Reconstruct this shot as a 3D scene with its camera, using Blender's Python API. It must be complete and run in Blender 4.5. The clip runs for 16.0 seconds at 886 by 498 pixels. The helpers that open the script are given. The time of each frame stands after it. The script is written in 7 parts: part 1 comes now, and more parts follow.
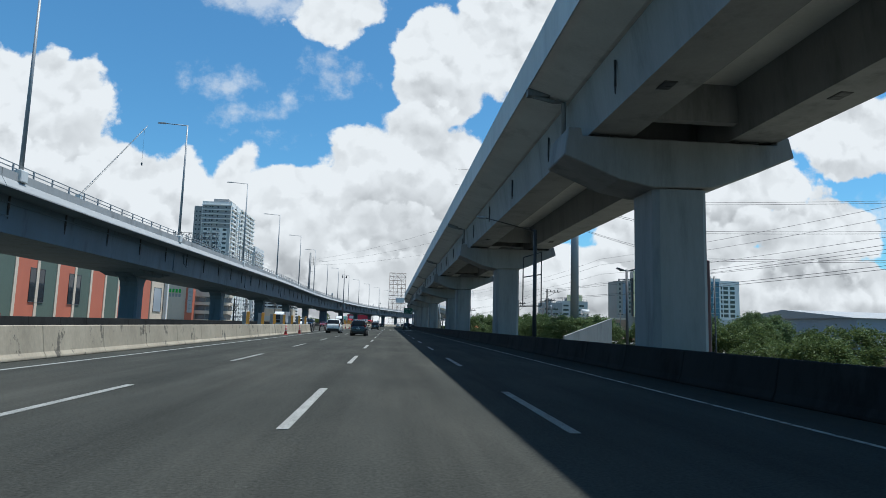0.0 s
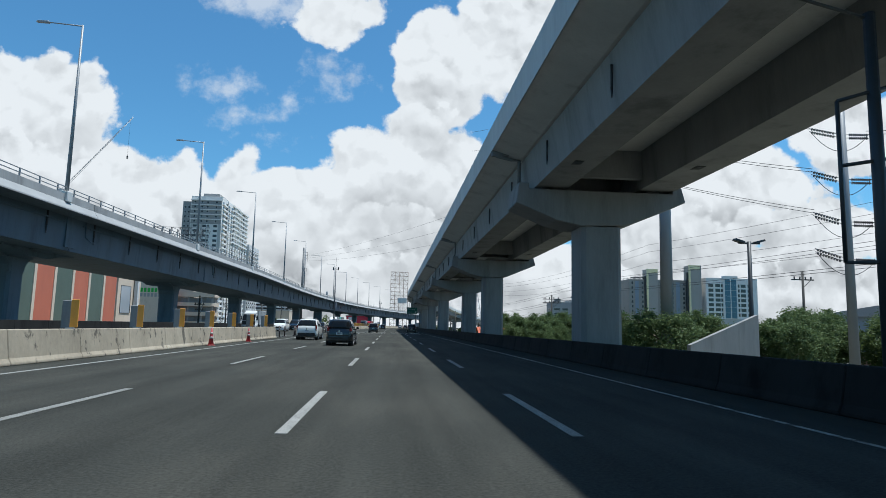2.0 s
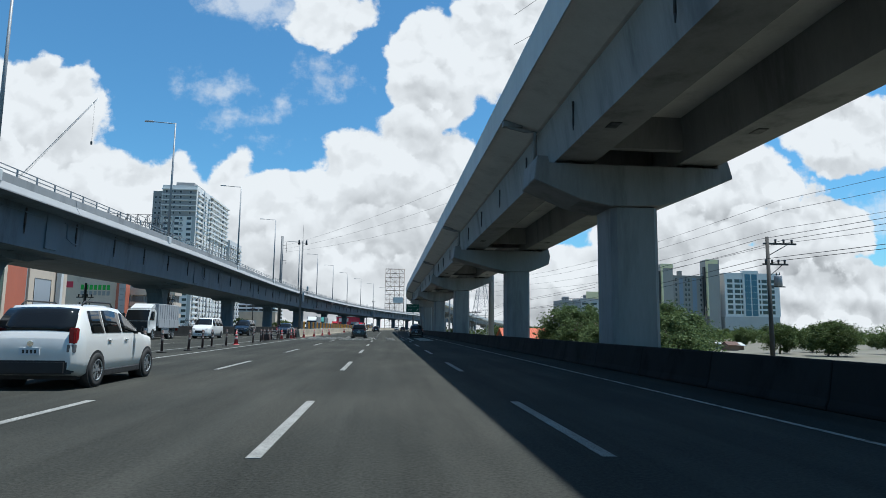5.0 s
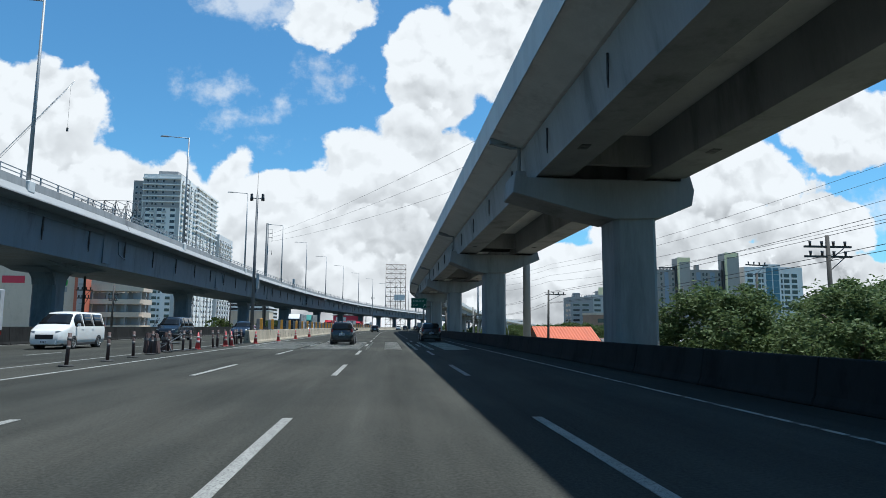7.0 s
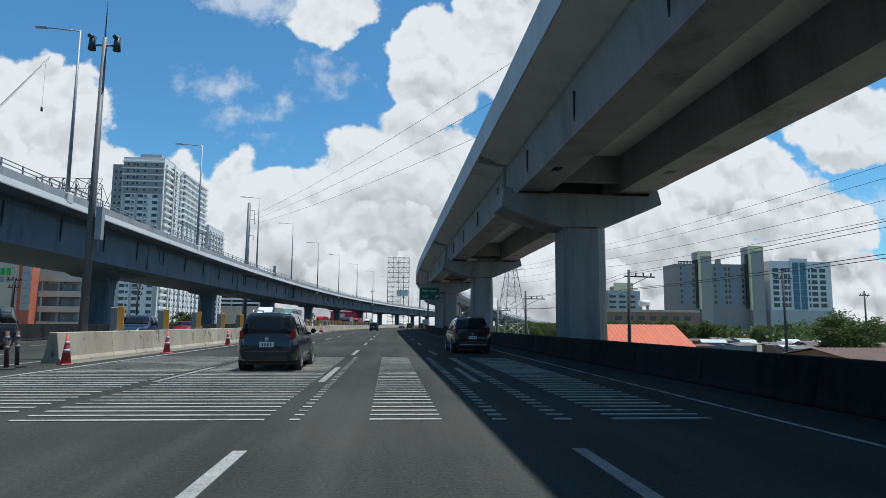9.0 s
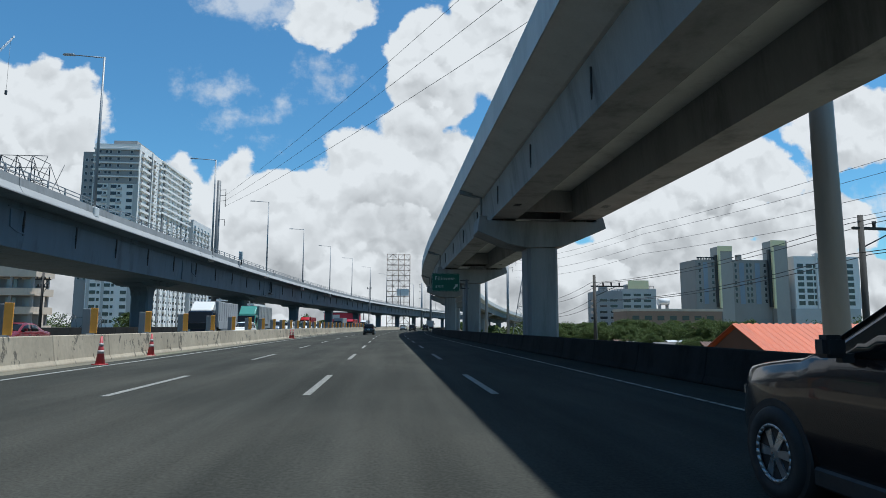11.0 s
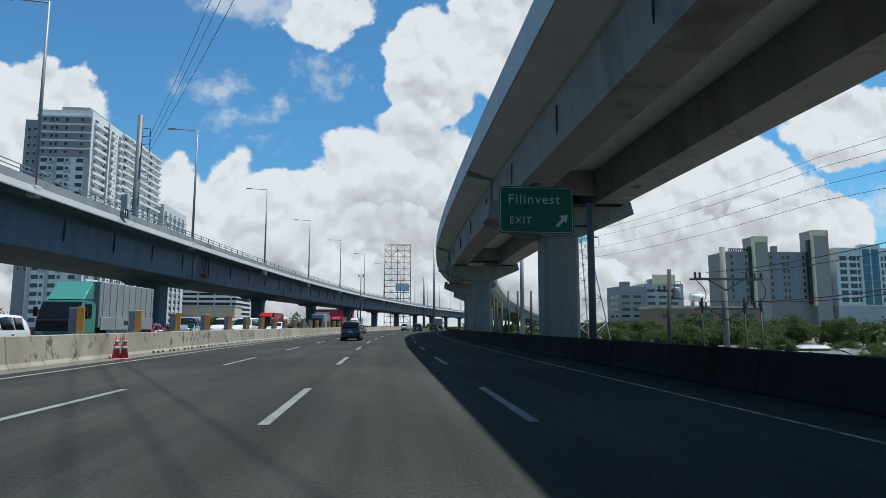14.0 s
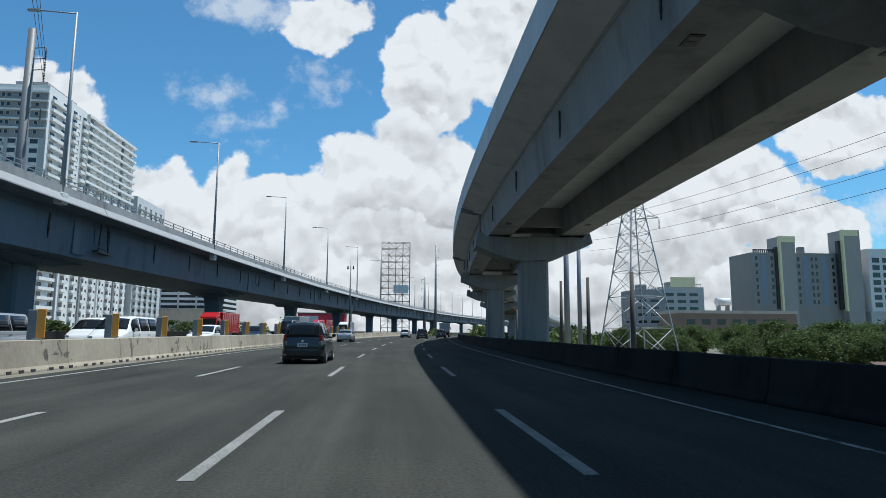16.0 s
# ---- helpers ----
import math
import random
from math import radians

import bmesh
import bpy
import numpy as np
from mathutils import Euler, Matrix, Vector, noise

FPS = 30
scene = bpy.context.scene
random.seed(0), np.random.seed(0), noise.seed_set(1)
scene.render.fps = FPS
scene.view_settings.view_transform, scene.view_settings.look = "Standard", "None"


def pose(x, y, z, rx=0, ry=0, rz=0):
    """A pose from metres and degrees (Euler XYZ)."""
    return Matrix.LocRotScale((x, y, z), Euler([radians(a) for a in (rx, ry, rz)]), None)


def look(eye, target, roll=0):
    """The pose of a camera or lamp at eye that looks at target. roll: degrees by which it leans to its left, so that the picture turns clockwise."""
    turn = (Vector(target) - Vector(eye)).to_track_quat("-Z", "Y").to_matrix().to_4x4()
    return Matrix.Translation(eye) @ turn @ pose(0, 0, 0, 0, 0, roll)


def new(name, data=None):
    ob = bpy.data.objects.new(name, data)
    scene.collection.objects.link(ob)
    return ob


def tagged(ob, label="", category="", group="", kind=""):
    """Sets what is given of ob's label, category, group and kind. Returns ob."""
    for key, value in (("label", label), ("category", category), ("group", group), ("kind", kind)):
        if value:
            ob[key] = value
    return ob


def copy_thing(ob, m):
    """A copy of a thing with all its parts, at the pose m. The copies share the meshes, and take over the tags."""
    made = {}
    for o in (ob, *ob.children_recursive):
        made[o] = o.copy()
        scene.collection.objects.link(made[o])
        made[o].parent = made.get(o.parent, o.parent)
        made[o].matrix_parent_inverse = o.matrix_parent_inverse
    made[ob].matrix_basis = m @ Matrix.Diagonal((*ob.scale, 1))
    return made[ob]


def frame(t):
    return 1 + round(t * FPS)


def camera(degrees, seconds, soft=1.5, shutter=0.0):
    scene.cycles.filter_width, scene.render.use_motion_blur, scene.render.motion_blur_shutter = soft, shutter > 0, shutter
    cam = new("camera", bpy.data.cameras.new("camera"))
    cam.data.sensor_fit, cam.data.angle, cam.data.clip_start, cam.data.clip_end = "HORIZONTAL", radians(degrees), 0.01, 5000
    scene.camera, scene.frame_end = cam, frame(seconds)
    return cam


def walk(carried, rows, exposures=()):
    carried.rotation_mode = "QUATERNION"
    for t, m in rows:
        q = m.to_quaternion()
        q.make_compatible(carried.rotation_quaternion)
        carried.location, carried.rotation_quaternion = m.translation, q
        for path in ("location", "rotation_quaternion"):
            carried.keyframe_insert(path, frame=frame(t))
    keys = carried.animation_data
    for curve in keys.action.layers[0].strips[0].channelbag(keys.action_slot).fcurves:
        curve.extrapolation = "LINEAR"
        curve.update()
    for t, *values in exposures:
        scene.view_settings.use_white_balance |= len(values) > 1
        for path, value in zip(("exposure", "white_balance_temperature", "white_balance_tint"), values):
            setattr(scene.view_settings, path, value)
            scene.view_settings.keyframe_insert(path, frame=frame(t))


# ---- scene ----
cam = camera(70.4, 16.0, soft=0.8)

PATH = [
    (0, (-0.438, 4.100, 1.304), (-0.276, 6.079, 1.546), 1.6),
    (0.5, (-0.426, 10.500, 1.306), (-0.26, 12.477, 1.557), 1.4),
    (1, (-0.404, 16.950, 1.311), (-0.241, 18.928, 1.56), 1.4),
    (1.5, (-0.388, 23.400, 1.316), (-0.227, 25.378, 1.567), 1.4),
    (2, (-0.41, 29.900, 1.315), (-0.252, 31.878, 1.561), 1.3),
    (2.5, (-0.463, 36.350, 1.319), (-0.304, 38.329, 1.561), 1.2),
    (3, (-0.461, 42.800, 1.327), (-0.299, 44.778, 1.581), 1.3),
    (3.5, (-0.451, 49.300, 1.316), (-0.291, 51.278, 1.568), 1.0),
    (4, (-0.435, 56.000, 1.304), (-0.265, 57.976, 1.556), 1.0),
    (6.3, (-0.337, 87.821, 1.313), (-0.161, 89.798, 1.561), 0.6),
    (6.5, (-0.324, 90.592, 1.314), (-0.15, 92.569, 1.563), 0.7),
    (7, (-0.289, 97.512, 1.314), (-0.115, 99.489, 1.561), 0.4),
    (7.5, (-0.276, 104.497, 1.318), (-0.107, 106.475, 1.56), 0.7),
    (8, (-0.26, 111.534, 1.326), (-0.089, 113.511, 1.575), 0.9),
    (8.5, (-0.199, 118.591, 1.335), (-0.023, 120.569, 1.572), 0.3),
    (9, (-0.149, 125.652, 1.339), (0.018, 127.631, 1.578), 0.5),
    (11.5, (-0.134, 160.9, 1.307), (0.036, 162.878, 1.552), 0.1),
    (12, (-0.107, 167.907, 1.307), (0.061, 169.885, 1.553), 0.3),
    (12.5, (-0.087, 174.903, 1.306), (0.077, 176.881, 1.551), 0.3),
    (13, (-0.081, 181.935, 1.3), (0.087, 183.912, 1.546), 0.3),
    (13.5, (-0.079, 189.025, 1.299), (0.093, 191.002, 1.545), 0.3),
    (14, (-0.079, 196.151, 1.305), (0.097, 198.129, 1.547), 0.1),
    (14.5, (-0.035, 203.255, 1.323), (0.139, 205.232, 1.567), 0.1),
    (15, (-0.004, 210.388, 1.316), (0.171, 212.365, 1.566), 0.1),
    (16, (0.036, 224.656, 1.307), (0.22, 226.63, 1.567), 0.3),
]
walk_rows = [(t, look(eye, target, roll)) for t, eye, target, roll in PATH]
EXPOSURES = [(t, s, 5880, 5.5) for t, s in ((0.0, 0.38), (4.2, 0.36), (6.4, 0.5), (7.2, 0.5), (8.4, 0.33), (9.0, 0.3), (11.4, 0.27), (14.8, 0.25), (16.0, 0.35))]
walk(cam, walk_rows, EXPOSURES)

# ---------------------------------------------------------------- light
SKY_STRENGTH, CLOUD_STRENGTH = 0.091, 0.565
SUN_EL, SUN_AZ = 73.3, 80.0          # height of the sun, and its bearing clockwise from the road's direction
sun_dir = Vector((math.sin(radians(SUN_AZ)) * math.cos(radians(SUN_EL)),
                  math.cos(radians(SUN_AZ)) * math.cos(radians(SUN_EL)), math.sin(radians(SUN_EL))))
sun_data = bpy.data.lights.new("sun", "SUN")
sun_data.energy, sun_data.angle, sun_data.color = 5.0, radians(0.53), (1.0, 0.95, 0.88)
sun = new("sun", sun_data)
sun.matrix_basis = look(sun_dir * 200, (0, 0, 0))

# clouds ahead: bearing and height of the middle (as slopes), half width, half height
CLOUDS = [(-0.56, 0.335, 0.12, 0.1), (-0.61, 0.25, 0.18, 0.11), (-0.497, 0.199, 0.205, 0.085), (-0.336, 0.213, 0.06, 0.06),
          (-0.247, 0.228, 0.034, 0.055), (-0.116, 0.158, 0.235, 0.101), (-0.039, 0.253, 0.088, 0.073),
          (0.017, 0.302, 0.06, 0.07), (0.068, 0.431, 0.085, 0.118), (0.192, 0.497, 0.115, 0.12),
          (-0.105, 0.505, 0.078, 0.056), (0.09, 0.229, 0.131, 0.105), (0.793, 0.345, 0.13, 0.075), (0.6, 0.262, 0.15, 0.065),
          (0.721, 0.178, 0.12, 0.06), (0.462, 0.194, 0.17, 0.11), (0.576, 0.083, 0.43, 0.065),
          (-0.379, 0.088, 0.363, 0.085), (0.012, 0.071, 0.466, 0.085), (-0.5, 0.0, 0.8, 0.07), (0.55, 0.0, 0.9, 0.07)]
# thin shreds of cloud
WISPS = [(-0.225, 0.53, 0.13, 0.04), (-0.112, 0.4, 0.06, 0.032), (-0.165, 0.365, 0.035, 0.022), (-0.285, 0.385, 0.085, 0.034),
         (-0.235, 0.338, 0.075, 0.03), (-0.12, 0.43, 0.05, 0.03), (-0.2, 0.3, 0.05, 0.016), (0.09, 0.28, 0.03, 0.05), (0.86, 0.21, 0.1, 0.05)]


class Nodes:
    """Short hand for a node tree."""

    def __init__(self, tree):
        self.tree = tree

    def add(self, kind, *inputs, **settings):
        node = self.tree.nodes.new(kind)
        if "operation" in settings:
            node.operation = settings["operation"]
        if "use_clamp" in settings:
            node.use_clamp = settings["use_clamp"]
        if "data_type" in settings:
            node.data_type = settings["data_type"]
        if "interpolation_type" in settings:
            node.interpolation_type = settings["interpolation_type"]
        if "sky_type" in settings:
            node.sky_type, node.sun_disc = settings["sky_type"], False
        for k, value in enumerate(inputs):
            if value is None:
                continue
            if isinstance(value, bpy.types.NodeSocket):
                self.tree.links.new(value, node.inputs[k])
            else:
                node.inputs[k].default_value = value
        return node

    def calc(self, op, a, b=0.0, c=0.0, clamp=False):
        return self.add("ShaderNodeMath", a, b, c, operation=op, use_clamp=clamp).outputs[0]

    def vec(self, op, a, b=(0, 0, 0)):
        node = self.add("ShaderNodeVectorMath", a, b, operation=op)
        return node.outputs["Value" if op in ("LENGTH", "DOT_PRODUCT") else "Vector"]

    def step(self, value, low, high, to_low=0.0, to_high=1.0):
        return self.add("ShaderNodeMapRange", value, low, high, to_low, to_high,
                        interpolation_type="SMOOTHSTEP").outputs[0]

    def noise(self, vector, scale, detail=4.0, rough=0.55):
        node = self.add("ShaderNodeTexNoise", vector)
        node.inputs["Scale"].default_value = scale
        node.inputs["Detail"].default_value = detail
        node.inputs["Roughness"].default_value = rough
        return node

    def mix(self, fac, a, b):
        node = self.add("ShaderNodeMix", data_type="RGBA")
        for key, value in ((0, fac), (6, a), (7, b)):
            if isinstance(value, bpy.types.NodeSocket):
                self.tree.links.new(value, node.inputs[key])
            else:
                node.inputs[key].default_value = value if key == 0 else (*value, 1.0)
        return node.outputs[2]


def make_world():
    world = bpy.data.worlds.new("sky")
    scene.world = world
    world.use_nodes = True
    tree = world.node_tree
    tree.nodes.clear()
    n = Nodes(tree)
    way = n.add("ShaderNodeTexCoord").outputs["Generated"]
    split = n.add("ShaderNodeSeparateXYZ", way).outputs
    depth = n.calc("MAXIMUM", split[1], 0.12)
    place = n.add("ShaderNodeCombineXYZ", n.calc("DIVIDE", split[0], depth), n.calc("DIVIDE", split[2], depth), 0.0).outputs[0]
    # billowing edges
    curl = n.vec("SUBTRACT", n.noise(place, 8.0, 3.0, 0.55).outputs["Color"], (0.5, 0.5, 0.5))
    bent = n.vec("ADD", place, n.add("ShaderNodeVectorMath", curl, (0.075, 0.065, 0.0), operation="MULTIPLY").outputs[0])

    def heap_up(blobs, vector):
        total = None
        for u, v, ru, rv in blobs:
            off = n.vec("DIVIDE", n.vec("SUBTRACT", vector, (u, v, 0.0)), (ru, rv, 1.0))
            blob = n.calc("MULTIPLY", n.calc("SUBTRACT", 1.0, n.vec("LENGTH", off)), (ru + rv) / 2 * 8)
            total = blob if total is None else n.add("ShaderNodeMath", total, blob, 0.12, operation="SMOOTH_MAX").outputs[0]
        return total

    field = n.calc("MINIMUM", heap_up(CLOUDS, bent), 0.9)
    wide = n.noise(way, 2.6, 6.0, 0.55).outputs["Fac"]
    ahead = n.step(split[1], 0.35, 0.6)
    behind = n.calc("MULTIPLY", n.calc("SUBTRACT", wide, 0.62), 3.0)
    field = n.add("ShaderNodeMix", ahead, None, behind, field, data_type="FLOAT").outputs[0]

    def billow(p, sizes):
        heap = None
        for scale, share in sizes:
            cell = n.add("ShaderNodeTexVoronoi", p)
            cell.feature = "SMOOTH_F1"
            cell.inputs["Scale"].default_value = scale
            cell.inputs["Smoothness"].default_value = 0.5
            bump = n.calc("MULTIPLY", n.calc("SUBTRACT", 0.4, cell.outputs["Distance"]), share)
            heap = bump if heap is None else n.calc("ADD", heap, bump)
        return heap

    warp = n.vec("SUBTRACT", n.noise(place, 20.0, 4.0, 0.6).outputs["Color"], (0.5, 0.5, 0.5))
    lumps = n.vec("ADD", place, n.add("ShaderNodeVectorMath", warp, (0.06, 0.06, 0.0), operation="MULTIPLY").outputs[0])
    sizes = ((10.0, 0.5), (22.0, 0.32), (50.0, 0.16))
    here = billow(lumps, sizes)
    above = billow(n.vec("ADD", lumps, (0.006, 0.02, 0.0)), sizes)
    fray = n.calc("MULTIPLY", n.calc("SUBTRACT", n.noise(place, 55.0, 5.0, 0.6).outputs["Fac"], 0.5), 0.22)
    thick = n.calc("ADD", n.calc("ADD", field, 0.06), n.calc("ADD", n.calc("MULTIPLY", here, 0.62), fray))
    solid = n.step(thick, 0.0, 0.11)
    shred = n.calc("ADD", heap_up(WISPS, bent), n.calc("MULTIPLY", n.calc("SUBTRACT", n.noise(place, 24.0, 6.0, 0.62).outputs["Fac"], 0.5), 1.5))
    cover = n.calc("MAXIMUM", solid, n.calc("MULTIPLY", n.step(shred, 0.0, 0.65), 0.62))
    # white where the sun reaches the tops; grey layers where more cloud lies above
    lit = n.calc("SUBTRACT", here, above)
    flat = n.add("ShaderNodeVectorMath", bent, (3.6, 10.0, 0.0), operation="MULTIPLY").outputs[0]
    band = n.step(n.noise(flat, 0.9, 3.0, 0.5).outputs["Fac"], 0.36, 0.62, 0.35, 1.0)
    # heaps standing one before another: each pale at its top and grey at its foot
    tier = n.calc("ADD", n.calc("MULTIPLY", n.add("ShaderNodeSeparateXYZ", bent).outputs[1], 11.0),
                  n.calc("ADD", n.calc("MULTIPLY", n.noise(place, 3.2, 3.0, 0.55).outputs["Fac"], 3.6), n.calc("MULTIPLY", here, -1.1)))
    tier = n.calc("FRACT", tier)
    foot = n.calc("SUBTRACT", 1.0, n.calc("MULTIPLY", n.step(tier, 0.0, 0.85), n.step(tier, 0.9, 1.0, 1.0, 0.0)))
    band = n.calc("MULTIPLY", band, n.calc("ADD", n.calc("MULTIPLY", foot, 0.75), 0.25))
    over = heap_up(CLOUDS, n.vec("ADD", bent, (0.0, 0.075, 0.0)))
    under = n.step(n.calc("ADD", over, n.calc("MULTIPLY", here, 0.5)), -0.1, 0.55)
    deep = n.step(split[2], 0.06, 0.42, 0.6, 0.36)
    grey = n.calc("MULTIPLY", n.calc("MULTIPLY", under, band), deep)
    relief = n.calc("MULTIPLY", lit, n.step(thick, 0.0, 0.3, 0.5, 1.5))
    high = n.step(split[2], 0.03, 0.22, 0.1, 0.0)
    bright = n.calc("SUBTRACT", n.calc("ADD", relief, 1.0), n.calc("ADD", grey, high), clamp=True)
    colour = n.mix(bright, (0.34, 0.34, 0.345), (1.19, 1.16, 1.13))
    sky = n.add("ShaderNodeTexSky", sky_type="NISHITA")
    sky.sun_elevation, sky.sun_rotation = radians(SUN_EL), radians(SUN_AZ)
    sky.air_density, sky.dust_density, sky.ozone_density = 1.0, 0.6, 2.5
    blue = n.vec("MULTIPLY", sky.outputs[0], (0.62, 1.02, 1.12))
    clear = n.add("ShaderNodeBackground", blue, SKY_STRENGTH)
    cloud = n.add("ShaderNodeBackground", colour, CLOUD_STRENGTH)
    both = n.add("ShaderNodeMixShader", cover, clear.outputs[0], cloud.outputs[0])
    tree.links.new(both.outputs[0], n.add("ShaderNodeOutputWorld").inputs[0])


make_world()


# ---------------------------------------------------------------- materials
def material(name, colour, rough=0.6, metal=0.0, vary=0.15, scale=1.0, stretch=(1, 1, 1), second=None, cut=(0.5, 0.75),
             stain_scale=0.5, bump=0.0, bump_scale=40.0, spread=0.0, coat=0.0, spec=0.5):
    """A surface with grain, broad patches, an optional second colour in blotches, and fine relief."""
    m = bpy.data.materials.new(name)
    m.use_nodes = True
    tree = m.node_tree
    n = Nodes(tree)
    shader = tree.nodes["Principled BSDF"]
    place = n.add("ShaderNodeNewGeometry").outputs["Position"]
    place = n.add("ShaderNodeVectorMath", place, stretch, operation="MULTIPLY").outputs[0]
    fine = n.noise(place, 9.0 * scale, 6.0, 0.65).outputs["Fac"]
    broad = n.noise(place, 0.55 * scale, 4.0, 0.6).outputs["Fac"]
    tone = n.calc("ADD", n.calc("MULTIPLY", fine, 0.8), n.calc("MULTIPLY", broad, 1.2))
    tone = n.add("ShaderNodeMapRange", tone, 0.6, 1.4, 1.0 - vary, 1.0 + vary).outputs[0]
    if spread:
        own = n.add("ShaderNodeObjectInfo").outputs["Random"]
        tone = n.calc("MULTIPLY", tone, n.add("ShaderNodeMapRange", own, 0.0, 1.0, 1.0 - spread, 1.0 + spread).outputs[0])
    base = colour
    if second:
        blot = n.noise(place, stain_scale, 7.0, 0.7).outputs["Fac"]
        base = n.mix(n.step(blot, *cut), colour, second)
    scaled = n.add("ShaderNodeVectorMath", base if second else colour, operation="SCALE")
    tree.links.new(tone, scaled.inputs["Scale"])
    tree.links.new(scaled.outputs[0], shader.inputs["Base Color"])
    shader.inputs["Metallic"].default_value = metal
    if rough < 0.25:
        shader.inputs["Roughness"].default_value = rough
    else:
        r = n.add("ShaderNodeMapRange", fine, 0.3, 0.7, max(0.05, rough - 0.12), min(1.0, rough + 0.1)).outputs[0]
        tree.links.new(r, shader.inputs["Roughness"])
    shader.inputs["Coat Weight"].default_value = coat
    shader.inputs["Specular IOR Level"].default_value = spec
    if bump:
        b = n.add("ShaderNodeBump")
        b.inputs["Strength"].default_value = bump
        b.inputs["Distance"].default_value = 0.02
        tree.links.new(n.noise(place, bump_scale, 5.0, 0.7).outputs["Fac"], b.inputs["Height"])
        tree.links.new(b.outputs[0], shader.inputs["Normal"])
    return m


def glass(name, colour, rough=0.06, spec=0.6):
    m = bpy.data.materials.new(name)
    m.use_nodes = True
    s = m.node_tree.nodes["Principled BSDF"]
    s.inputs["Base Color"].default_value = (*colour, 1)
    s.inputs["Roughness"].default_value = rough
    s.inputs["Specular IOR Level"].default_value = spec
    return m


def asphalt():
    """Worn asphalt: fine stones, paler wheel tracks, dark oil along the lane's middle, long streaks and patches."""
    m = bpy.data.materials.new("asphalt")
    m.use_nodes = True
    tree = m.node_tree
    n = Nodes(tree)
    shader = tree.nodes["Principled BSDF"]
    place = n.add("ShaderNodeTexCoord").outputs["Object"]
    split = n.add("ShaderNodeSeparateXYZ", place).outputs
    stones = n.noise(place, 26.0, 5.0, 0.8).outputs["Fac"]
    long = n.add("ShaderNodeVectorMath", place, (1.0, 0.035, 1.0), operation="MULTIPLY").outputs[0]
    streak = n.noise(long, 2.2, 5.0, 0.6).outputs["Fac"]
    patch = n.noise(n.add("ShaderNodeVectorMath", place, (1.0, 0.35, 1.0), operation="MULTIPLY").outputs[0], 0.33, 5.0, 0.6).outputs["Fac"]
    lane = n.calc("COSINE", n.calc("MULTIPLY", n.calc("ADD", split[0], 1.68), 4 * math.pi / 3.66))
    tone = n.calc("ADD", n.calc("MULTIPLY", n.calc("SUBTRACT", stones, 0.5), 2.4), n.calc("MULTIPLY", n.calc("SUBTRACT", streak, 0.5), 0.75))
    tone = n.calc("ADD", tone, n.calc("MULTIPLY", n.calc("SUBTRACT", patch, 0.5), 0.8))
    tone = n.calc("ADD", tone, n.calc("MULTIPLY", lane, -0.06))
    tone = n.calc("MAXIMUM", n.calc("ADD", tone, 1.0), 0.35)
    scaled = n.add("ShaderNodeVectorMath", n.mix(n.step(patch, 0.4, 0.65), (0.0385, 0.0402, 0.0362), (0.045, 0.0456, 0.0402)), operation="SCALE")
    tree.links.new(tone, scaled.inputs["Scale"])
    tree.links.new(scaled.outputs[0], shader.inputs["Base Color"])
    shader.inputs["Roughness"].default_value = 0.9
    shader.inputs["Specular IOR Level"].default_value = 0.04
    b = n.add("ShaderNodeBump")
    b.inputs["Strength"].default_value = 0.45
    b.inputs["Distance"].default_value = 0.02
    tree.links.new(n.noise(place, 60.0, 4.0, 0.75).outputs["Fac"], b.inputs["Height"])
    tree.links.new(b.outputs[0], shader.inputs["Normal"])
    return m


ASPHALT = asphalt()
PAINT = material("road paint", (0.235, 0.236, 0.222), 0.75, vary=0.35, scale=5, stretch=(1, 0.6, 1), second=(0.095, 0.096, 0.09), cut=(0.44, 0.66), stain_scale=60.0, spec=0.2, spread=0.15)
DULL_PAINT = material("worn road paint", (0.28, 0.28, 0.25), 0.75, vary=0.3, scale=3, second=(0.05, 0.05, 0.047), cut=(0.47, 0.62), stain_scale=3.0, spec=0.2)
RUMBLE_PAINT = material("rumble line paint", (0.32, 0.305, 0.265), 0.7, vary=0.3, scale=1.0, second=(0.12, 0.115, 0.1), cut=(0.5, 0.66), stain_scale=1.1, spec=0.2)
EARTH = material("earth", (0.13, 0.12, 0.09), 0.95, vary=0.3, scale=0.3, second=(0.07, 0.09, 0.045), stain_scale=0.05, bump=0.4)
# Deck slab tone: light bounced off the road is put into this pale colour.
CONCRETE = material("pale concrete", (0.56, 0.56, 0.54), 0.82, vary=0.13, stretch=(1, 1, 0.35), second=(0.36, 0.36, 0.35), cut=(0.5, 0.8),
                    stain_scale=0.6, bump=0.12, spread=0.03)
# Girder and pier greys sit lower, with the shade under the deck put in.
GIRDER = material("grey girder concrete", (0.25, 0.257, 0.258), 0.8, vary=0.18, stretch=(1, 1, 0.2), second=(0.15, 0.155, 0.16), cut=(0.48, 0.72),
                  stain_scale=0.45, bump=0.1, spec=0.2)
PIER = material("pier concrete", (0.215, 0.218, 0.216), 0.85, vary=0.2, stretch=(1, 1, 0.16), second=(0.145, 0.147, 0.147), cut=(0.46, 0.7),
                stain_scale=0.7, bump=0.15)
BLUE_GIRDER = material("blue-grey girder paint", (0.098, 0.142, 0.178), 0.6, vary=0.2, stretch=(1, 0.8, 0.22), second=(0.05, 0.075, 0.096),
                       cut=(0.5, 0.72), stain_scale=0.7, bump=0.08, spec=0.3)
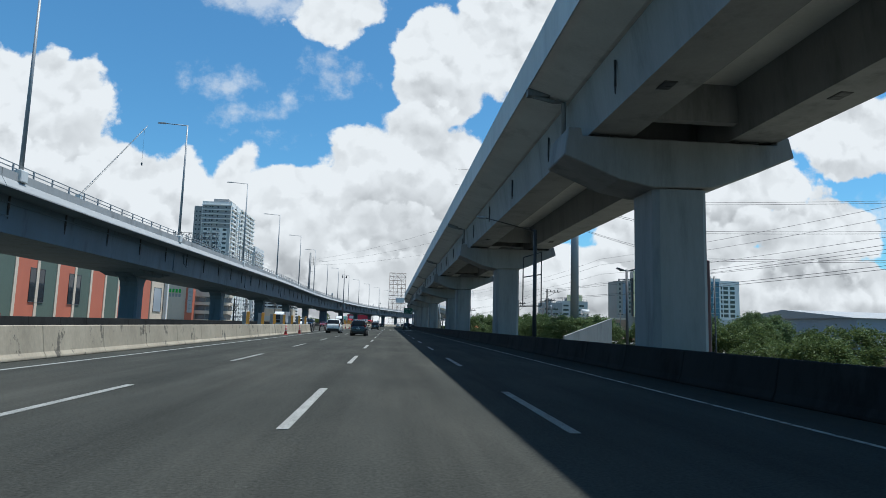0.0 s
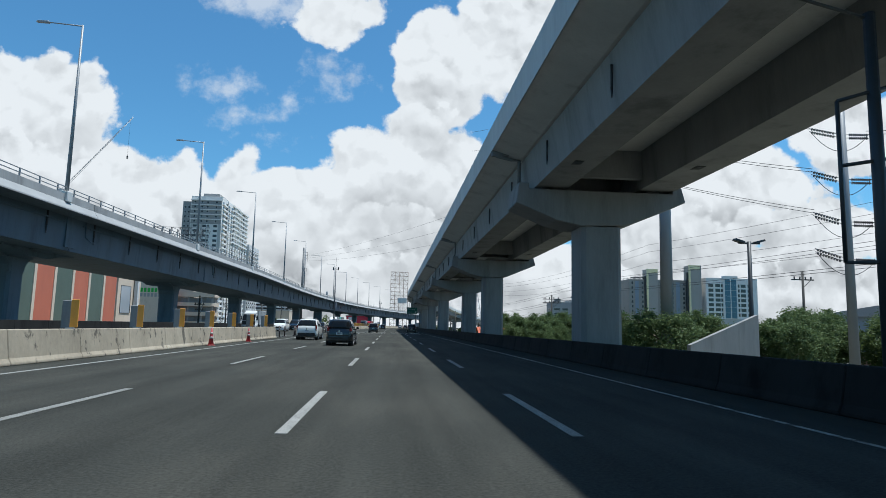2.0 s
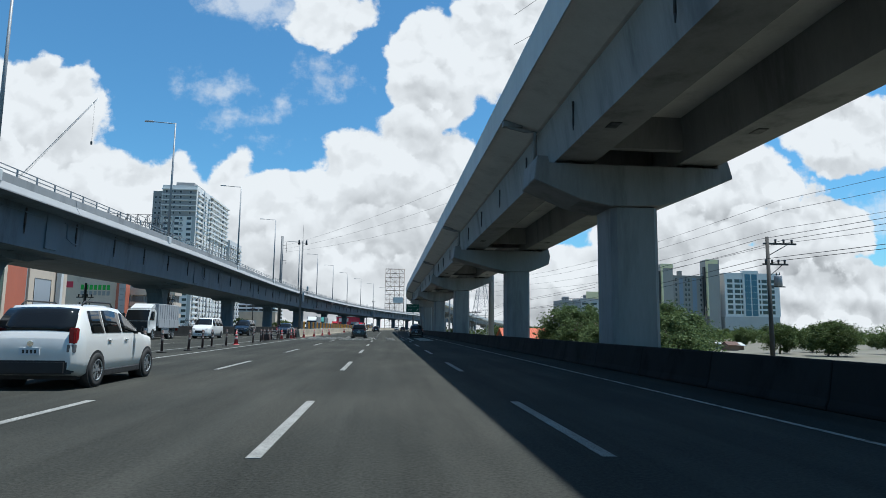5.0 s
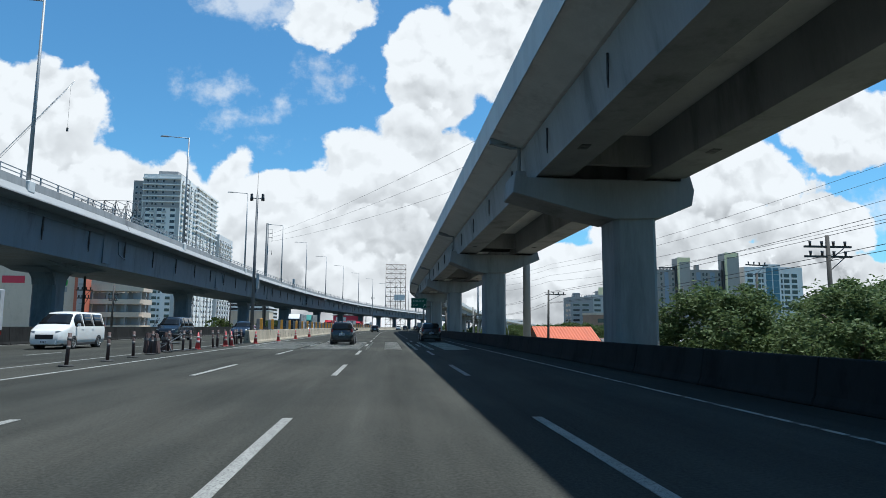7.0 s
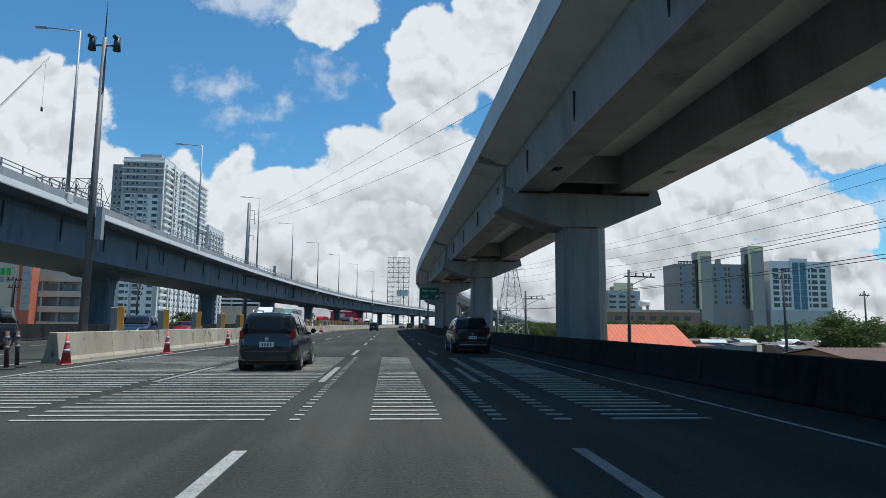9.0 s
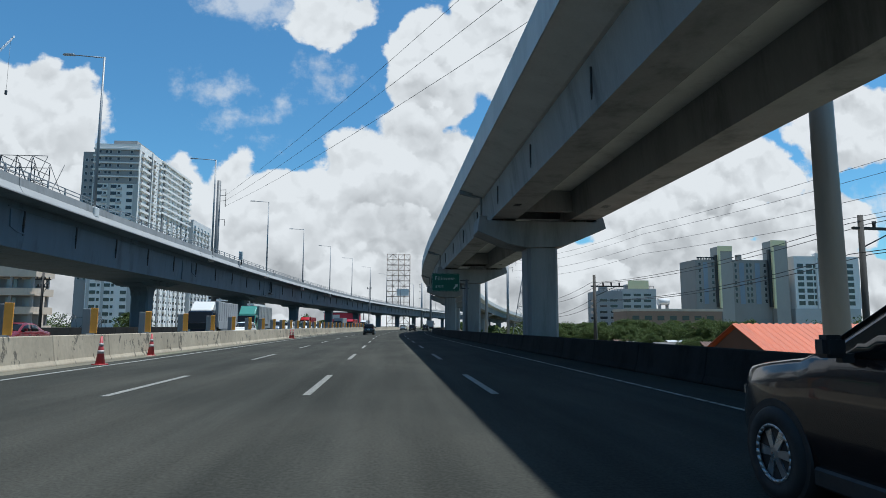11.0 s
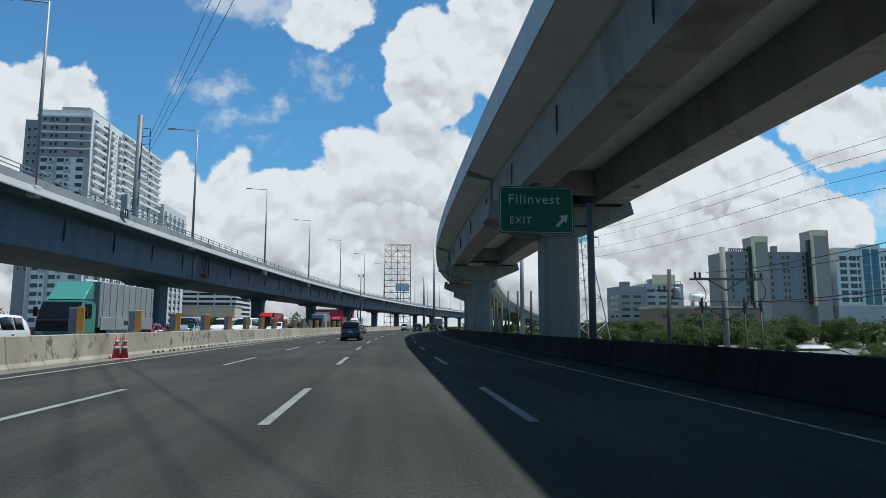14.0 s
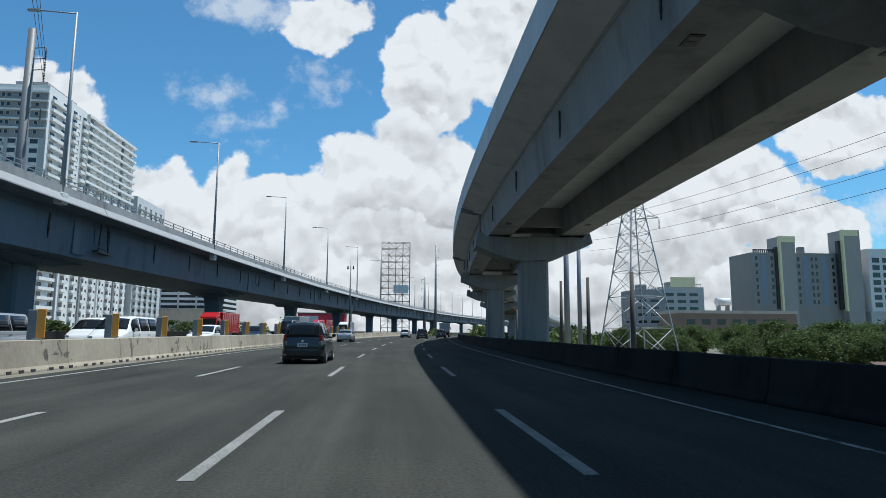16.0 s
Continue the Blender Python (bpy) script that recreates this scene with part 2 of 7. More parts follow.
PARAPET = material("parapet concrete", (0.5, 0.51, 0.5), 0.75, vary=0.16, stretch=(1, 1, 0.3), second=(0.36, 0.37, 0.375), cut=(0.52, 0.85),
                   stain_scale=0.5, bump=0.1)
# Sunlight on the left viaduct's deck edge is put into this paler tone.
PALE_FASCIA = material("sunlit-toned deck edge", (0.29, 0.295, 0.295), 0.7, vary=0.12, stretch=(1, 0.6, 1), second=(0.33, 0.33, 0.33), stain_scale=0.8, spec=0.3)
BARRIER = material("stained barrier concrete", (0.31, 0.272, 0.212), 0.88, vary=0.3, stretch=(1, 0.9, 0.55), second=(0.1, 0.09, 0.075),
                   cut=(0.56, 0.64), stain_scale=2.0, bump=0.3, spread=0.1, spec=0.2)
# Near-black because the viaduct's shade on the right barrier is put into this colour.
DARK_BARRIER = material("shade-toned barrier concrete", (0.022, 0.0222, 0.0215), 0.92, vary=0.25, stretch=(1, 1, 0.5), second=(0.011, 0.011, 0.011),
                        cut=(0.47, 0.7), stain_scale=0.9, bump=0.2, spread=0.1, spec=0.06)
CHIP = material("sooty chipped concrete", (0.1, 0.088, 0.072), 0.95, vary=0.4, scale=4, second=(0.2, 0.175, 0.14), cut=(0.5, 0.6), stain_scale=9.0)
STEEL = material("galvanised steel", (0.36, 0.37, 0.38), 0.5, metal=0.6, vary=0.12)
DARK_STEEL = material("dark painted steel", (0.045, 0.05, 0.055), 0.5, metal=0.3, vary=0.2)
POLE_STEEL = material("weathered grey pole steel", (0.24, 0.25, 0.26), 0.55, metal=0.3, vary=0.15, stretch=(1, 1, 0.2))
DULL_STEEL = material("dull grey mast paint", (0.12, 0.125, 0.13), 0.6, metal=0.2, vary=0.15, stretch=(1, 1, 0.2))
CAST_POLE = material("cast concrete pole", (0.2, 0.2, 0.19), 0.85, vary=0.2, stretch=(1, 1, 0.3))
WOOD_POLE = material("weathered utility pole wood", (0.062, 0.059, 0.055), 0.9, vary=0.25, stretch=(4, 4, 0.2), bump=0.3)
CABLE = material("black cable", (0.02, 0.02, 0.022), 0.6)
RUBBER = material("black rubber", (0.02, 0.02, 0.02), 0.8, vary=0.2)
# Near-black colour that stands for the shade inside openings.
HOLLOW_SHADE = material("dark hollow-shade tone", (0.03, 0.03, 0.032), 0.9)
ORANGE = material("orange reflective sheet", (0.74, 0.32, 0.04), 0.45, vary=0.12)
RED_CONE = material("faded red cone plastic", (0.36, 0.045, 0.05), 0.5, vary=0.15)
MAROON = material("dusty maroon plastic", (0.058, 0.034, 0.031), 0.7, vary=0.25)
DULL_BAND = material("dulled band", (0.14, 0.13, 0.125), 0.6, vary=0.2)
WHITE_BAND = material("white reflective band", (0.36, 0.33, 0.32), 0.5, vary=0.2)
GREEN_SIGN = material("green sign sheet", (0.0, 0.075, 0.048), 0.45, vary=0.08)
SIGN_WHITE = material("white sign legend", (0.42, 0.46, 0.43), 0.5, vary=0.05)
LAMP_GREY = material("lamp housing grey", (0.3, 0.31, 0.32), 0.5, metal=0.2)
INSULATOR = material("dark glazed insulator", (0.05, 0.045, 0.045), 0.3)


# ---------------------------------------------------------------- mesh helpers
def cx(y):
    """How far the road has swung to the right at the station y."""
    if y < BEND:
        return 0.0
    if y < BEND_END:
        return (y - BEND) ** 2 / (2 * RADIUS)
    return (BEND_END - BEND) ** 2 / (2 * RADIUS) + (y - BEND_END) * (BEND_END - BEND) / RADIUS


def lx(y):
    """The same for the viaduct on the left, which swings earlier."""
    if y < 190.0:
        return 0.0
    if y < 410.0:
        return (y - 190.0) ** 2 / 2260.0
    return 21.42 + (y - 410.0) * 0.1947 + (y - 410.0) ** 2 / 3000.0


def rx(y):
    """The same for the viaduct on the right, which swings away from the road as a ramp."""
    if y < 265.0:
        return cx(y)
    return cx(265.0) + (y - 265.0) * 41.0 / RADIUS + (y - 265.0) ** 2 / 960.0


def ramp_drop(y):
    """How far that ramp has come down."""
    return -0.05 * max(0.0, y - 362.0)


def ramp_turn(y):
    return turn(y) if y < 265.0 else -math.degrees(math.atan(41.0 / RADIUS + (y - 265.0) / 480.0))


def fall(x, y):
    """The height of the ground, which drops away beyond the right shoulder."""
    u = x - cx(y)
    return -0.16 - 3.3 * max(0.0, min(1.0, (u - 12.6) / 4.4))


def turn(y):
    return -math.degrees(math.atan(max(0.0, min(y, BEND_END) - BEND) / RADIUS))


BEND, BEND_END, RADIUS = 224.0, 430.0, 1040.0


def box(bm, x0, x1, y0, y1, z0, z1):
    v = [bm.verts.new((x, y, z)) for x in (x0, x1) for y in (y0, y1) for z in (z0, z1)]
    for f in ((0, 1, 3, 2), (4, 6, 7, 5), (0, 4, 5, 1), (2, 3, 7, 6), (0, 2, 6, 4), (1, 5, 7, 3)):
        bm.faces.new([v[i] for i in f])
    return v


def tube(bm, p, q, r0, r1=None, n=8):
    p, q = Vector(p), Vector(q)
    r1 = r0 if r1 is None else r1
    axis = (q - p).normalized()
    side = axis.cross(Vector((0, 0, 1)) if abs(axis.z) < 0.9 else Vector((1, 0, 0))).normalized()
    up = axis.cross(side)
    rings = []
    for c, r in ((p, r0), (q, r1)):
        rings.append([bm.verts.new(c + side * (r * math.cos(a)) + up * (r * math.sin(a)))
                      for a in (2 * math.pi * k / n for k in range(n))])
    for k in range(n):
        f = bm.faces.new((rings[0][k], rings[0][(k + 1) % n], rings[1][(k + 1) % n], rings[1][k]))
        f.smooth = True
    bm.faces.new(rings[0][::-1])
    bm.faces.new(rings[1])


def chain(bm, points, r, n=6):
    """One bent tube through all the points."""
    pts = [Vector(p) for p in points]
    rows = []
    for k, p in enumerate(pts):
        axis = (pts[min(k + 1, len(pts) - 1)] - pts[max(k - 1, 0)]).normalized()
        side = axis.cross(Vector((0, 0, 1)) if abs(axis.z) < 0.9 else Vector((0.3, 1, 0))).normalized()
        up = axis.cross(side)
        rows.append([bm.verts.new(p + side * (r * math.cos(a)) + up * (r * math.sin(a))) for a in (2 * math.pi * j / n for j in range(n))])
    for a, b in zip(rows, rows[1:]):
        for j in range(n):
            bm.faces.new((a[j], a[(j + 1) % n], b[(j + 1) % n], b[j])).smooth = True
    bm.faces.new(rows[0][::-1])
    bm.faces.new(rows[-1])


def prism(bm, outline, a, b, axis="y"):
    """An outline pushed from a to b along an axis. outline: the two other coordinates."""
    def at(p, d):
        return {"x": (d, p[0], p[1]), "y": (p[0], d, p[1]), "z": (p[0], p[1], d)}[axis]
    lo = [bm.verts.new(at(p, a)) for p in outline]
    hi = [bm.verts.new(at(p, b)) for p in outline]
    k = len(outline)
    for i in range(k):
        bm.faces.new((lo[i], lo[(i + 1) % k], hi[(i + 1) % k], hi[i]))
    bm.faces.new(lo[::-1])
    bm.faces.new(hi)


def sweep(bm, outline, y0, y1, step=6.0, lift=None, bend=cx):
    """An outline (x, z) carried along the road from y0 to y1."""
    count = max(1, round((y1 - y0) / step))
    rows = []
    for k in range(count + 1):
        y = y0 + (y1 - y0) * k / count
        c, dz = bend(y), lift(y) if lift else 0.0
        rows.append([bm.verts.new((c + x, y, z + dz)) for x, z in outline])
    m = len(outline)
    for a, b in zip(rows, rows[1:]):
        for i in range(m):
            bm.faces.new((a[i], a[(i + 1) % m], b[(i + 1) % m], b[i]))
    bm.faces.new(rows[0][::-1])
    bm.faces.new(rows[-1])


def mesh(name, bm, mat):
    bmesh.ops.recalc_face_normals(bm, faces=bm.faces)
    me = bpy.data.meshes.new(name)
    bm.to_mesh(me)
    bm.free()
    me.materials.append(mat)
    return me


def part(name, bm, mat, parent=None, label=""):
    ob = new(name, mesh(name, bm, mat))
    if parent:
        ob.parent = parent
    if label:
        ob["label"] = label
    return ob


def share(name, me, parent, x=0.0, y=0.0, z=0.0, rz=0.0):
    ob = new(name, me)
    ob.parent = parent
    ob.matrix_basis = pose(x, y, z, 0, 0, rz)
    return ob


def thing(name, label, category, x=0.0, y=0.0, z=0.0, rz=0.0, group="", kind=""):
    ob = new(name)
    ob.empty_display_size = 0.2
    ob.matrix_basis = pose(x, y, z, 0, 0, rz)
    return tagged(ob, label, category, group, kind)


def soften(bm, width, segments=2):
    bmesh.ops.recalc_face_normals(bm, faces=bm.faces)
    edges = [e for e in bm.edges if len(e.link_faces) == 2 and e.calc_face_angle(0.0) > 0.5]
    bmesh.ops.bevel(bm, geom=edges, offset=width, segments=segments, affect="EDGES", clamp_overlap=True)
    return bm


# ---------------------------------------------------------------- ground and road
bm = bmesh.new()
rows = []
for y in [-700.0, -60.0, *(20.0 * k for k in range(0, 46)), 1500.0, 3200.0]:
    c = cx(min(y, 900.0))
    rows.append([bm.verts.new((x, y, fall(x, min(y, 900.0)))) for x in (-2600.0, -400.0, -60.0, -24.0 + c, 7.6 + c, 12.6 + c, 14.8 + c, 17.0 + c, 260.0 + c, 2600.0)])
for p, q in zip(rows, rows[1:]):
    for k in range(len(p) - 1):
        bm.faces.new((p[k], p[k + 1], q[k + 1], q[k]))
tagged(part("ground", bm, EARTH), "bare earth and scrub stretching to the horizon", "ground", kind="structure")

bm = bmesh.new()
sweep(bm, [(-24.5, -0.15), (7.6, -0.15), (7.6, 0.0), (-24.5, 0.0)], -60, 900, 10)
road = tagged(part("road", bm, ASPHALT), "worn grey asphalt expressway with faded lane markings", "road", kind="structure")

DASH = 12.85
DASH_START = 55.5 - 4.9 - 8 * DASH
bm = bmesh.new()
box(bm, -0.075, 0.075, 0, 4.9, 0.0, 0.006)
dash_mesh = mesh("lane_dash", bm, PAINT)
for lane_x, slip in ((-5.38, 0.0), (-1.68, 0.0), (1.95, 0.0)):
    for k in range(40):
        y = DASH_START + k * DASH + slip
        share("lane_dash", dash_mesh, road, cx(y) + lane_x, y, 0.002, turn(y))
for name, x0, x1 in (("edge_line", 5.455, 5.545), ("edge_line", -9.42, -9.27), ("edge_line", -11.75, -11.6), ("edge_line", -24.0, -23.86)):
    bm = bmesh.new()
    sweep(bm, [(x0, 0.002), (x1, 0.002), (x1, 0.007), (x0, 0.007)], -60, 700, 8)
    part(name, bm, DULL_PAINT if x0 > 0 else PAINT, road)
bm = bmesh.new()
box(bm, -0.07, 0.07, 0, 3.0, 0.0, 0.006)
far_dash = mesh("lane_dash", bm, PAINT)
for lane_x in (-15.6, -19.6):
    for k in range(34):
        y = -30 + k * 12
        share("lane_dash", far_dash, road, cx(y) + lane_x, y, 0.002, turn(y))
# raised rumble lines across the lanes
lanes = ((-9.1, -5.6), (-5.2, -1.85), (-1.5, -1.36), (-0.4, 0.62), (1.35, 1.55), (2.25, 2.5), (3.1, 4.6))
for lo, hi in lanes:
    bm = bmesh.new()
    box(bm, lo, hi, 0, 0.105, 0.0, 0.012)
    bar_mesh = mesh("rumble_line", bm, RUMBLE_PAINT)
    for k in range(37):
        share("rumble_line", bar_mesh, road, 0, 134.7 + 0.455 * k, 0.001)


# ---------------------------------------------------------------- barriers beside the road
def jersey(low, high, height, length):
    """A concrete barrier piece, its foot wider than its top, lying along y."""
    bm = bmesh.new()
    prism(bm, [(-low, 0), (low, 0), (low, 0.07), (high + 0.11, 0.2), (high, height), (-high, height), (-high - 0.11, 0.2), (-low, 0.07)],
          0.012, length - 0.012)
    return soften(bm, 0.02, 1)


left_piece = mesh("barrier_segment", jersey(0.32, 0.13, 0.98, 4.0), BARRIER)
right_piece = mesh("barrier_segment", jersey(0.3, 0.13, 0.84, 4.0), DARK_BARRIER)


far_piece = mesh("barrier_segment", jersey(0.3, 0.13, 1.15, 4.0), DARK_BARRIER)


def barrier_run(name, label, me, x, y0, y1):
    run = thing(name, label, "barrier", kind="structure")
    y = y0
    while y < y1:
        share("barrier_segment", me, run, cx(y) + x, y, 0, turn(y + 2))
        y += 4.0
    return run


barrier_run("median_barrier", "stained concrete median barrier beside the left edge line", left_piece, -10.9, -32, 87)
barrier_run("median_barrier", "stained concrete median barrier with chipped dark patches", left_piece, -10.9, 147, 420)
barrier_run("outer_barrier", "dark stained concrete barrier along the far carriageway", far_piece, -24.3, -32, 420)
# This run's shade sits in its dark colour.
barrier_run("outer_barrier", "concrete roadside barrier, toned dark for the viaduct's shade", right_piece, 7.35, -32, 420)

# drain notches in the median's foot: blocks coloured dark for the holes' shade
bm = bmesh.new()
box(bm, -0.01, 0.02, -0.11, 0.11, 0.0, 0.09)
notch_mesh = mesh("drain_notch", bm, HOLLOW_SHADE)
notched = [ob for ob in bpy.data.objects if ob.name.startswith("median_barrier")][-1]
for k in range(96):
    y = 226.0 + 2.2 * (k // 3) + 0.6 * (k % 3)
    share("drain_notch", notch_mesh, notched, cx(y) - 10.9 + 0.315, y, 0.035, turn(y))

# dark chips and scuffs on the road side of the median, thickest towards its top
rng = random.Random(52)
for k in range(46):
    y = rng.choice((rng.uniform(226, 262), rng.uniform(229.5, 237), rng.uniform(150, 226)))
    z, tall = rng.uniform(0.42, 0.85), rng.uniform(0.06, 0.24)
    wide = rng.uniform(0.05, 0.3)
    bm = bmesh.new()
    ring = []
    for j in range(11):
        a = j * 2 * math.pi / 11
        far_out = rng.uniform(0.35, 1.0)
        h = max(0.24, min(0.94, z + math.sin(a) * tall * far_out))
        ring.append(bm.verts.new((0.24 - (h - 0.2) * 0.141 + 0.005, math.cos(a) * wide * far_out + (h - z) * 0.5, h)))
    bm.faces.new(ring)
    chip = part("chipped_patch", bm, CHIP, notched, "dark chipped patch")
    chip.matrix_basis = pose(cx(y) - 10.9, y, 0, 0, 0, turn(y))

# gravel and dust along the foot of the median
bm = bmesh.new()
sweep(bm, [(-10.6, 0.0), (-10.1, 0.0), (-10.1, 0.008), (-10.6, 0.03)], 147, 420, 4)
tagged(part("gutter_dust", bm, EARTH), "grey dust gathered along the barrier foot", "dust", kind="stuff")


# orange and grey reflector panels standing on the median
def panel_marker():
    t = thing("reflector_panel", "orange reflective panel on a grey board, standing on the median barrier", "road marker",
              group="panels on the median")
    bm = bmesh.new()
    box(bm, -0.29, -0.03, 0.05, 0.1, 0.0, 0.92)
    part("back_board", soften(bm, 0.015, 1), GIRDER, t, "grey back board")
    bm = bmesh.new()
    box(bm, -0.02, 0.22, 0.0, 0.05, 0.03, 0.95)
    part("face", soften(bm, 0.012, 1), ORANGE, t, "orange face")
    bm = bmesh.new()
    box(bm, -0.12, 0.12, -0.05, 0.15, -0.02, 0.04)
    part("foot", bm, STEEL, t)
    return t


marker = panel_marker()
marker.matrix_basis = pose(-10.9, 57.1, 0.99, 0, 0, 12)
for y in (62.4, 67.7, 72.9, 78.3, 83.7, 51.6, *(198.6 + 5.2 * k for k in range(-9, 26))):
    copy_thing(marker, pose(cx(y) - 10.9, y, 0.99, 0, 0, 12 + turn(y)))


# traffic cones and bollards
def cone():
    t = thing("traffic_cone", "faded red traffic cone with two white bands on the asphalt", "traffic cone", group="cones by the median")
    bm = bmesh.new()
    box(bm, -0.19, 0.19, -0.19, 0.19, 0.0, 0.04)
    part("base", soften(bm, 0.015, 1), RED_CONE, t)
    bm = bmesh.new()
    tube(bm, (0, 0, 0.04), (0, 0, 0.95), 0.15, 0.03, 16)
    part("body", bm, RED_CONE, t)
    for z in (0.38, 0.62):
        bm = bmesh.new()
        tube(bm, (0, 0, z), (0, 0, z + 0.11), 0.155 - 0.132 * (z - 0.04), 0.155 - 0.132 * (z + 0.07), 16)
        part("band", bm, WHITE_BAND, t, "white reflective band")
    return t


red_cone = cone()
red_cone.matrix_basis = pose(-10.25, 75.0, 0)
for x, y in ((-10.3, 66.0), (-10.45, 182.6), (-10.37, 221.5), (-10.12, 221.6), (-10.1, 146.3), (-9.75, 154.2), (-9.7, 164.4), (-9.7, 176.0), (-10.5, 113.9),
             (-10.62, 133.5), (-10.5, 139.0), (-10.3, 139.6)):
    copy_thing(red_cone, pose(cx(y) + x, y, 0.001, 0, 0, x * 40))


def bollard():
    t = thing("flexible_post", "dusty maroon flexible lane post with pale bands on a black base", "bollard", group="posts along the median gap")
    bm = bmesh.new()
    tube(bm, (0, 0, 0), (0, 0, 0.05), 0.24, 0.2, 12)
    part("base", bm, RUBBER, t, "black rubber base")
    bm = bmesh.new()
    tube(bm, (0, 0, 0.05), (0, 0, 1.05), 0.06, 0.055, 10)
    part("post", bm, MAROON, t)
    for z in (0.55, 0.82):
        bm = bmesh.new()
        tube(bm, (0, 0, z), (0, 0, z + 0.1), 0.064, 0.063, 10)
        part("band", bm, DULL_BAND, t, "dulled pale band")
    return t


post = bollard()
post.matrix_basis = pose(-10.5, 106.0, 0)
rng = random.Random(4)
for y in (90.5, 94.0, 97.4, 100.6, 103.2, 108.8, 110.7, 114.6, 118.6, 121.6, 124.6, 127.2, 129.6, 131.0, 132.4, 134.2, 135.6, 136.9, 138.2, 139.5,
          140.4, 142.3, 143.2, 144.3, 145.2):
    copy_thing(post, pose(-10.6 + rng.uniform(-0.35, 0.3), y, 0.001, rng.uniform(-3, 3), rng.uniform(-4, 4), rng.uniform(0, 360)))


def water_barrier():
    t = thing("plastic_barrier", "tall maroon plastic road barrier clustered by the median gap", "plastic barrier", group="maroon barriers")
    bm = bmesh.new()
    prism(bm, [(-0.25, 0), (0.25, 0), (0.22, 0.25), (0.1, 0.95), (-0.1, 0.95), (-0.22, 0.25)], -0.22, 0.22)
    part("shell", soften(bm, 0.04, 2), MAROON, t)
    bm = bmesh.new()
    box(bm, -0.17, 0.17, -0.225, 0.225, 0.6, 0.72)
    part("band", bm, DULL_BAND, t, "scuffed pale band")
    return t


jug = water_barrier()
jug.matrix_basis = pose(-11.0, 128.0, 0)
for x, y in ((-11.45, 128.7), (-11.3, 130.6)):
    copy_thing(jug, pose(x, y, 0.001, 0, 0, x * 130))
bm = bmesh.new()
for a, b in (((-11.4, 129.2, 0.05), (-10.6, 130.7, 0.85)), ((-10.6, 129.2, 0.05), (-11.4, 130.7, 0.85)), ((-11.5, 129.6, 0.4), (-10.5, 130.1, 0.45)),
             ((-11.5, 129.2, 0.04), (-10.3, 132.2, 0.06)), ((-11.4, 130.7, 0.85), (-10.6, 130.7, 0.85))):
    tube(bm, a, b, 0.035)
tagged(part("folding_barricade", bm, DARK_STEEL), "collapsed dark steel barricade lying by the posts", "barricade")


# ---------------------------------------------------------------- viaduct on the right
RIGHT_PIERS = (-7.0, 27.6, 62.4, 97.0, 127.8, 160.0, 197.0, 233.9, 272.5, 305.0, 338.0, 372.0, 406.0, 440.0, 474.0, 506.0, 536.0)
viaduct = thing("viaduct", "grey concrete elevated roadway on wide hammerhead piers beside the lanes", "viaduct")
COL_X = 10.35


def pier_cap(name, x0, x1, cap_x, z_tip, z_low, z_top, half, foot):
    """A hammerhead: level top, blunt raised tips, underside sloping to the column."""
    bm = bmesh.new()
    c = cap_x
    prism(bm, [(c - foot, z_low), (c + foot, z_low + 0.08), (c + foot + 0.7, z_low + 0.3), (c + foot + 1.75, z_low + 0.75), (x1, z_tip + 0.3), (x1 - 0.2, z_top + 0.33),
               (x1 - 0.68, z_top + 0.33), (x1 - 0.72, z_top), (x0 + 0.68, z_top), (x0 + 0.64, z_top + 0.3), (x0 + 0.14, z_top + 0.3), (x0, z_tip),
               (c - foot - 1.3, z_low + 0.25)], -half, half)
    return mesh(name, soften(bm, 0.04, 1), PIER)


def pier_column(name, half_x, half_y, height):
    bm = bmesh.new()
    ch = 0.22
    a, b = half_x, half_y
    prism(bm, [(-a + ch, -b), (a - ch, -b), (a, -b + ch), (a, b - ch), (a - ch, b), (-a + ch, b), (-a, b - ch), (-a, -b + ch)], 0.0, height, "z")
    return mesh(name, bm, PIER)


bm = bmesh.new()
box(bm, -0.4, 0.4, -0.28, 0.28, 0.0, 0.18)
pad_mesh = mesh("bearing_pad", bm, DARK_STEEL)
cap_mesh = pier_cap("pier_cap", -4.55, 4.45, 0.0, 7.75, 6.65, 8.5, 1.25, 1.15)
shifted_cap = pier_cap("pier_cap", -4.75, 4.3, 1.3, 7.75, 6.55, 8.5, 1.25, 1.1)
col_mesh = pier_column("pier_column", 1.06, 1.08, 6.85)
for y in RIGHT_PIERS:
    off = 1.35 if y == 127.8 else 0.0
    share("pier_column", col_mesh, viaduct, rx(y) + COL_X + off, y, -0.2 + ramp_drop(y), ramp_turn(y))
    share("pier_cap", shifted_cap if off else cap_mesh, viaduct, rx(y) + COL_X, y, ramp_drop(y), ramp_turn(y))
    for x in (-3.1, 2.85):
        for dy in (-0.62, 0.62):
            q = pose(rx(y) + COL_X, y, ramp_drop(y), 0, 0, ramp_turn(y)) @ Vector((x, dy, 8.48))
            share("bearing_pad", pad_mesh, viaduct, q.x, q.y, q.z, ramp_turn(y))

bm_drain = bmesh.new()
tube(bm_drain, (0, 0, 9.2), (0, 0, 10.1), 0.045, 0.045)
tube(bm_drain, (0, 0, 8.95), (0, 0, 9.2), 0.02, 0.045)
drain_mesh = mesh("drain_pipe", bm_drain, DARK_STEEL)
bm = bmesh.new()
box(bm, -0.2, 0.2, -0.32, 0.32, -0.02, 0.05)
box(bm, -0.15, 0.15, -0.27, -0.04, -0.03, 0.02)
box(bm, -0.15, 0.15, 0.04, 0.27, -0.03, 0.02)
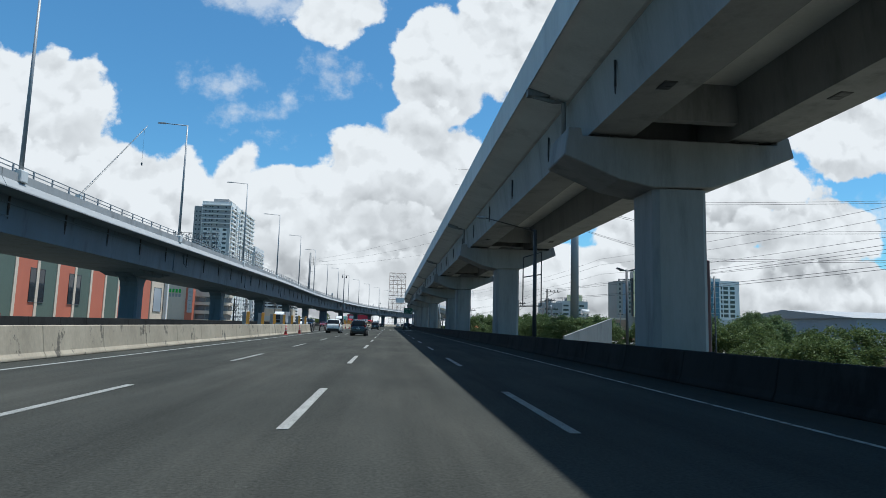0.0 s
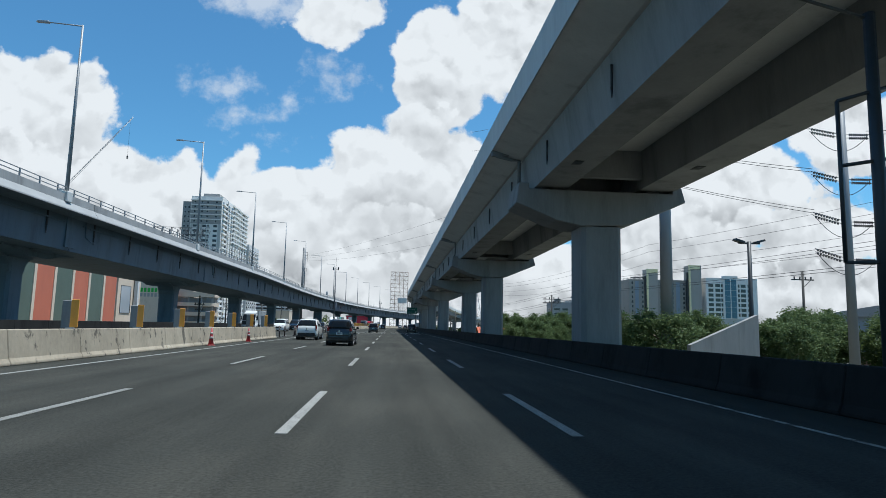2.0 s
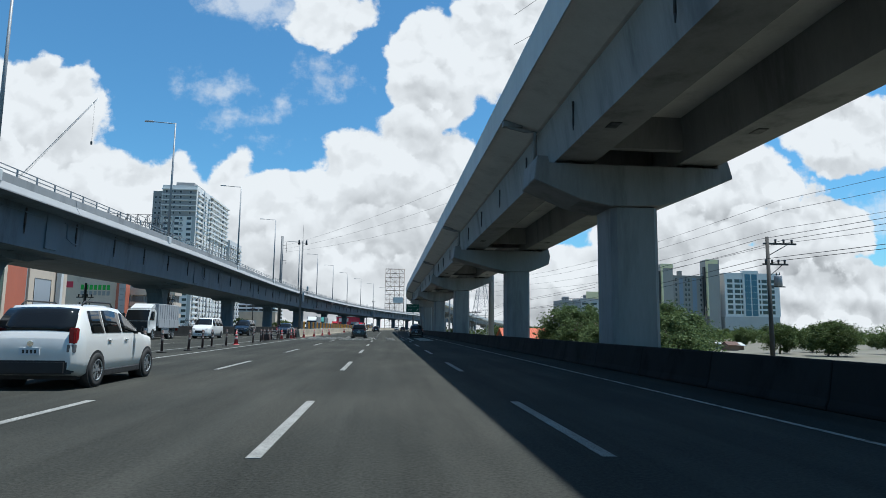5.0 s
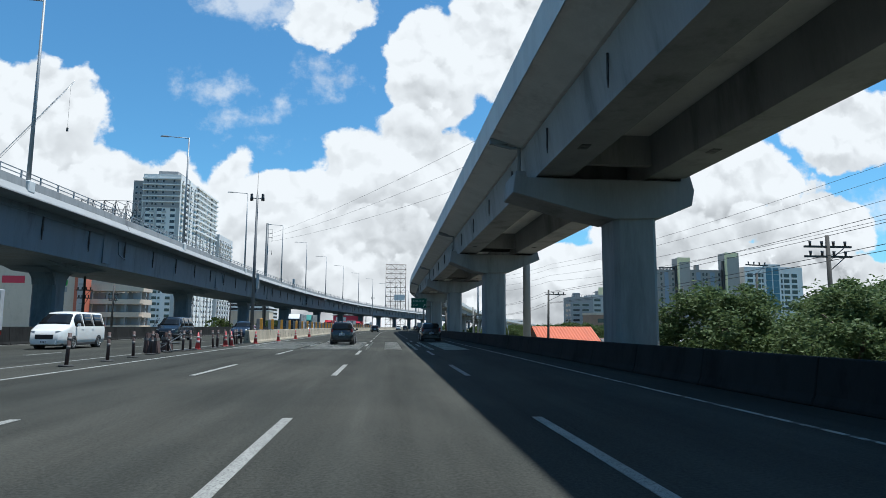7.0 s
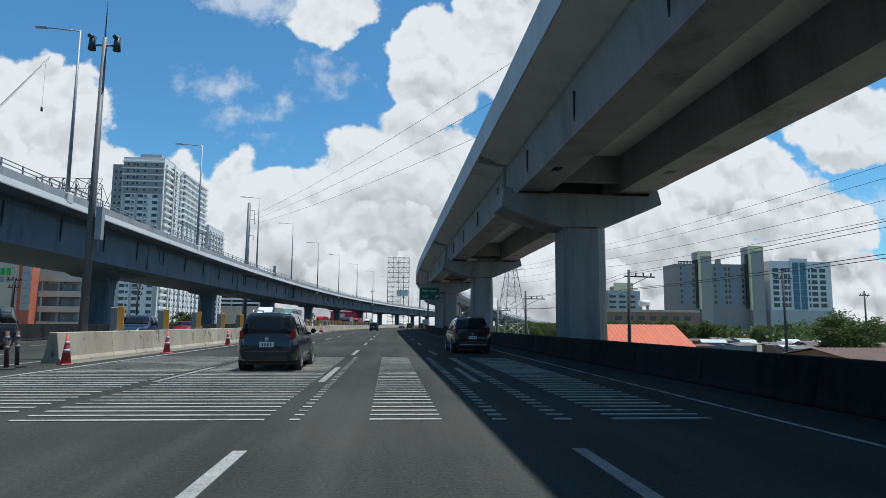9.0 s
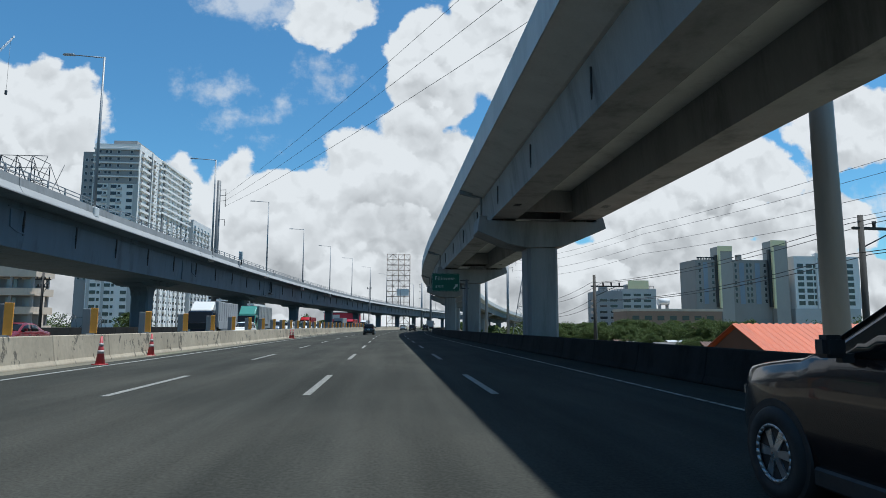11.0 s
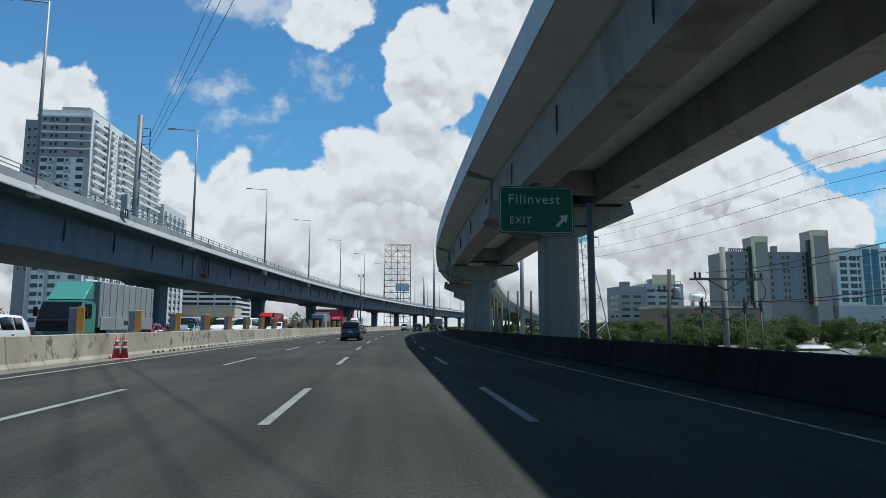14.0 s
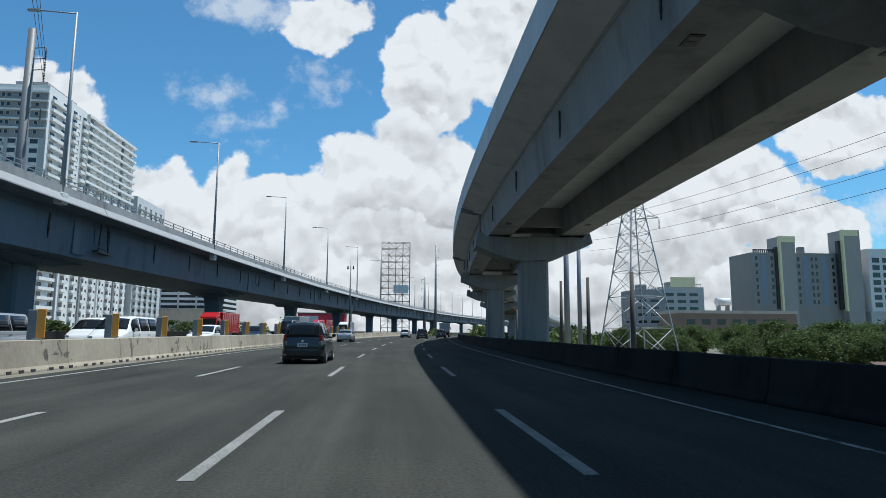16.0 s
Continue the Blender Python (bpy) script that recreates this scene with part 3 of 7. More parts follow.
hatch_mesh = mesh("soffit_hatch", bm, DARK_STEEL)
bm = bmesh.new()
chain(bm, [(0, 0, 11.02), (0.25, 0, 10.72), (1.05, 0, 10.55), (1.5, 0, 10.5), (1.5, 0, 9.2)], 0.1, 8)
box(bm, -0.02, 0.9, -0.16, 0.16, 10.7, 11.0)
elbow_mesh = mesh("drain_elbow", bm, GIRDER)
for y0, y1 in zip(RIGHT_PIERS, RIGHT_PIERS[1:]):
    a, b = y0 + 0.006, y1 - 0.006
    bm = bmesh.new()
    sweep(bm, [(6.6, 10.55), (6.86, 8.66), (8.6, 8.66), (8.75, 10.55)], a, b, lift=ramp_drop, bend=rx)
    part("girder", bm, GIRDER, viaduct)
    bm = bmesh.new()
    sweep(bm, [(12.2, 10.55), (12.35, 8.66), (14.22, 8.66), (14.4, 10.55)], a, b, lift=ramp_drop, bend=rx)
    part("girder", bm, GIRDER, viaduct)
    bm = bmesh.new()
    sweep(bm, [(4.86, 11.02), (6.45, 10.552), (14.2, 10.552), (15.75, 11.02), (15.75, 11.2), (4.86, 11.2)], y0 + 0.003, y1 - 0.003, lift=ramp_drop, bend=rx)
    part("deck_slab", bm, CONCRETE, viaduct)
    for x0, x1, lean in ((4.82, 5.1, 0.12), (15.5, 15.78, -0.12)):
        bm = bmesh.new()
        low = (x0, x1 + (0.12 if lean > 0 else 0)) if lean > 0 else (x0 - 0.12, x1)
        sweep(bm, [(low[0], 10.98), (low[1], 11.21), (x1 if lean > 0 else x1, 12.42), (x0, 12.42)], a, b, lift=ramp_drop, bend=rx)
        part("parapet", bm, PARAPET, viaduct, "pale concrete parapet")
    # diaphragm between the girders at each end
    for y in (y0 + 1.6, y1 - 1.6):
        bm = bmesh.new()
        box(bm, 8.66, 12.28, -0.2, 0.2, 9.1, 10.55)
        ob = part("diaphragm", bm, GIRDER, viaduct)
        ob.matrix_basis = pose(rx(y), y, ramp_drop(y), 0, 0, ramp_turn(y))
    count = 4
    for k in range(count):
        y = y0 + (y1 - y0) * (k + 0.5) / count
        share("drain_pipe", drain_mesh, viaduct, rx(y) + 6.62, y, ramp_drop(y), ramp_turn(y))
    for x in (7.6, 13.1):
        for y in (y0 + 5.2, y1 - 6.0):
            share("soffit_hatch", hatch_mesh, viaduct, rx(y) + x, y, 8.655 + ramp_drop(y), ramp_turn(y))
    share("drain_elbow", elbow_mesh, viaduct, rx(y0) + 4.86, y0 + 0.9, ramp_drop(y0), ramp_turn(y0))


# ---------------------------------------------------------------- viaduct on the left
left_viaduct = thing("viaduct", "long blue-grey elevated roadway with a pale parapet and steel railing", "viaduct")
LEFT_PIERS = (-70.0, -31.5, 6.7, 44.9, 83.0, 121.0, 158.8, 197.5, 235.0, 275.0, 318.0, *(357.6 + 39.6 * k for k in range(15)))


bm = bmesh.new()
box(bm, -0.04, 0.04, -0.05, 0.05, 0.0, 0.6)
rail_post = mesh("rail_post", bm, POLE_STEEL)


def band_drop(y):
    return -0.75 * max(0.0, min(1.0, (150 - y) / 90))


for k, (y0, y1) in enumerate(zip(LEFT_PIERS, LEFT_PIERS[1:])):
    a, b = y0 + 0.03, y1 - 0.03
    bm = bmesh.new()
    sweep(bm, [(-26.6, 10.02), (-26.75, 6.75), (-36.25, 6.75), (-36.4, 10.02)], a, b, bend=lx)
    part("box_girder", bm, BLUE_GIRDER, left_viaduct)
    bm = bmesh.new()
    sweep(bm, [(-25.0, 10.2), (-26.5, 10.022), (-36.5, 10.022), (-38.0, 10.2), (-38.0, 10.35), (-25.0, 10.35)], a, b, lift=band_drop, bend=lx)
    part("deck_slab", bm, BLUE_GIRDER, left_viaduct)
    for x0, x1 in ((-25.25, -24.95), (-38.05, -37.75)):
        bm = bmesh.new()
        sweep(bm, [(x0, 10.624), (x1 - 0.04, 10.624), (x1 - 0.08, 11.2), (x0 + 0.06, 11.2)], a, b, lift=band_drop, bend=lx)
        part("parapet", bm, GIRDER, left_viaduct, "grey parapet wall")
        # Edge toned and slanted to read as sunlit below the greyer wall.
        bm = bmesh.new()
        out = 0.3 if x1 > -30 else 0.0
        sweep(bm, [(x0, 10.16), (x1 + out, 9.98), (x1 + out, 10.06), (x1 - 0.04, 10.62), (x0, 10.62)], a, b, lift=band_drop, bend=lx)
        part("fascia", bm, PALE_FASCIA, left_viaduct, "deck edge toned pale for sunlight")
    # railing
    bm = bmesh.new()
    for z in (11.42, 11.7):
        sweep(bm, [(-25.13, z), (-25.07, z), (-25.07, z + 0.055), (-25.13, z + 0.055)], a, b, lift=band_drop, bend=lx)
    part("handrail", bm, POLE_STEEL, left_viaduct, "galvanised double rail")
    y = a + 1.2
    while y < b:
        share("rail_post", rail_post, left_viaduct, lx(y) - 25.1, y, 11.16 + band_drop(y))
        y += 2.4
    # pipe under the overhang and joints in the web
    bm = bmesh.new()
    sweep(bm, [(-26.5, 9.5), (-26.4, 9.5), (-26.4, 9.58), (-26.5, 9.58)], a + 1.5, b - 1.5, lift=band_drop, bend=lx)
    part("service_pipe", bm, BLUE_GIRDER, left_viaduct)
    for j in range(5):
        y = y0 + (y1 - y0) * (j + 0.5) / 5
        bm = bmesh.new()
        tube(bm, (0, 0, 8.4), (0, 0, 9.6), 0.09, 0.09)
        tube(bm, (0, 0, 7.7), (0, 0, 8.4), 0.03, 0.08)
        ob = part("web_drain", bm, DARK_STEEL, left_viaduct)
        ob.matrix_basis = pose(lx(y) - 26.62, y, 0)

bm = bmesh.new()
prism(bm, [(-1.06, 6.05), (1.06, 6.05), (1.7, 6.45), (3.4, 6.76), (-3.4, 6.76), (-1.7, 6.45)], -1.5, 1.5)
left_cap = mesh("pier_cap", soften(bm, 0.05, 1), BLUE_GIRDER)
bm = bmesh.new()
prism(bm, [(-6.0, 6.76), (6.0, 6.76), (3.2, 6.5), (1.4, 6.15), (-1.4, 6.15), (-3.2, 6.5)], -2.6, 2.6, "x")
left_haunch = mesh("pier_haunch", bm, BLUE_GIRDER)
bm = bmesh.new()
prism(bm, [(-1.0, 4.9), (1.0, 4.9), (1.15, 5.5), (1.75, 6.02), (3.1, 6.4), (-3.1, 6.4), (-1.75, 6.02), (-1.15, 5.5)], -1.03, 1.03, "x")
left_capital = mesh("column_capital", soften(bm, 0.05, 1), BLUE_GIRDER)
left_col = pier_column("pier_column", 1.05, 1.0, 6.3)
wide_col = pier_column("pier_column", 1.45, 1.35, 6.3)
left_col.materials[0] = wide_col.materials[0] = BLUE_GIRDER
bm = bmesh.new()
box(bm, -0.45, 0.12, -0.9, 0.9, 7.0, 9.9)
chain(bm, [(0.45, 1.5, 9.3), (0.45, 1.6, 8.1), (0.55, 2.3, 7.8), (0.5, 3.2, 7.8)], 0.06, 8)
left_block = mesh("bearing_block", bm, BLUE_GIRDER)
for y in LEFT_PIERS:
    share("pier_column", wide_col if 260 < y < 300 else left_col, left_viaduct, lx(y) - 31.6, y, -0.2, turn(y))
    share("pier_cap", left_cap, left_viaduct, lx(y) - 31.6, y, 0, turn(y))
    share("pier_haunch", left_haunch, left_viaduct, lx(y) - 31.6, y, -0.004, turn(y))
    share("column_capital", left_capital, left_viaduct, lx(y) - 31.6, y, 0, turn(y))
    share("bearing_block", left_block, left_viaduct, lx(y) - 26.72, y, 0, turn(y))


for dy in (-0.6, 0.6):
    bm = bmesh.new()
    tube(bm, (0, dy, 9.75), (0, dy * 1.5, 7.55), 0.07, 0.07)
    part("service_bracket", bm, DARK_STEEL, left_viaduct).matrix_basis = pose(lx(278) - 26.35, 278, 0)
bm = bmesh.new()
box(bm, -0.2, 0.25, -1.5, 1.5, 7.4, 7.56)
part("service_platform", bm, DARK_STEEL, left_viaduct).matrix_basis = pose(lx(278) - 26.35, 278, 0)


# ---------------------------------------------------------------- lamps and poles
def control_cabinet(x, y, z):
    t = thing("control_cabinet", "grey steel cabinet on a dark bracket at the viaduct's parapet", "control cabinet", x, y, z)
    bm = bmesh.new()
    box(bm, -0.25, 0.25, -0.32, 0.32, 0.75, 2.1)
    part("housing", soften(bm, 0.03, 1), PARAPET, t)
    bm = bmesh.new()
    box(bm, -0.2, 0.2, -0.355, -0.325, 0.85, 2.0)
    part("door", bm, LAMP_GREY, t)
    for a, b in (((0.1, -0.3, 0.0), (0.1, -0.2, 0.75)), ((0.1, 0.3, 0.0), (0.1, 0.2, 0.75)), ((0.1, -0.3, 0.05), (0.1, 0.3, 0.05))):
        bm = bmesh.new()
        tube(bm, a, b, 0.06)
        part("bracket", bm, DARK_STEEL, t)
    return t


control_cabinet(lx(252.7) - 24.75, 252.7, 10.6)


def kilometre_plate(x, y):
    t = thing("kilometre_sign", "small green kilometre plate on a short post upon the median barrier", "road sign", x, y, 0.97)
    bm = bmesh.new()
    tube(bm, (0, 0, 0.05), (0, 0, 0.5), 0.03, 0.03)
    part("post", bm, DARK_STEEL, t)
    bm = bmesh.new()
    box(bm, -0.12, 0.12, -0.12, 0.12, 0.014, 0.05)
    part("base", bm, STEEL, t)
    bm = bmesh.new()
    box(bm, -0.16, 0.16, -0.055, -0.035, 0.16, 0.72)
    part("plate", soften(bm, 0.008, 1), GREEN_SIGN, t)
    bm = bmesh.new()
    box(bm, -0.09, 0.09, -0.059, -0.056, 0.56, 0.63)
    part("legend_bar", bm, SIGN_WHITE, t, "white legend bar")
    words = bpy.data.curves.new("legend", "FONT")
    words.body, words.size, words.align_x, words.extrude = "22", 0.26, "CENTER", 0.001
    words.materials.append(SIGN_WHITE)
    legend = new("legend", words)
    legend.parent = t
    legend.matrix_basis = pose(0, -0.058, 0.26, 90, 0, 0)
    return t


kilometre_plate(cx(232.3) - 10.9, 232.3)

def viaduct_lamp():
    t = thing("street_lamp", "tall tapered steel street lamp on the viaduct's parapet", "street lamp", group="lamps along the viaduct")
    bm = bmesh.new()
    box(bm, -0.3, 0.3, -0.4, 0.4, -0.55, 0.25)
    part("bracket", soften(bm, 0.05, 1), PARAPET, t)
    bm = bmesh.new()
    tube(bm, (0, 0, 0.2), (0, 0, 13.5), 0.15, 0.075, 10)
    part("pole", bm, POLE_STEEL, t)
    bm = bmesh.new()
    tube(bm, (0, 0, 13.42), (-2.6, 0, 13.58), 0.055, 0.045, 8)
    part("arm", bm, POLE_STEEL, t)
    bm = bmesh.new()
    prism(bm, [(-3.45, 13.54), (-2.5, 13.52), (-2.5, 13.66), (-3.3, 13.66)], -0.16, 0.16)
    part("lamp_head", soften(bm, 0.02, 1), LAMP_GREY, t)
    return t


lamp = viaduct_lamp()
lamp.matrix_basis = pose(-25.1, -17.0, 10.45)
for y in (15.0, 47.0, 78.6, 110.6, 142.3, 175.6, 208.2, 240.2, 269.5, 299.2, *(329.5 + 31.0 * k for k in range(12))):
    copy_thing(lamp, pose(lx(y) - 25.1, y, 10.9 + 0.6 * band_drop(y) - (1.0 if y > 290 else 0.5 if y > 230 else 0), 0, 0, turn(y)))


def camera_pole(x, y):
    t = thing("camera_pole", "dark steel mast with two cameras and a lightning rod", "mast", x, y, 0)
    bm = bmesh.new()
    tube(bm, (0, 0, 0), (0, 0, 12.0), 0.16, 0.08, 12)
    part("mast", bm, DULL_STEEL, t)
    bm = bmesh.new()
    tube(bm, (0, 0, 11.9), (0, 0, 14.0), 0.025, 0.012, 6)
    part("rod", bm, DARK_STEEL, t)
    bm = bmesh.new()
    tube(bm, (-0.45, 0, 11.7), (0.45, 0, 11.7), 0.04)
    part("crossarm", bm, POLE_STEEL, t)
    for x_side in (-0.45, 0.45):
        bm = bmesh.new()
        tube(bm, (x_side, 0, 11.5), (x_side, 0, 12.05), 0.14, 0.1, 10)
        tube(bm, (x_side, -0.25, 11.95), (x_side, 0.15, 12.05), 0.08, 0.08, 8)
        part("camera_head", bm, DARK_STEEL, t, "dark camera housing")
    bm = bmesh.new()
    box(bm, 0.2, 0.42, -0.12, 0.12, 4.3, 5.5)
    tube(bm, (0.3, 0, 3.9), (0.3, 0, 4.3), 0.02)
    part("control_box", bm, LAMP_GREY, t)
    return t


camera_pole(-11.05, 149.3)
camera_pole(cx(330) - 11.0, 330.0)


def mono_pole(x, y, height, r0, r1, label, arms=(), mat=None):
    t = thing("power_pole", label, "power pole", x, y, -0.2)
    bm = bmesh.new()
    tube(bm, (0, 0, fall(x, y) + 0.1), (0, 0, height), r0, r1, 14)
    part("shaft", bm, mat or POLE_STEEL, t)
    for z, side in arms:
        bm = bmesh.new()
        tube(bm, (0, 0, z), (side * 1.5, 0, z + 0.15), 0.05)
        tube(bm, (side * 1.5, 0, z + 0.15), (side * 1.5, 0, z - 0.25), 0.04)
        part("bracket_arm", bm, DARK_STEEL, t)
        bm = bmesh.new()
        for k in range(6):
            zz = z - 0.3 - 0.16 * k
            tube(bm, (side * 1.5, 0, zz), (side * 1.5, 0, zz - 0.09), 0.13, 0.05, 8)
        part("insulator_string", bm, INSULATOR, t)
    return t


mono_pole(-37.0, 290.5, 32.6, 0.56, 0.39, "tall dull grey steel power pole behind the viaduct", [(z, 1) for z in (30.5, 29.3, 28.1, 24.0)], DULL_STEEL)
mono_pole(22.3, 80.3, 26.0, 0.55, 0.4, "thick grey steel power pole beside the viaduct")
mono_pole(17.7, 177.7, 30.5, 0.52, 0.36, "thick grey steel power pole beside the viaduct")
mono_pole(cx(302) + 20.0, 302.0, 18.0, 0.4, 0.28, "grey steel power pole beyond the viaduct")
mono_pole(cx(320) + 29.0, 330.0, 22.0, 0.42, 0.28, "grey steel power pole beyond the viaduct", [(20.5, 1), (18.0, 1)])
mono_pole(24.0, 518.0, 42.0, 0.7, 0.35, "far steel power pole with short arms", [(z, 1) for z in (40, 36, 32, 28)])
mono_pole(18.5, 512.0, 26.0, 0.7, 0.4, "far steel power pole with short arms", [(z, -1) for z in (25, 21, 17)])
mono_pole(-12.5, 470.0, 16.0, 0.3, 0.2, "slim grey pole near the far bend")


def strain_pole(x, y):
    t = thing("power_pole", "grey steel power pole hung with paired insulator strings", "power pole", x, y, -0.2)
    bm = bmesh.new()
    tube(bm, (0, 0, fall(x, y) + 0.1), (0, 0, 21.0), 0.34, 0.2, 12)
    part("shaft", bm, POLE_STEEL, t)
    for z in (15.4, 12.2, 9.2, 6.6):
        for far in ((-1.0, 1.35, 0.75), (1.35, -0.3, -0.05)):
            bm = bmesh.new()
            d = Vector(far)
            for lift in (-0.12, 0.12):
                for k in range(9):
                    p = Vector((0.22 * math.copysign(1, d.x), 0, z + lift)) + d * (k + 2) / 10
                    tube(bm, p, p + d * 0.05, 0.11, 0.06, 8)
                tube(bm, Vector((0, 0, z + lift)), Vector((0, 0, z + lift)) + d * 1.25, 0.02, n=5)
            part("insulator_string", bm, INSULATOR, t)
        bm = bmesh.new()
        pts = [Vector((-1.2, 1.6, z + 0.8)).lerp(Vector((1.6, -0.35, z)), u) - Vector((0, 0, 1.3 * 4 * u * (1 - u))) for u in (k / 10 for k in range(11))]
        chain(bm, pts, 0.022, 5)
        part("jumper_cable", bm, CABLE, t)
    return t


strain_pole(30.7, 70.2)


def wood_pole(x, y, height, lean, arms, label="weathered wooden utility pole with crossarm and insulators"):
    t = thing("utility_pole", label, "utility pole", x, y, -0.2)
    t.matrix_basis = pose(x, y, -0.2, 0, lean, 0)
    bm = bmesh.new()
    tube(bm, (0, 0, fall(x, y) + 0.1), (0, 0, height), 0.19, 0.12, 10)
    part("shaft", bm, WOOD_POLE, t)
    for z, lo, hi in arms:
        bm = bmesh.new()
        box(bm, lo, hi, -0.07, 0.07, z - 0.06, z + 0.06)
        part("crossarm", bm, WOOD_POLE, t)
        for k in range(4):
            u = lo + (hi - lo) * (k + 0.5) / 4
            bm = bmesh.new()
            tube(bm, (u, 0, z + 0.06), (u, 0, z + 0.34), 0.06, 0.09, 8)
            part("insulator", bm, INSULATOR, t)
        bm = bmesh.new()
        tube(bm, (0, 0, z - 0.9), (hi * 0.7, 0, z - 0.05), 0.03, n=5)
        part("brace", bm, DARK_STEEL, t)
    return t


wood_pole(17.7, 207.3, 6.0, 0, [(5.0, -0.3, 2.6)])
wood_pole(21.2, 180.5, 6.6, 1, [(6.0, -0.4, 2.4)])
wood_pole(19.2, 238.0, 5.4, 2, [(3.9, -0.9, 0.6)])


def transformer(x, y, z):
    """A grey can hung on a pole."""
    t = thing("transformer", "grey drum transformer hung on a utility pole", "transformer", x, y, z)
    bm = bmesh.new()
    tube(bm, (0, 0, 0), (0, 0, 0.75), 0.27, 0.27, 16)
    part("tank", soften(bm, 0.03, 1), LAMP_GREY, t)
    for dx in (-0.12, 0.12):
        bm = bmesh.new()
        tube(bm, (dx, 0, 0.75), (dx, 0, 1.0), 0.05, 0.03, 8)
        part("bushing", bm, INSULATOR, t)
    bm = bmesh.new()
    box(bm, -0.5, 0.5, -0.04, 0.04, -0.08, -0.002)
    part("bracket", bm, DARK_STEEL, t)
    return t


transformer(19.85, 238.0, 3.2)


def feeder_pole(x, y):
    """A concrete pole with two tiers of steel arms on V braces, and black cable risers beside it."""
    t = thing("utility_pole", "grey concrete utility pole with two braced steel crossarms", "utility pole", x, y, -0.2)
    bm = bmesh.new()
    tube(bm, (0, 0, fall(x, y) + 0.1), (0, 0, 5.65), 0.175, 0.14, 14)
    part("shaft", bm, CAST_POLE, t)
    for z, lo, hi in ((3.95, -1.75, 2.05), (2.4, -1.5, 1.95)):
        for dy in (-0.2, 0.2):
            bm = bmesh.new()
            box(bm, lo, hi, dy - 0.04, dy + 0.04, z - 0.05, z + 0.05)
            part("crossarm", bm, DULL_STEEL, t)
        for s in (-1, 1):
            bm = bmesh.new()
            tube(bm, (0, -0.2, z - 0.6), (s * 0.95, -0.2, z - 0.05), 0.04, n=6)
            part("brace", bm, DULL_STEEL, t)
        for u in (lo + 0.1, lo + 0.35, hi - 0.9, hi - 0.45, hi - 0.1):
            bm = bmesh.new()
            for k in range(3):
                tube(bm, (u, -0.2, z + 0.06 + 0.1 * k), (u, -0.2, z + 0.15 + 0.1 * k), 0.08, 0.04, 8)
            part("insulator", bm, INSULATOR, t)
    for u, v in ((-1.6, -1.35), (1.2, 0.9), (1.9, 1.7)):
        bm = bmesh.new()
        pts = [Vector((u, -0.22, 3.85)).lerp(Vector((v, -0.22, 2.6)), k / 8) + Vector((0.35 * math.sin(math.pi * k / 8), 0, 0)) for k in range(9)]
        chain(bm, pts, 0.022, 5)
        part("jumper_cable", bm, CABLE, t)
    for u in (-1.35, 0.95, 1.85):
        bm = bmesh.new()
        tube(bm, (u, -0.2, fall(x + u, y) + 0.1), (u, -0.2, 2.35), 0.05, n=8)
        part("cable_riser", bm, CABLE, t, "black cable riser")
        bm = bmesh.new()
        tube(bm, (u, -0.2, 2.35), (u, -0.2, 2.95), 0.09, 0.05, 8)
        part("cable_head", bm, INSULATOR, t)
    return t


feeder_pole(17.55, 227.7)
wood_pole(26.2, 133.0, 7.2, 0, [(6.5, -1.5, 1.5), (5.9, -1.5, 1.5)], "wooden utility pole with two crossarms behind the trees")
wood_pole(38.0, 160.0, 7.4, 2, [(8.2, -1.2, 1.2)])
wood_pole(52.0, 205.0, 9.0, 0, [(8.0, -1.2, 1.2)])
wood_pole(27.0, 112.6, 8.4, 0, [(7.9, -0.3, 2.2), (6.4, -0.4, 1.5)])
transformer(27.5, 112.3, 4.6)
wood_pole(45.0, 96.0, 8.5, 0, [(7.6, -1.3, 1.3)])
wood_pole(85.0, 232.0, 8.2, 0, [(7.4, -1.0, 1.0)])
for k in range(7):
    y = 262 + 11 * k
    wood_pole(cx(y) + 14.5 + k * 0.4, y, 5.2 + (k % 3) * 0.6, 0, [], "bare dark utility post behind the barrier")
for x, y, h in ((-34.5, 172.0, 7.0), (-33.8, 143.0, 6.0), (-45.0, 205.0, 8.0), (-40.0, 262.0, 9.0), (-41.0, 232.0, 8.5)):
    wood_pole(x, y, h, 0, [(h - 1.6, -0.9, 0.9), (h - 2.5, -0.7, 0.7)], "street utility pole with crossarms under the viaduct")


def floodlight(x, y):
    t = thing("floodlight_mast", "dark mast with twin flat floodlights", "floodlight", x, y, -0.2)
    bm = bmesh.new()
    tube(bm, (0, 0, fall(x, y) + 0.1), (0, 0, 8.8), 0.19, 0.15, 10)
    part("mast", bm, DARK_STEEL, t)
    bm = bmesh.new()
    box(bm, -0.9, 0.9, -0.05, 0.05, 8.6, 8.72)
    part("crossarm", bm, DARK_STEEL, t)
    for s in (-1, 1):
        bm = bmesh.new()
        prism(bm, [(s * 0.45, 8.62), (s * 1.25, 8.85), (s * 1.2, 9.0), (s * 0.45, 8.8)], -0.25, 0.25)
        part("lamp_head", bm, DARK_STEEL, t)
    return t


floodlight(27.8, 77.3)


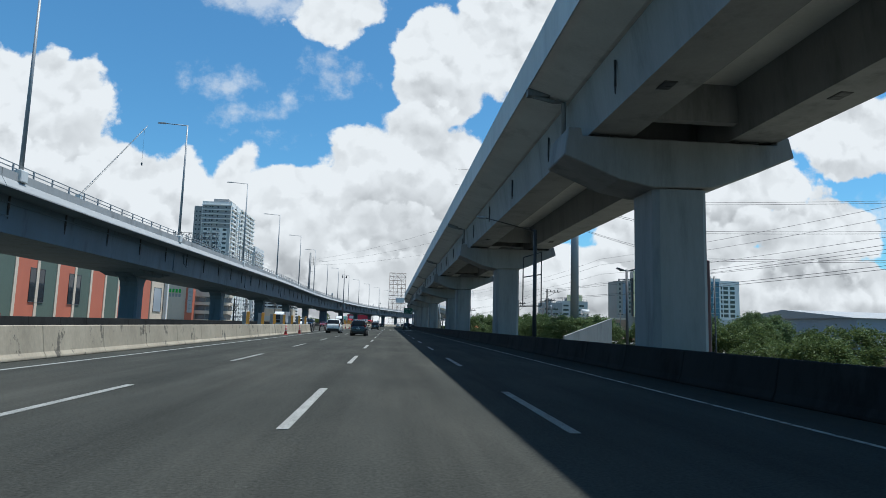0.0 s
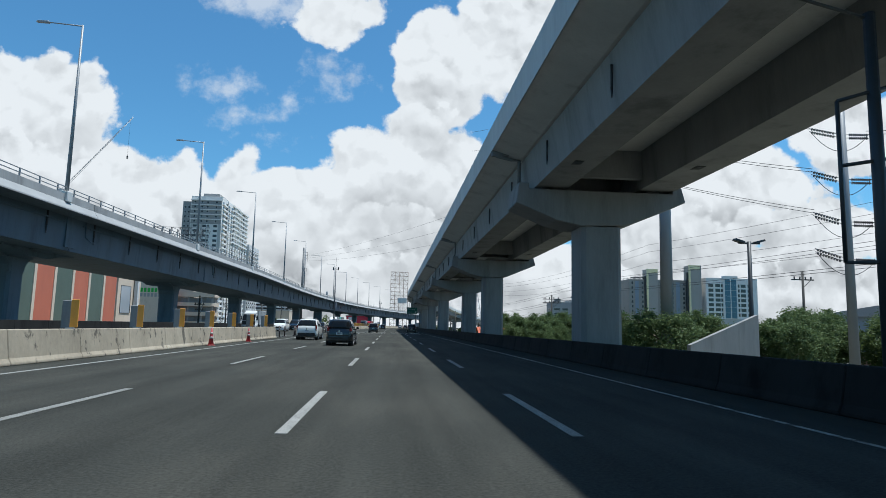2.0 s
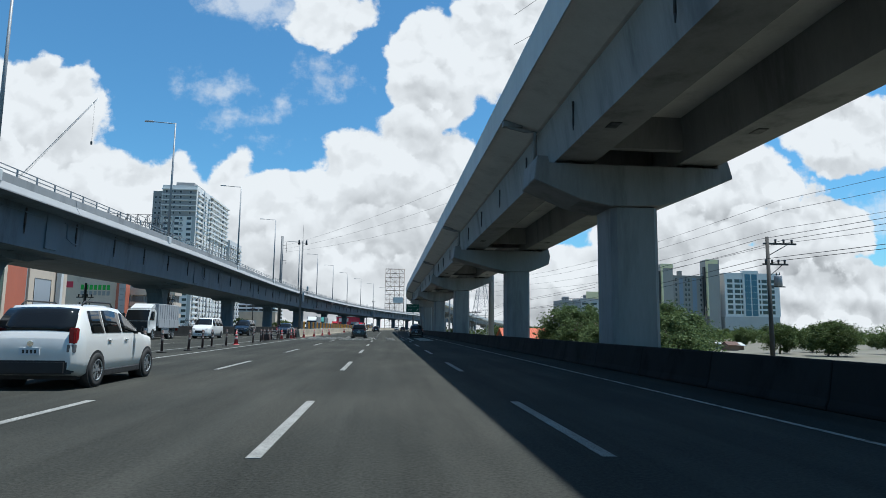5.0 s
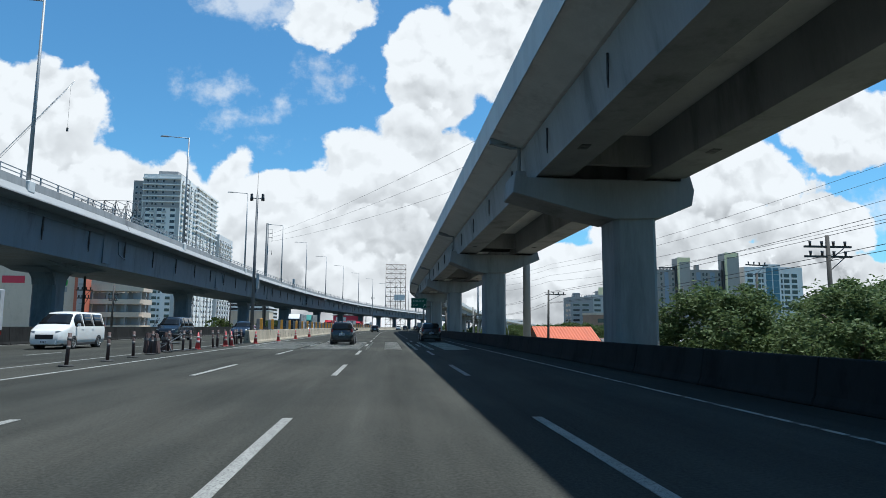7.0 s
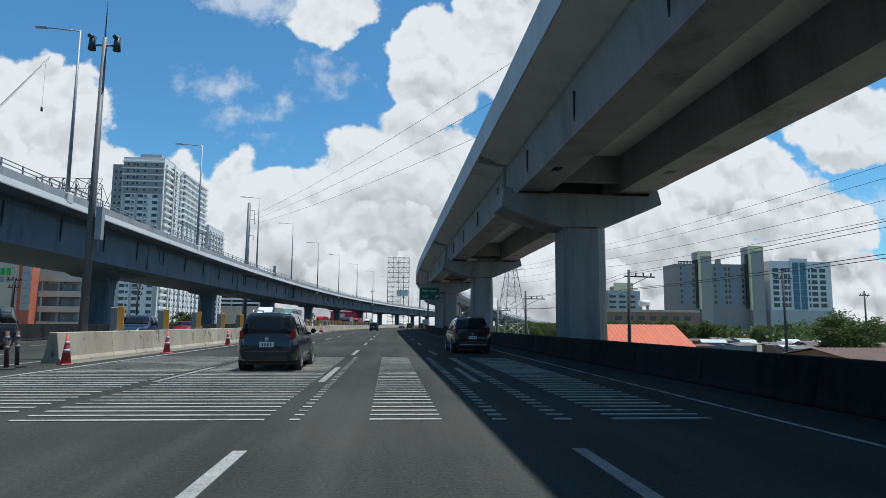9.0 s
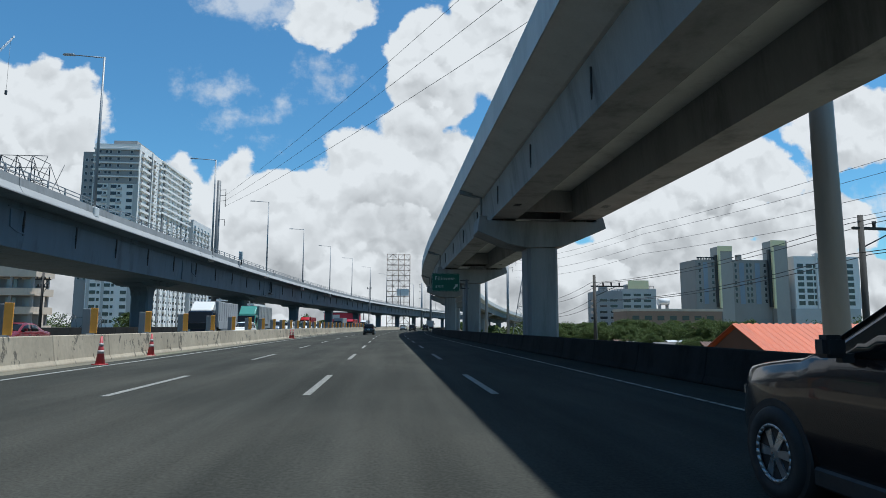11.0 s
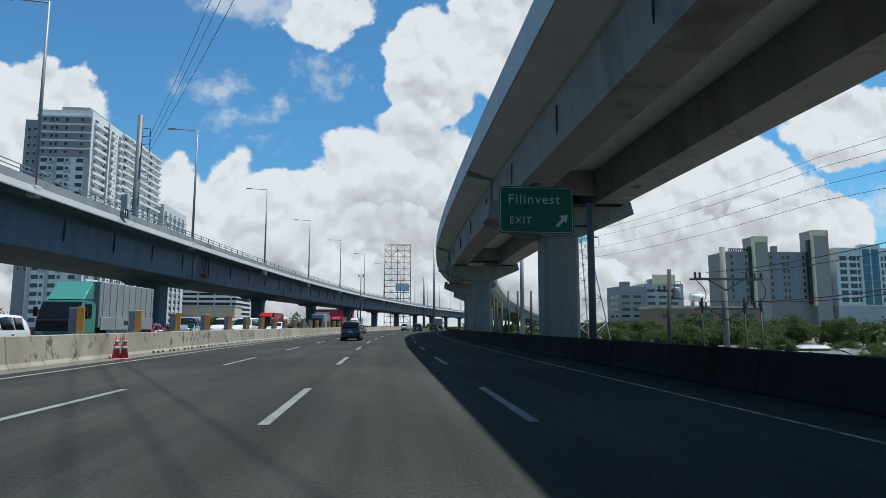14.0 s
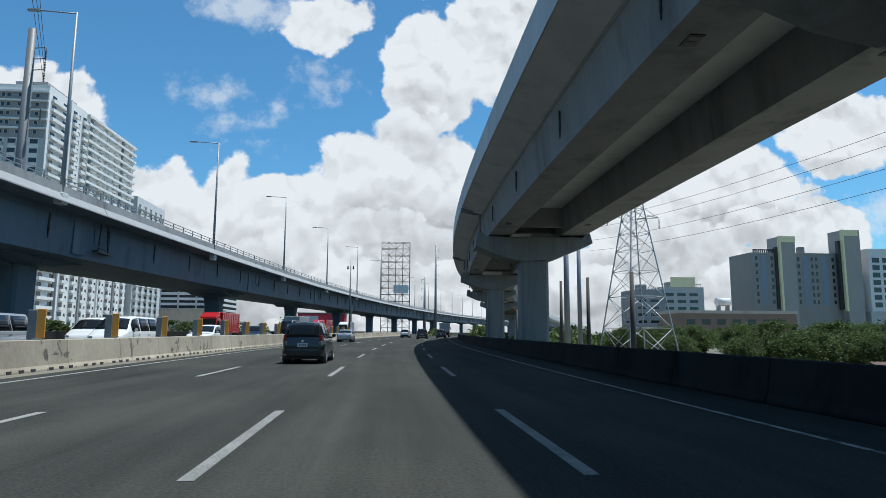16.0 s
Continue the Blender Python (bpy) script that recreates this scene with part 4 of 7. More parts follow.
def sign_frame(x, y):
    """An empty sign frame on a post beside the barrier."""
    t = thing("sign_post", "dark steel post carrying an empty rectangular sign frame", "sign post", x, y, 0)
    bm = bmesh.new()
    tube(bm, (0, 0, 0), (0, 0, 7.0), 0.12, 0.1, 10)
    part("post", bm, DARK_STEEL, t)
    bm = bmesh.new()
    for a, b in (((-0.69, 0, 2.54), (0.38, 0, 2.58)), ((-0.69, 0, 5.35), (0.38, 0, 5.7)), ((-0.69, 0, 2.54), (-0.69, 0, 5.35)), ((0.38, 0, 2.58), (0.38, 0, 5.7)),
                 ((-0.69, 0, 4.2), (0.38, 0, 4.4))):
        tube(bm, a, b, 0.035, n=6)
    part("frame", bm, DARK_STEEL, t)
    bm = bmesh.new()
    tube(bm, (0.0, 0, 6.9), (-3.0, 0, 7.6), 0.03, n=6)
    part("lamp_arm", bm, DARK_STEEL, t)
    bm = bmesh.new()
    box(bm, -3.5, -2.9, -0.1, 0.1, 7.55, 7.68)
    part("lamp_head", soften(bm, 0.03, 1), LAMP_GREY, t)
    return t


sign_frame(7.86, 39.8)


def exit_sign(x, y):
    t = thing("exit_sign", "green road sign with white lettering and arrow on a dark post", "road sign", x, y, 0)
    bm = bmesh.new()
    tube(bm, (0.75, 0.1, 0), (0.75, 0.1, 6.3), 0.15, 0.14, 10)
    part("post", bm, DULL_STEEL, t)
    for z in (5.35, 6.2):
        bm = bmesh.new()
        tube(bm, (-2.9, 0.16, z), (1.0, 0.16, z), 0.06)
        part("crossbar", bm, DARK_STEEL, t)
    bm = bmesh.new()
    outline = []
    x0, x1, z0, z1, r = -3.03, 0.03, 5.0, 6.93, 0.12
    for cxx, czz, a0 in ((x1 - r, z0 + r, -90), (x1 - r, z1 - r, 0), (x0 + r, z1 - r, 90), (x0 + r, z0 + r, 180)):
        for k in range(5):
            a = radians(a0 + 22.5 * k)
            outline.append((cxx + r * math.cos(a), czz + r * math.sin(a)))
    prism(bm, outline, 0.0, 0.06)
    board = part("board", bm, GREEN_SIGN, t)
    bm = bmesh.new()
    inner = [(-1.5 + (px + 1.5) * 0.97, 5.965 + (pz - 5.965) * 0.955) for px, pz in outline]
    lo = [bm.verts.new((px, -0.004, pz)) for px, pz in inner]
    hi = [bm.verts.new((-1.5 + (px + 1.5) * 0.985, -0.004, 5.965 + (pz - 5.965) * 0.98)) for px, pz in inner]
    for k in range(len(lo)):
        bm.faces.new((lo[k], lo[(k + 1) % len(lo)], hi[(k + 1) % len(lo)], hi[k]))
    part("border", bm, SIGN_WHITE, t)
    for words, size, px, pz in (("Filinvest", 0.56, -2.68, 6.22), ("EXIT", 0.4, -2.62, 5.4)):
        curve = bpy.data.curves.new("lettering", "FONT")
        curve.body, curve.size, curve.extrude, curve.space_character = words, size, 0.003, 1.15
        curve.materials.append(SIGN_WHITE)
        ob = new("lettering", curve)
        ob.parent = t
        ob.matrix_basis = pose(px, -0.006, pz, 90, 0, 0)
    bm = bmesh.new()
    prism(bm, [(-0.72, 5.33), (-0.64, 5.25), (-0.36, 5.53), (-0.28, 5.44), (-0.2, 5.8), (-0.56, 5.73), (-0.46, 5.63)], -0.01, -0.002)
    part("arrow", bm, SIGN_WHITE, t)
    return t


exit_sign(7.42, 220.8)

# small green board on the ramp
t = thing("ramp_sign", "small green road sign on two posts beside the ramp parapet", "road sign", rx(398.0) + 7.0, 398.0, 11.2 + ramp_drop(398.0), ramp_turn(398.0))
for u in (-1.2, 1.2):
    bm = bmesh.new()
    tube(bm, (u, 0.05, 0.0), (u, 0.05, 3.6), 0.06)
    part("post", bm, DARK_STEEL, t)
bm = bmesh.new()
box(bm, -1.7, 1.7, -0.06, -0.012, 1.9, 3.9)
part("board", soften(bm, 0.02, 1), GREEN_SIGN, t)
for w, z in ((2.4, 3.2), (1.6, 2.5)):
    bm = bmesh.new()
    box(bm, -w / 2, w / 2, -0.075, -0.061, z, z + 0.28)
    part("legend_bar", bm, SIGN_WHITE, t)


# overhead cables
def cable(points, sag, r=0.022, label="black overhead power cable sagging between poles"):
    bm = bmesh.new()
    for a, b in zip(points, points[1:]):
        a, b = Vector(a), Vector(b)
        pts = [a.lerp(b, u) - Vector((0, 0, sag * 4 * u * (1 - u))) for u in (k / 12 for k in range(13))]
        chain(bm, pts, r, 5)
    tagged(part("power_cable", bm, CABLE), label, "cable", group="overhead cables")


for z, end in ((29.0, 29.3), (25.5, 28.1), (22.0, 26.9)):
    cable([(-35.5, 290.5, end), (17.9, 177.7, z + 0.8)], 1.2)
    cable([(17.9, 177.7, z + 0.8), (23.4, 80.3, z - 4), (16, -40, z - 4)], 2.0)
for dz in (0.0, 1.3, 3.4, 5.2):
    cable([(cx(330) + 30, 330, 20.5 - dz), (40.0, 250, 17 - dz * 0.8), (46.0, 140, 17 - dz), (60, 20, 17 - dz)], 1.2)
for dx in (-1.0, 0.9):
    cable([(17.6 + dx, 227.7, 4.1), (17.9 + dx * 0.5, 207.4, 5.1), (21.2 + dx * 0.5, 180.5, 6.0), (27.4 + dx, 112.6, 8.0), (40 + dx, 20, 8.6)], 0.5, 0.017)
    cable([(17.6 + dx, 227.7, 2.6), (17.9 + dx * 0.5, 207.4, 3.6), (21.2 + dx * 0.5, 180.5, 4.6), (27.2 + dx, 112.6, 6.5), (40 + dx, 20, 7.2)], 0.6, 0.02)
for z in (15.4, 12.2, 9.2):
    for s in (-0.12, 0.12):
        cable([(32.2, 69.8, z + s), (95, 50, z + s + 1)], 0.5, 0.02)
        cable([(29.5, 71.8, z + 0.9 + s), (18, 90, z + 9), (12, 130, z + 18)], 0.4, 0.02)


# lattice mast beyond the barrier, and the pipe scaffold of a billboard ahead
def lattice_tower(x, y, base, top, height):
    t = thing("lattice_tower", "galvanised steel lattice power tower with crossarms", "power tower", x, y, fall(x, y) - 0.1, 12)

    def half(z):
        return base + (top - base) * min(1.0, z / (height * 0.75))
    for sx in (-1, 1):
        for sy in (-1, 1):
            bm = bmesh.new()
            levels = [height * k / 10 for k in range(11)]
            chain(bm, [(sx * half(z), sy * half(z), z) for z in levels], 0.1, 4)
            part("leg", bm, STEEL, t)
    levels = [0.0]
    while levels[-1] < height - 0.5:
        levels.append(levels[-1] + max(1.0, half(levels[-1]) * 1.3))
    for sx, sy, tx, ty in ((-1, -1, 1, -1), (1, -1, 1, 1), (1, 1, -1, 1), (-1, 1, -1, -1)):
        bm = bmesh.new()
        for a, b in zip(levels, levels[1:]):
            ha, hb = half(a), half(b)
            tube(bm, (sx * ha, sy * ha, a), (tx * hb, ty * hb, b), 0.05, n=4)
            tube(bm, (tx * ha, ty * ha, a), (sx * hb, sy * hb, b), 0.05, n=4)
            tube(bm, (sx * hb, sy * hb, b), (tx * hb, ty * hb, b), 0.045, n=4)
        part("bracing", bm, STEEL, t)
    for z, reach in ((height * 0.66, 4.4), (height * 0.8, 4.0), (height * 0.93, 3.4)):
        for s in (-1, 1):
            bm = bmesh.new()
            h = half(z)
            for sy in (-1, 1):
                tube(bm, (s * h, sy * h, z), (s * reach, 0, z + 0.1), 0.05, n=4)
                tube(bm, (s * h, sy * h, z + 1.0), (s * reach, 0, z + 0.1), 0.04, n=4)
            for k in range(7):
                tube(bm, (s * reach, 0, z - 0.15 - 0.2 * k), (s * reach, 0, z - 0.27 - 0.2 * k), 0.13, 0.06, 6)
            part("crossarm", bm, STEEL, t)
    return t


lattice_tower(36.5, 313.0, 4.2, 0.8, 33.0)


def scaffold(x, y, width, depth, height):
    t = thing("billboard_scaffold", "tall empty billboard scaffold of rusty steel pipes", "scaffold", x, y, -0.2)
    rust = material("rusty pipe", (0.22, 0.18, 0.15), 0.8, vary=0.2)
    xs = [-width / 2 + width * k / 4 for k in range(5)]
    for dy in (0, depth):
        for u in xs:
            bm = bmesh.new()
            tube(bm, (u, dy, 0), (u, dy, height), 0.17, n=5)
            part("upright", bm, rust, t)
    levels = [height * k / 14 for k in range(1, 15)]
    for z in levels:
        bm = bmesh.new()
        for dy in (0, depth):
            tube(bm, (-width / 2, dy, z), (width / 2, dy, z), 0.11, n=4)
        for u in xs:
            tube(bm, (u, 0, z), (u, depth, z), 0.09, n=4)
        part("ledger", bm, rust, t)
    for j, (u, v) in enumerate(zip(xs, xs[1:])):
        for k, (a, b) in enumerate(zip([0] + levels, levels)):
            bm = bmesh.new()
            if (j + k) % 2:
                tube(bm, (u, 0, a), (v, 0, b), 0.09, n=4)
            else:
                tube(bm, (v, 0, a), (u, 0, b), 0.09, n=4)
            part("brace", bm, rust, t)
    bm = bmesh.new()
    box(bm, -1.0, 6.0, -0.6, -0.4, height * 0.44, height * 0.53)
    part("notice_board", bm, CONCRETE, t, "pale weathered board")
    return t


scaffold(5.3, 521.0, 13.4, 4.0, 43.4)


# ---------------------------------------------------------------- buildings
WALL_WHITE = material("white painted plaster", (0.55, 0.55, 0.545), 0.8, vary=0.08, scale=0.3, stretch=(1, 1, 0.4), second=(0.45, 0.45, 0.45), stain_scale=0.2)
TOWER_WHITE = material("white tower plaster", (0.7, 0.69, 0.67), 0.8, vary=0.08, scale=0.3, stretch=(1, 1, 0.4), second=(0.6, 0.6, 0.59), stain_scale=0.2)
WALL_GREY = material("grey painted plaster", (0.27, 0.27, 0.27), 0.8, vary=0.1, scale=0.3, stretch=(1, 1, 0.4))
HOTEL_GREY = material("warm grey cladding", (0.25, 0.238, 0.22), 0.75, vary=0.1, scale=0.3, stretch=(1, 1, 0.4))
HOTEL_PALE = material("pale warm cladding", (0.33, 0.312, 0.285), 0.75, vary=0.1, scale=0.3, stretch=(1, 1, 0.4))
WALL_PALE = material("pale grey cladding", (0.42, 0.42, 0.41), 0.6, vary=0.08, scale=0.3)
BEIGE = material("beige plaster", (0.53, 0.44, 0.35), 0.85, vary=0.1, scale=0.4, stretch=(1, 1, 0.5), second=(0.42, 0.35, 0.28), stain_scale=0.3)
TERRACOTTA = material("terracotta panel paint", (0.42, 0.12, 0.07), 0.75, vary=0.12, scale=0.4, stretch=(1, 1, 0.4))
FOREST = material("dark green panel paint", (0.075, 0.105, 0.085), 0.75, vary=0.12, scale=0.4, stretch=(1, 1, 0.4))
YELLOW = material("yellow cladding", (0.78, 0.7, 0.42), 0.6, vary=0.06, scale=0.3)
BROWN = material("brown masonry", (0.26, 0.17, 0.12), 0.85, vary=0.15, scale=0.3)
ROOF_ORANGE = material("orange corrugated sheet", (0.42, 0.085, 0.028), 0.65, vary=0.15, scale=0.5, stretch=(3, 0.4, 1), second=(0.3, 0.065, 0.03), stain_scale=0.5)
ROOF_RUST = material("rusty brown sheet", (0.095, 0.052, 0.04), 0.85, vary=0.3, scale=0.6, second=(0.06, 0.04, 0.033), stain_scale=0.5)
ROOF_PALE = material("faded corrugated sheet", (0.2, 0.2, 0.2), 0.7, vary=0.3, scale=0.6, second=(0.13, 0.095, 0.07), stain_scale=0.5)
ROOF_DARK = material("weathered grey sheet", (0.09, 0.088, 0.085), 0.75, vary=0.35, scale=0.6, second=(0.05, 0.045, 0.04), stain_scale=0.6)
ROOF_BRIGHT = material("bare bright sheet", (0.42, 0.43, 0.43), 0.6, vary=0.25, scale=0.6)
PINK = material("magenta cladding", (0.5, 0.03, 0.06), 0.6, vary=0.1, scale=0.3)
BLUE_WALL = material("blue-grey sheet wall", (0.2, 0.25, 0.31), 0.6, vary=0.1, scale=0.4)
PANE = glass("dark window glass", (0.03, 0.035, 0.04))
BLUE_PANE = glass("blue curtain glass", (0.04, 0.12, 0.19), 0.08)
# Sky light on the shop glass is put into its pale base colour.
PALE_PANE = glass("sky-lit shop glass", (0.3, 0.33, 0.36), 0.15)
FRAME = material("pale window frame", (0.55, 0.55, 0.55), 0.5, vary=0.04)


def window_mesh(w, h, pane=None, rim=None, sill=0.1):
    """A window facing -y, its middle at the origin: a ring of frame proud of the wall, with its sill, and a pane set back in it."""
    bm = bmesh.new()
    e, d = 0.09, 0.07
    ring = []
    for a, y in ((e, 0.0), (e, -d), (0.0, -d), (0.0, -0.015)):
        low = sill if a else 0.0
        ring.append([bm.verts.new((sx * (w / 2 + a), y - (low if sz < 0 and y < 0 else 0.0), sz * (h / 2 + a))) for sx, sz in ((-1, -1), (1, -1), (1, 1), (-1, 1))])
    for p, q in zip(ring, ring[1:]):
        for k in range(4):
            bm.faces.new((p[k], p[(k + 1) % 4], q[(k + 1) % 4], q[k]))
    outer = mesh("window", bm, rim or FRAME)
    bm = bmesh.new()
    box(bm, -w / 2, w / 2, -0.025, 0.0, -h / 2, h / 2)
    return outer, mesh("pane", bm, pane or PANE)


def place_window(t, pair, x, y, z, rz=0.0):
    ob = share("window", pair[0], t, x, y, z, rz)
    share("pane", pair[1], ob)
    return ob


def balcony_mesh(w, depth, mat):
    bm = bmesh.new()
    box(bm, -w / 2, w / 2, -depth, 0, -0.12, 0.06)
    box(bm, -w / 2, w / 2, -depth, -depth + 0.1, 0.06, 0.95)
    box(bm, -w / 2, -w / 2 + 0.1, -depth + 0.1, 0, 0.06, 0.95)
    box(bm, w / 2 - 0.1, w / 2, -depth + 0.1, 0, 0.06, 0.95)
    return mesh("balcony", bm, mat)


def facade(t, me, name, xs, zs, y):
    for z in zs:
        for x in xs:
            if name == "window":
                place_window(t, me, x, y, z)
            else:
                share(name, me, t, x, y, z)


def side_facade(t, me, name, ys, zs, x):
    for z in zs:
        for y in ys:
            if name == "window":
                place_window(t, me, x, y, z, 90)
            else:
                share(name, me, t, x, y, z, 90)


def tower(x, y):
    """A residential tower: near corner at the origin, one face towards -y, the long one towards +x."""
    t = thing("apartment_tower", "white and grey high-rise apartment tower with rows of balconies", "apartment tower", x, y, -0.2)
    bm = bmesh.new()
    box(bm, -19, 0, 0, 70, 0, 80)
    part("wall", bm, TOWER_WHITE, t)
    bm = bmesh.new()
    box(bm, -25, -19.004, 3, 64, 0, 77)
    part("wall", bm, WALL_GREY, t, "grey set-back flank")
    bm = bmesh.new()
    box(bm, -18.7, -0.3, -0.2, 0, 62.4, 77.6)
    part("wall_panel", bm, WALL_GREY, t, "grey upper panel")
    bm = bmesh.new()
    box(bm, -1.9, 0.1, -0.25, -0.004, 0.5, 62.3)
    part("wall_panel", bm, WALL_PALE, t, "pale grey corner strip")
    for x0 in (-12.6, -18.6):
        bm = bmesh.new()
        box(bm, x0, x0 + 1.2, -0.14, -0.004, 0.5, 62.3)
        part("wall_panel", bm, WALL_PALE, t, "pale grey wall strip")
    bm = bmesh.new()
    box(bm, -13, -3, 4, 24, 80, 82.6)
    box(bm, -12, -6, 30, 52, 80, 81.8)
    part("roof_house", bm, WALL_GREY, t)
    for k in range(5):
        bm = bmesh.new()
        z = 77.3 - 3.05 * k
        box(bm, -19.1, 0.25, -0.9, -0.2, z, z + 0.6)
        part("ledge", bm, TOWER_WHITE, t)
    floors = [3.2 + 3.05 * k for k in range(25)]
    win = window_mesh(2.4, 1.45)
    small = window_mesh(1.1, 1.2)
    facade(t, win, "window", (-16.0, -10.2, -3.5), [z for z in floors if z < 62], -0.004)
    facade(t, small, "window", (-13.7, -7.9), [z for z in floors if z < 62], -0.004)
    facade(t, small, "window", (-16.6, -13.9, -12.2, -8.8, -3.4), [z for z in floors if z > 62.5], -0.21)
    grille = balcony_mesh(2.2, 0.6, WALL_PALE)
    facade(t, grille, "cooler_ledge", (-13.9, -7.8), [z - 1.4 for z in floors if 20 < z < 62], -0.004)
    facade(t, small, "window", (-23.4, -21.2), [z for z in floors if 20 < z < 75], 2.99)
    ys = [3.4 + 7.0 * k for k in range(10)]
    dark = window_mesh(2.6, 2.0, sill=0)
    side_facade(t, dark, "window", ys, floors, 0.004)
    side_facade(t, small, "window", [y + 3.3 for y in ys[2:-1]], floors, 0.004)
    bal = balcony_mesh(3.4, 0.95, TOWER_WHITE)
    side_facade(t, bal, "balcony", ys[2:], [z - 1.35 for z in floors], 0.002)
    side_facade(t, balcony_mesh(9.6, 0.95, TOWER_WHITE), "balcony", (6.2,), [z - 1.35 for z in floors], 0.002)
    # Proud strip in dark grey: a recess's shade put into its colour.
    bm = bmesh.new()
    box(bm, 0.004, 0.3, 11.3, 13.1, 2.0, 77.5)
    part("recess_panel", bm, DULL_STEEL, t, "proud dark strip toned as a recess's shade")
    for k in range(9):
        bm = bmesh.new()
        z = 54.2 + 3.05 * k
        box(bm, 0.004, 1.15, 26.0, 70.0, z, z + 0.95)
        part("balcony_band", bm, TOWER_WHITE, t)
    for k in range(4):
        bm = bmesh.new()
        yy = (13.8, 29.4, 43.4, 57.4)[k]
        box(bm, 0, 0.6, yy - 0.5, yy + 0.5, 0, 79.8)
        part("pilaster", bm, WALL_GREY if k % 2 else TOWER_WHITE, t)
    return t


tower(-109.0, 431.0)


def wing(x, y):
    t = thing("apartment_block", "lower white apartment block beside the tower", "apartment block", x, y, -0.2)
    bm = bmesh.new()
    box(bm, -18, 0, 0, 34, 0, 59)
    part("wall", bm, WALL_WHITE, t)
    floors = [3.2 + 3.05 * k for k in range(18)]
    side_facade(t, window_mesh(2.6, 1.9, sill=0), "window", [3.0 + 6.4 * k for k in range(5)], floors, 0.004)
    side_facade(t, balcony_mesh(4.2, 1.3, WALL_WHITE), "balcony", [3.0 + 6.4 * k for k in range(5)], [z - 1.3 for z in floors], 0.002)
    facade(t, window_mesh(2.0, 1.3), "window", (-14, -9, -4), floors, -0.004)
    return t


wing(-107.0, 503.0)


def car_park(x, y, w, d, h, label):
    """Stacked open decks with solid parapets."""
    t = thing("parking_building", label, "parking building", x, y, -0.2)
    level = 0.0
    while level < h:
        bm = bmesh.new()
        box(bm, 0, w, 0, d, level, level + 0.3)
        part("deck", bm, BEIGE, t)
        bm = bmesh.new()
        r = 2.0
        outline = [(0, 0.0), (w - r, 0.0)] + [(w - r + r * math.sin(a), r - r * math.cos(a)) for a in (radians(18 * k) for k in range(1, 6))] + [(w, d), (0, d)]
        prism(bm, outline, level + 0.3, level + 1.45, "z")
        part("parapet", bm, BEIGE, t)
        level += 3.7
    for u in (0.6, w * 0.33, w * 0.66, w - 1.2):
        for v in (0.6, d * 0.5, d - 0.9):
            bm = bmesh.new()
            box(bm, u, u + 0.5, v, v + 0.5, 0.3, h)
            part("pillar", bm, WALL_GREY, t)
    bm = bmesh.new()
    box(bm, 0.4, w - 0.4, d * 0.45, d * 0.45 + 0.3, 0.3, h - 0.3)
    part("inner_wall", bm, WALL_GREY, t)
    bm = bmesh.new()
    box(bm, 0, w, 0, d, h, h + 1.9)
    part("roof", bm, BEIGE, t)
    level = 1.45
    while level < h - 2:
        for k in range(4):
            bm = bmesh.new()
            box(bm, 1.8 + k * (w - 2.5) / 4, 1.8 + (k + 0.62) * (w - 2.5) / 4, d * 0.45 - 0.08, d * 0.45 - 0.004, level + 0.2, level + 1.9)
            part("window", bm, PALE_PANE, t)
        level += 3.7
    return t


car_park(-85.6, 285.0, 15.5, 7, 11.1, "beige open-deck parking building with rounded corners")


def mall(x, y):
    t = thing("shopping_mall", "beige windowless mall wall with a red corner pier and hanging banner", "shopping mall", x, y, -0.2)
    bm = bmesh.new()
    box(bm, -32, 0, 0, 5, 0, 19)
    part("wall", bm, BEIGE, t)
    bm = bmesh.new()
    box(bm, 0.004, 3.0, -1.2, 2.0, 0, 19.5)
    part("corner_pier", bm, TERRACOTTA, t, "brick-red corner pier")
    bm = bmesh.new()
    box(bm, 0.9, 2.9, -1.32, -1.22, 4.0, 14.5)
    banner = part("banner", bm, WHITE_BAND, t, "white hanging banner")
    for k, (lo, hi) in enumerate(((1.2, 2.6), (1.4, 2.4), (1.1, 2.5), (1.5, 2.3), (1.3, 2.6))):
        bm = bmesh.new()
        box(bm, lo, hi, -1.34, -1.322, 12.6 - 1.8 * k, 13.0 - 1.8 * k)
        part("print_bar", bm, WALL_GREY, t)
    green = material("green sign letters", (0.03, 0.35, 0.04), 0.6)
    for k in range(7):
        bm = bmesh.new()
        box(bm, -11.5 + 1.35 * k, -10.6 + 1.35 * k, -0.15, -0.004, 12.4, 14.0)
        part("sign_bar", bm, green, t, "green sign bar")
    for k in range(7):
        bm = bmesh.new()
        box(bm, -11.5 + 1.35 * k, -10.6 + 1.35 * k, -0.1, -0.004, 10.6, 12.0)
        part("sign_bar", bm, WALL_GREY, t)
    bm = bmesh.new()
    box(bm, -20, -14, -0.12, -0.004, 13.0, 15.0)
    part("sign_panel", bm, PINK, t, "magenta sign panel")
    return t


mall(-87.6, 283.0)


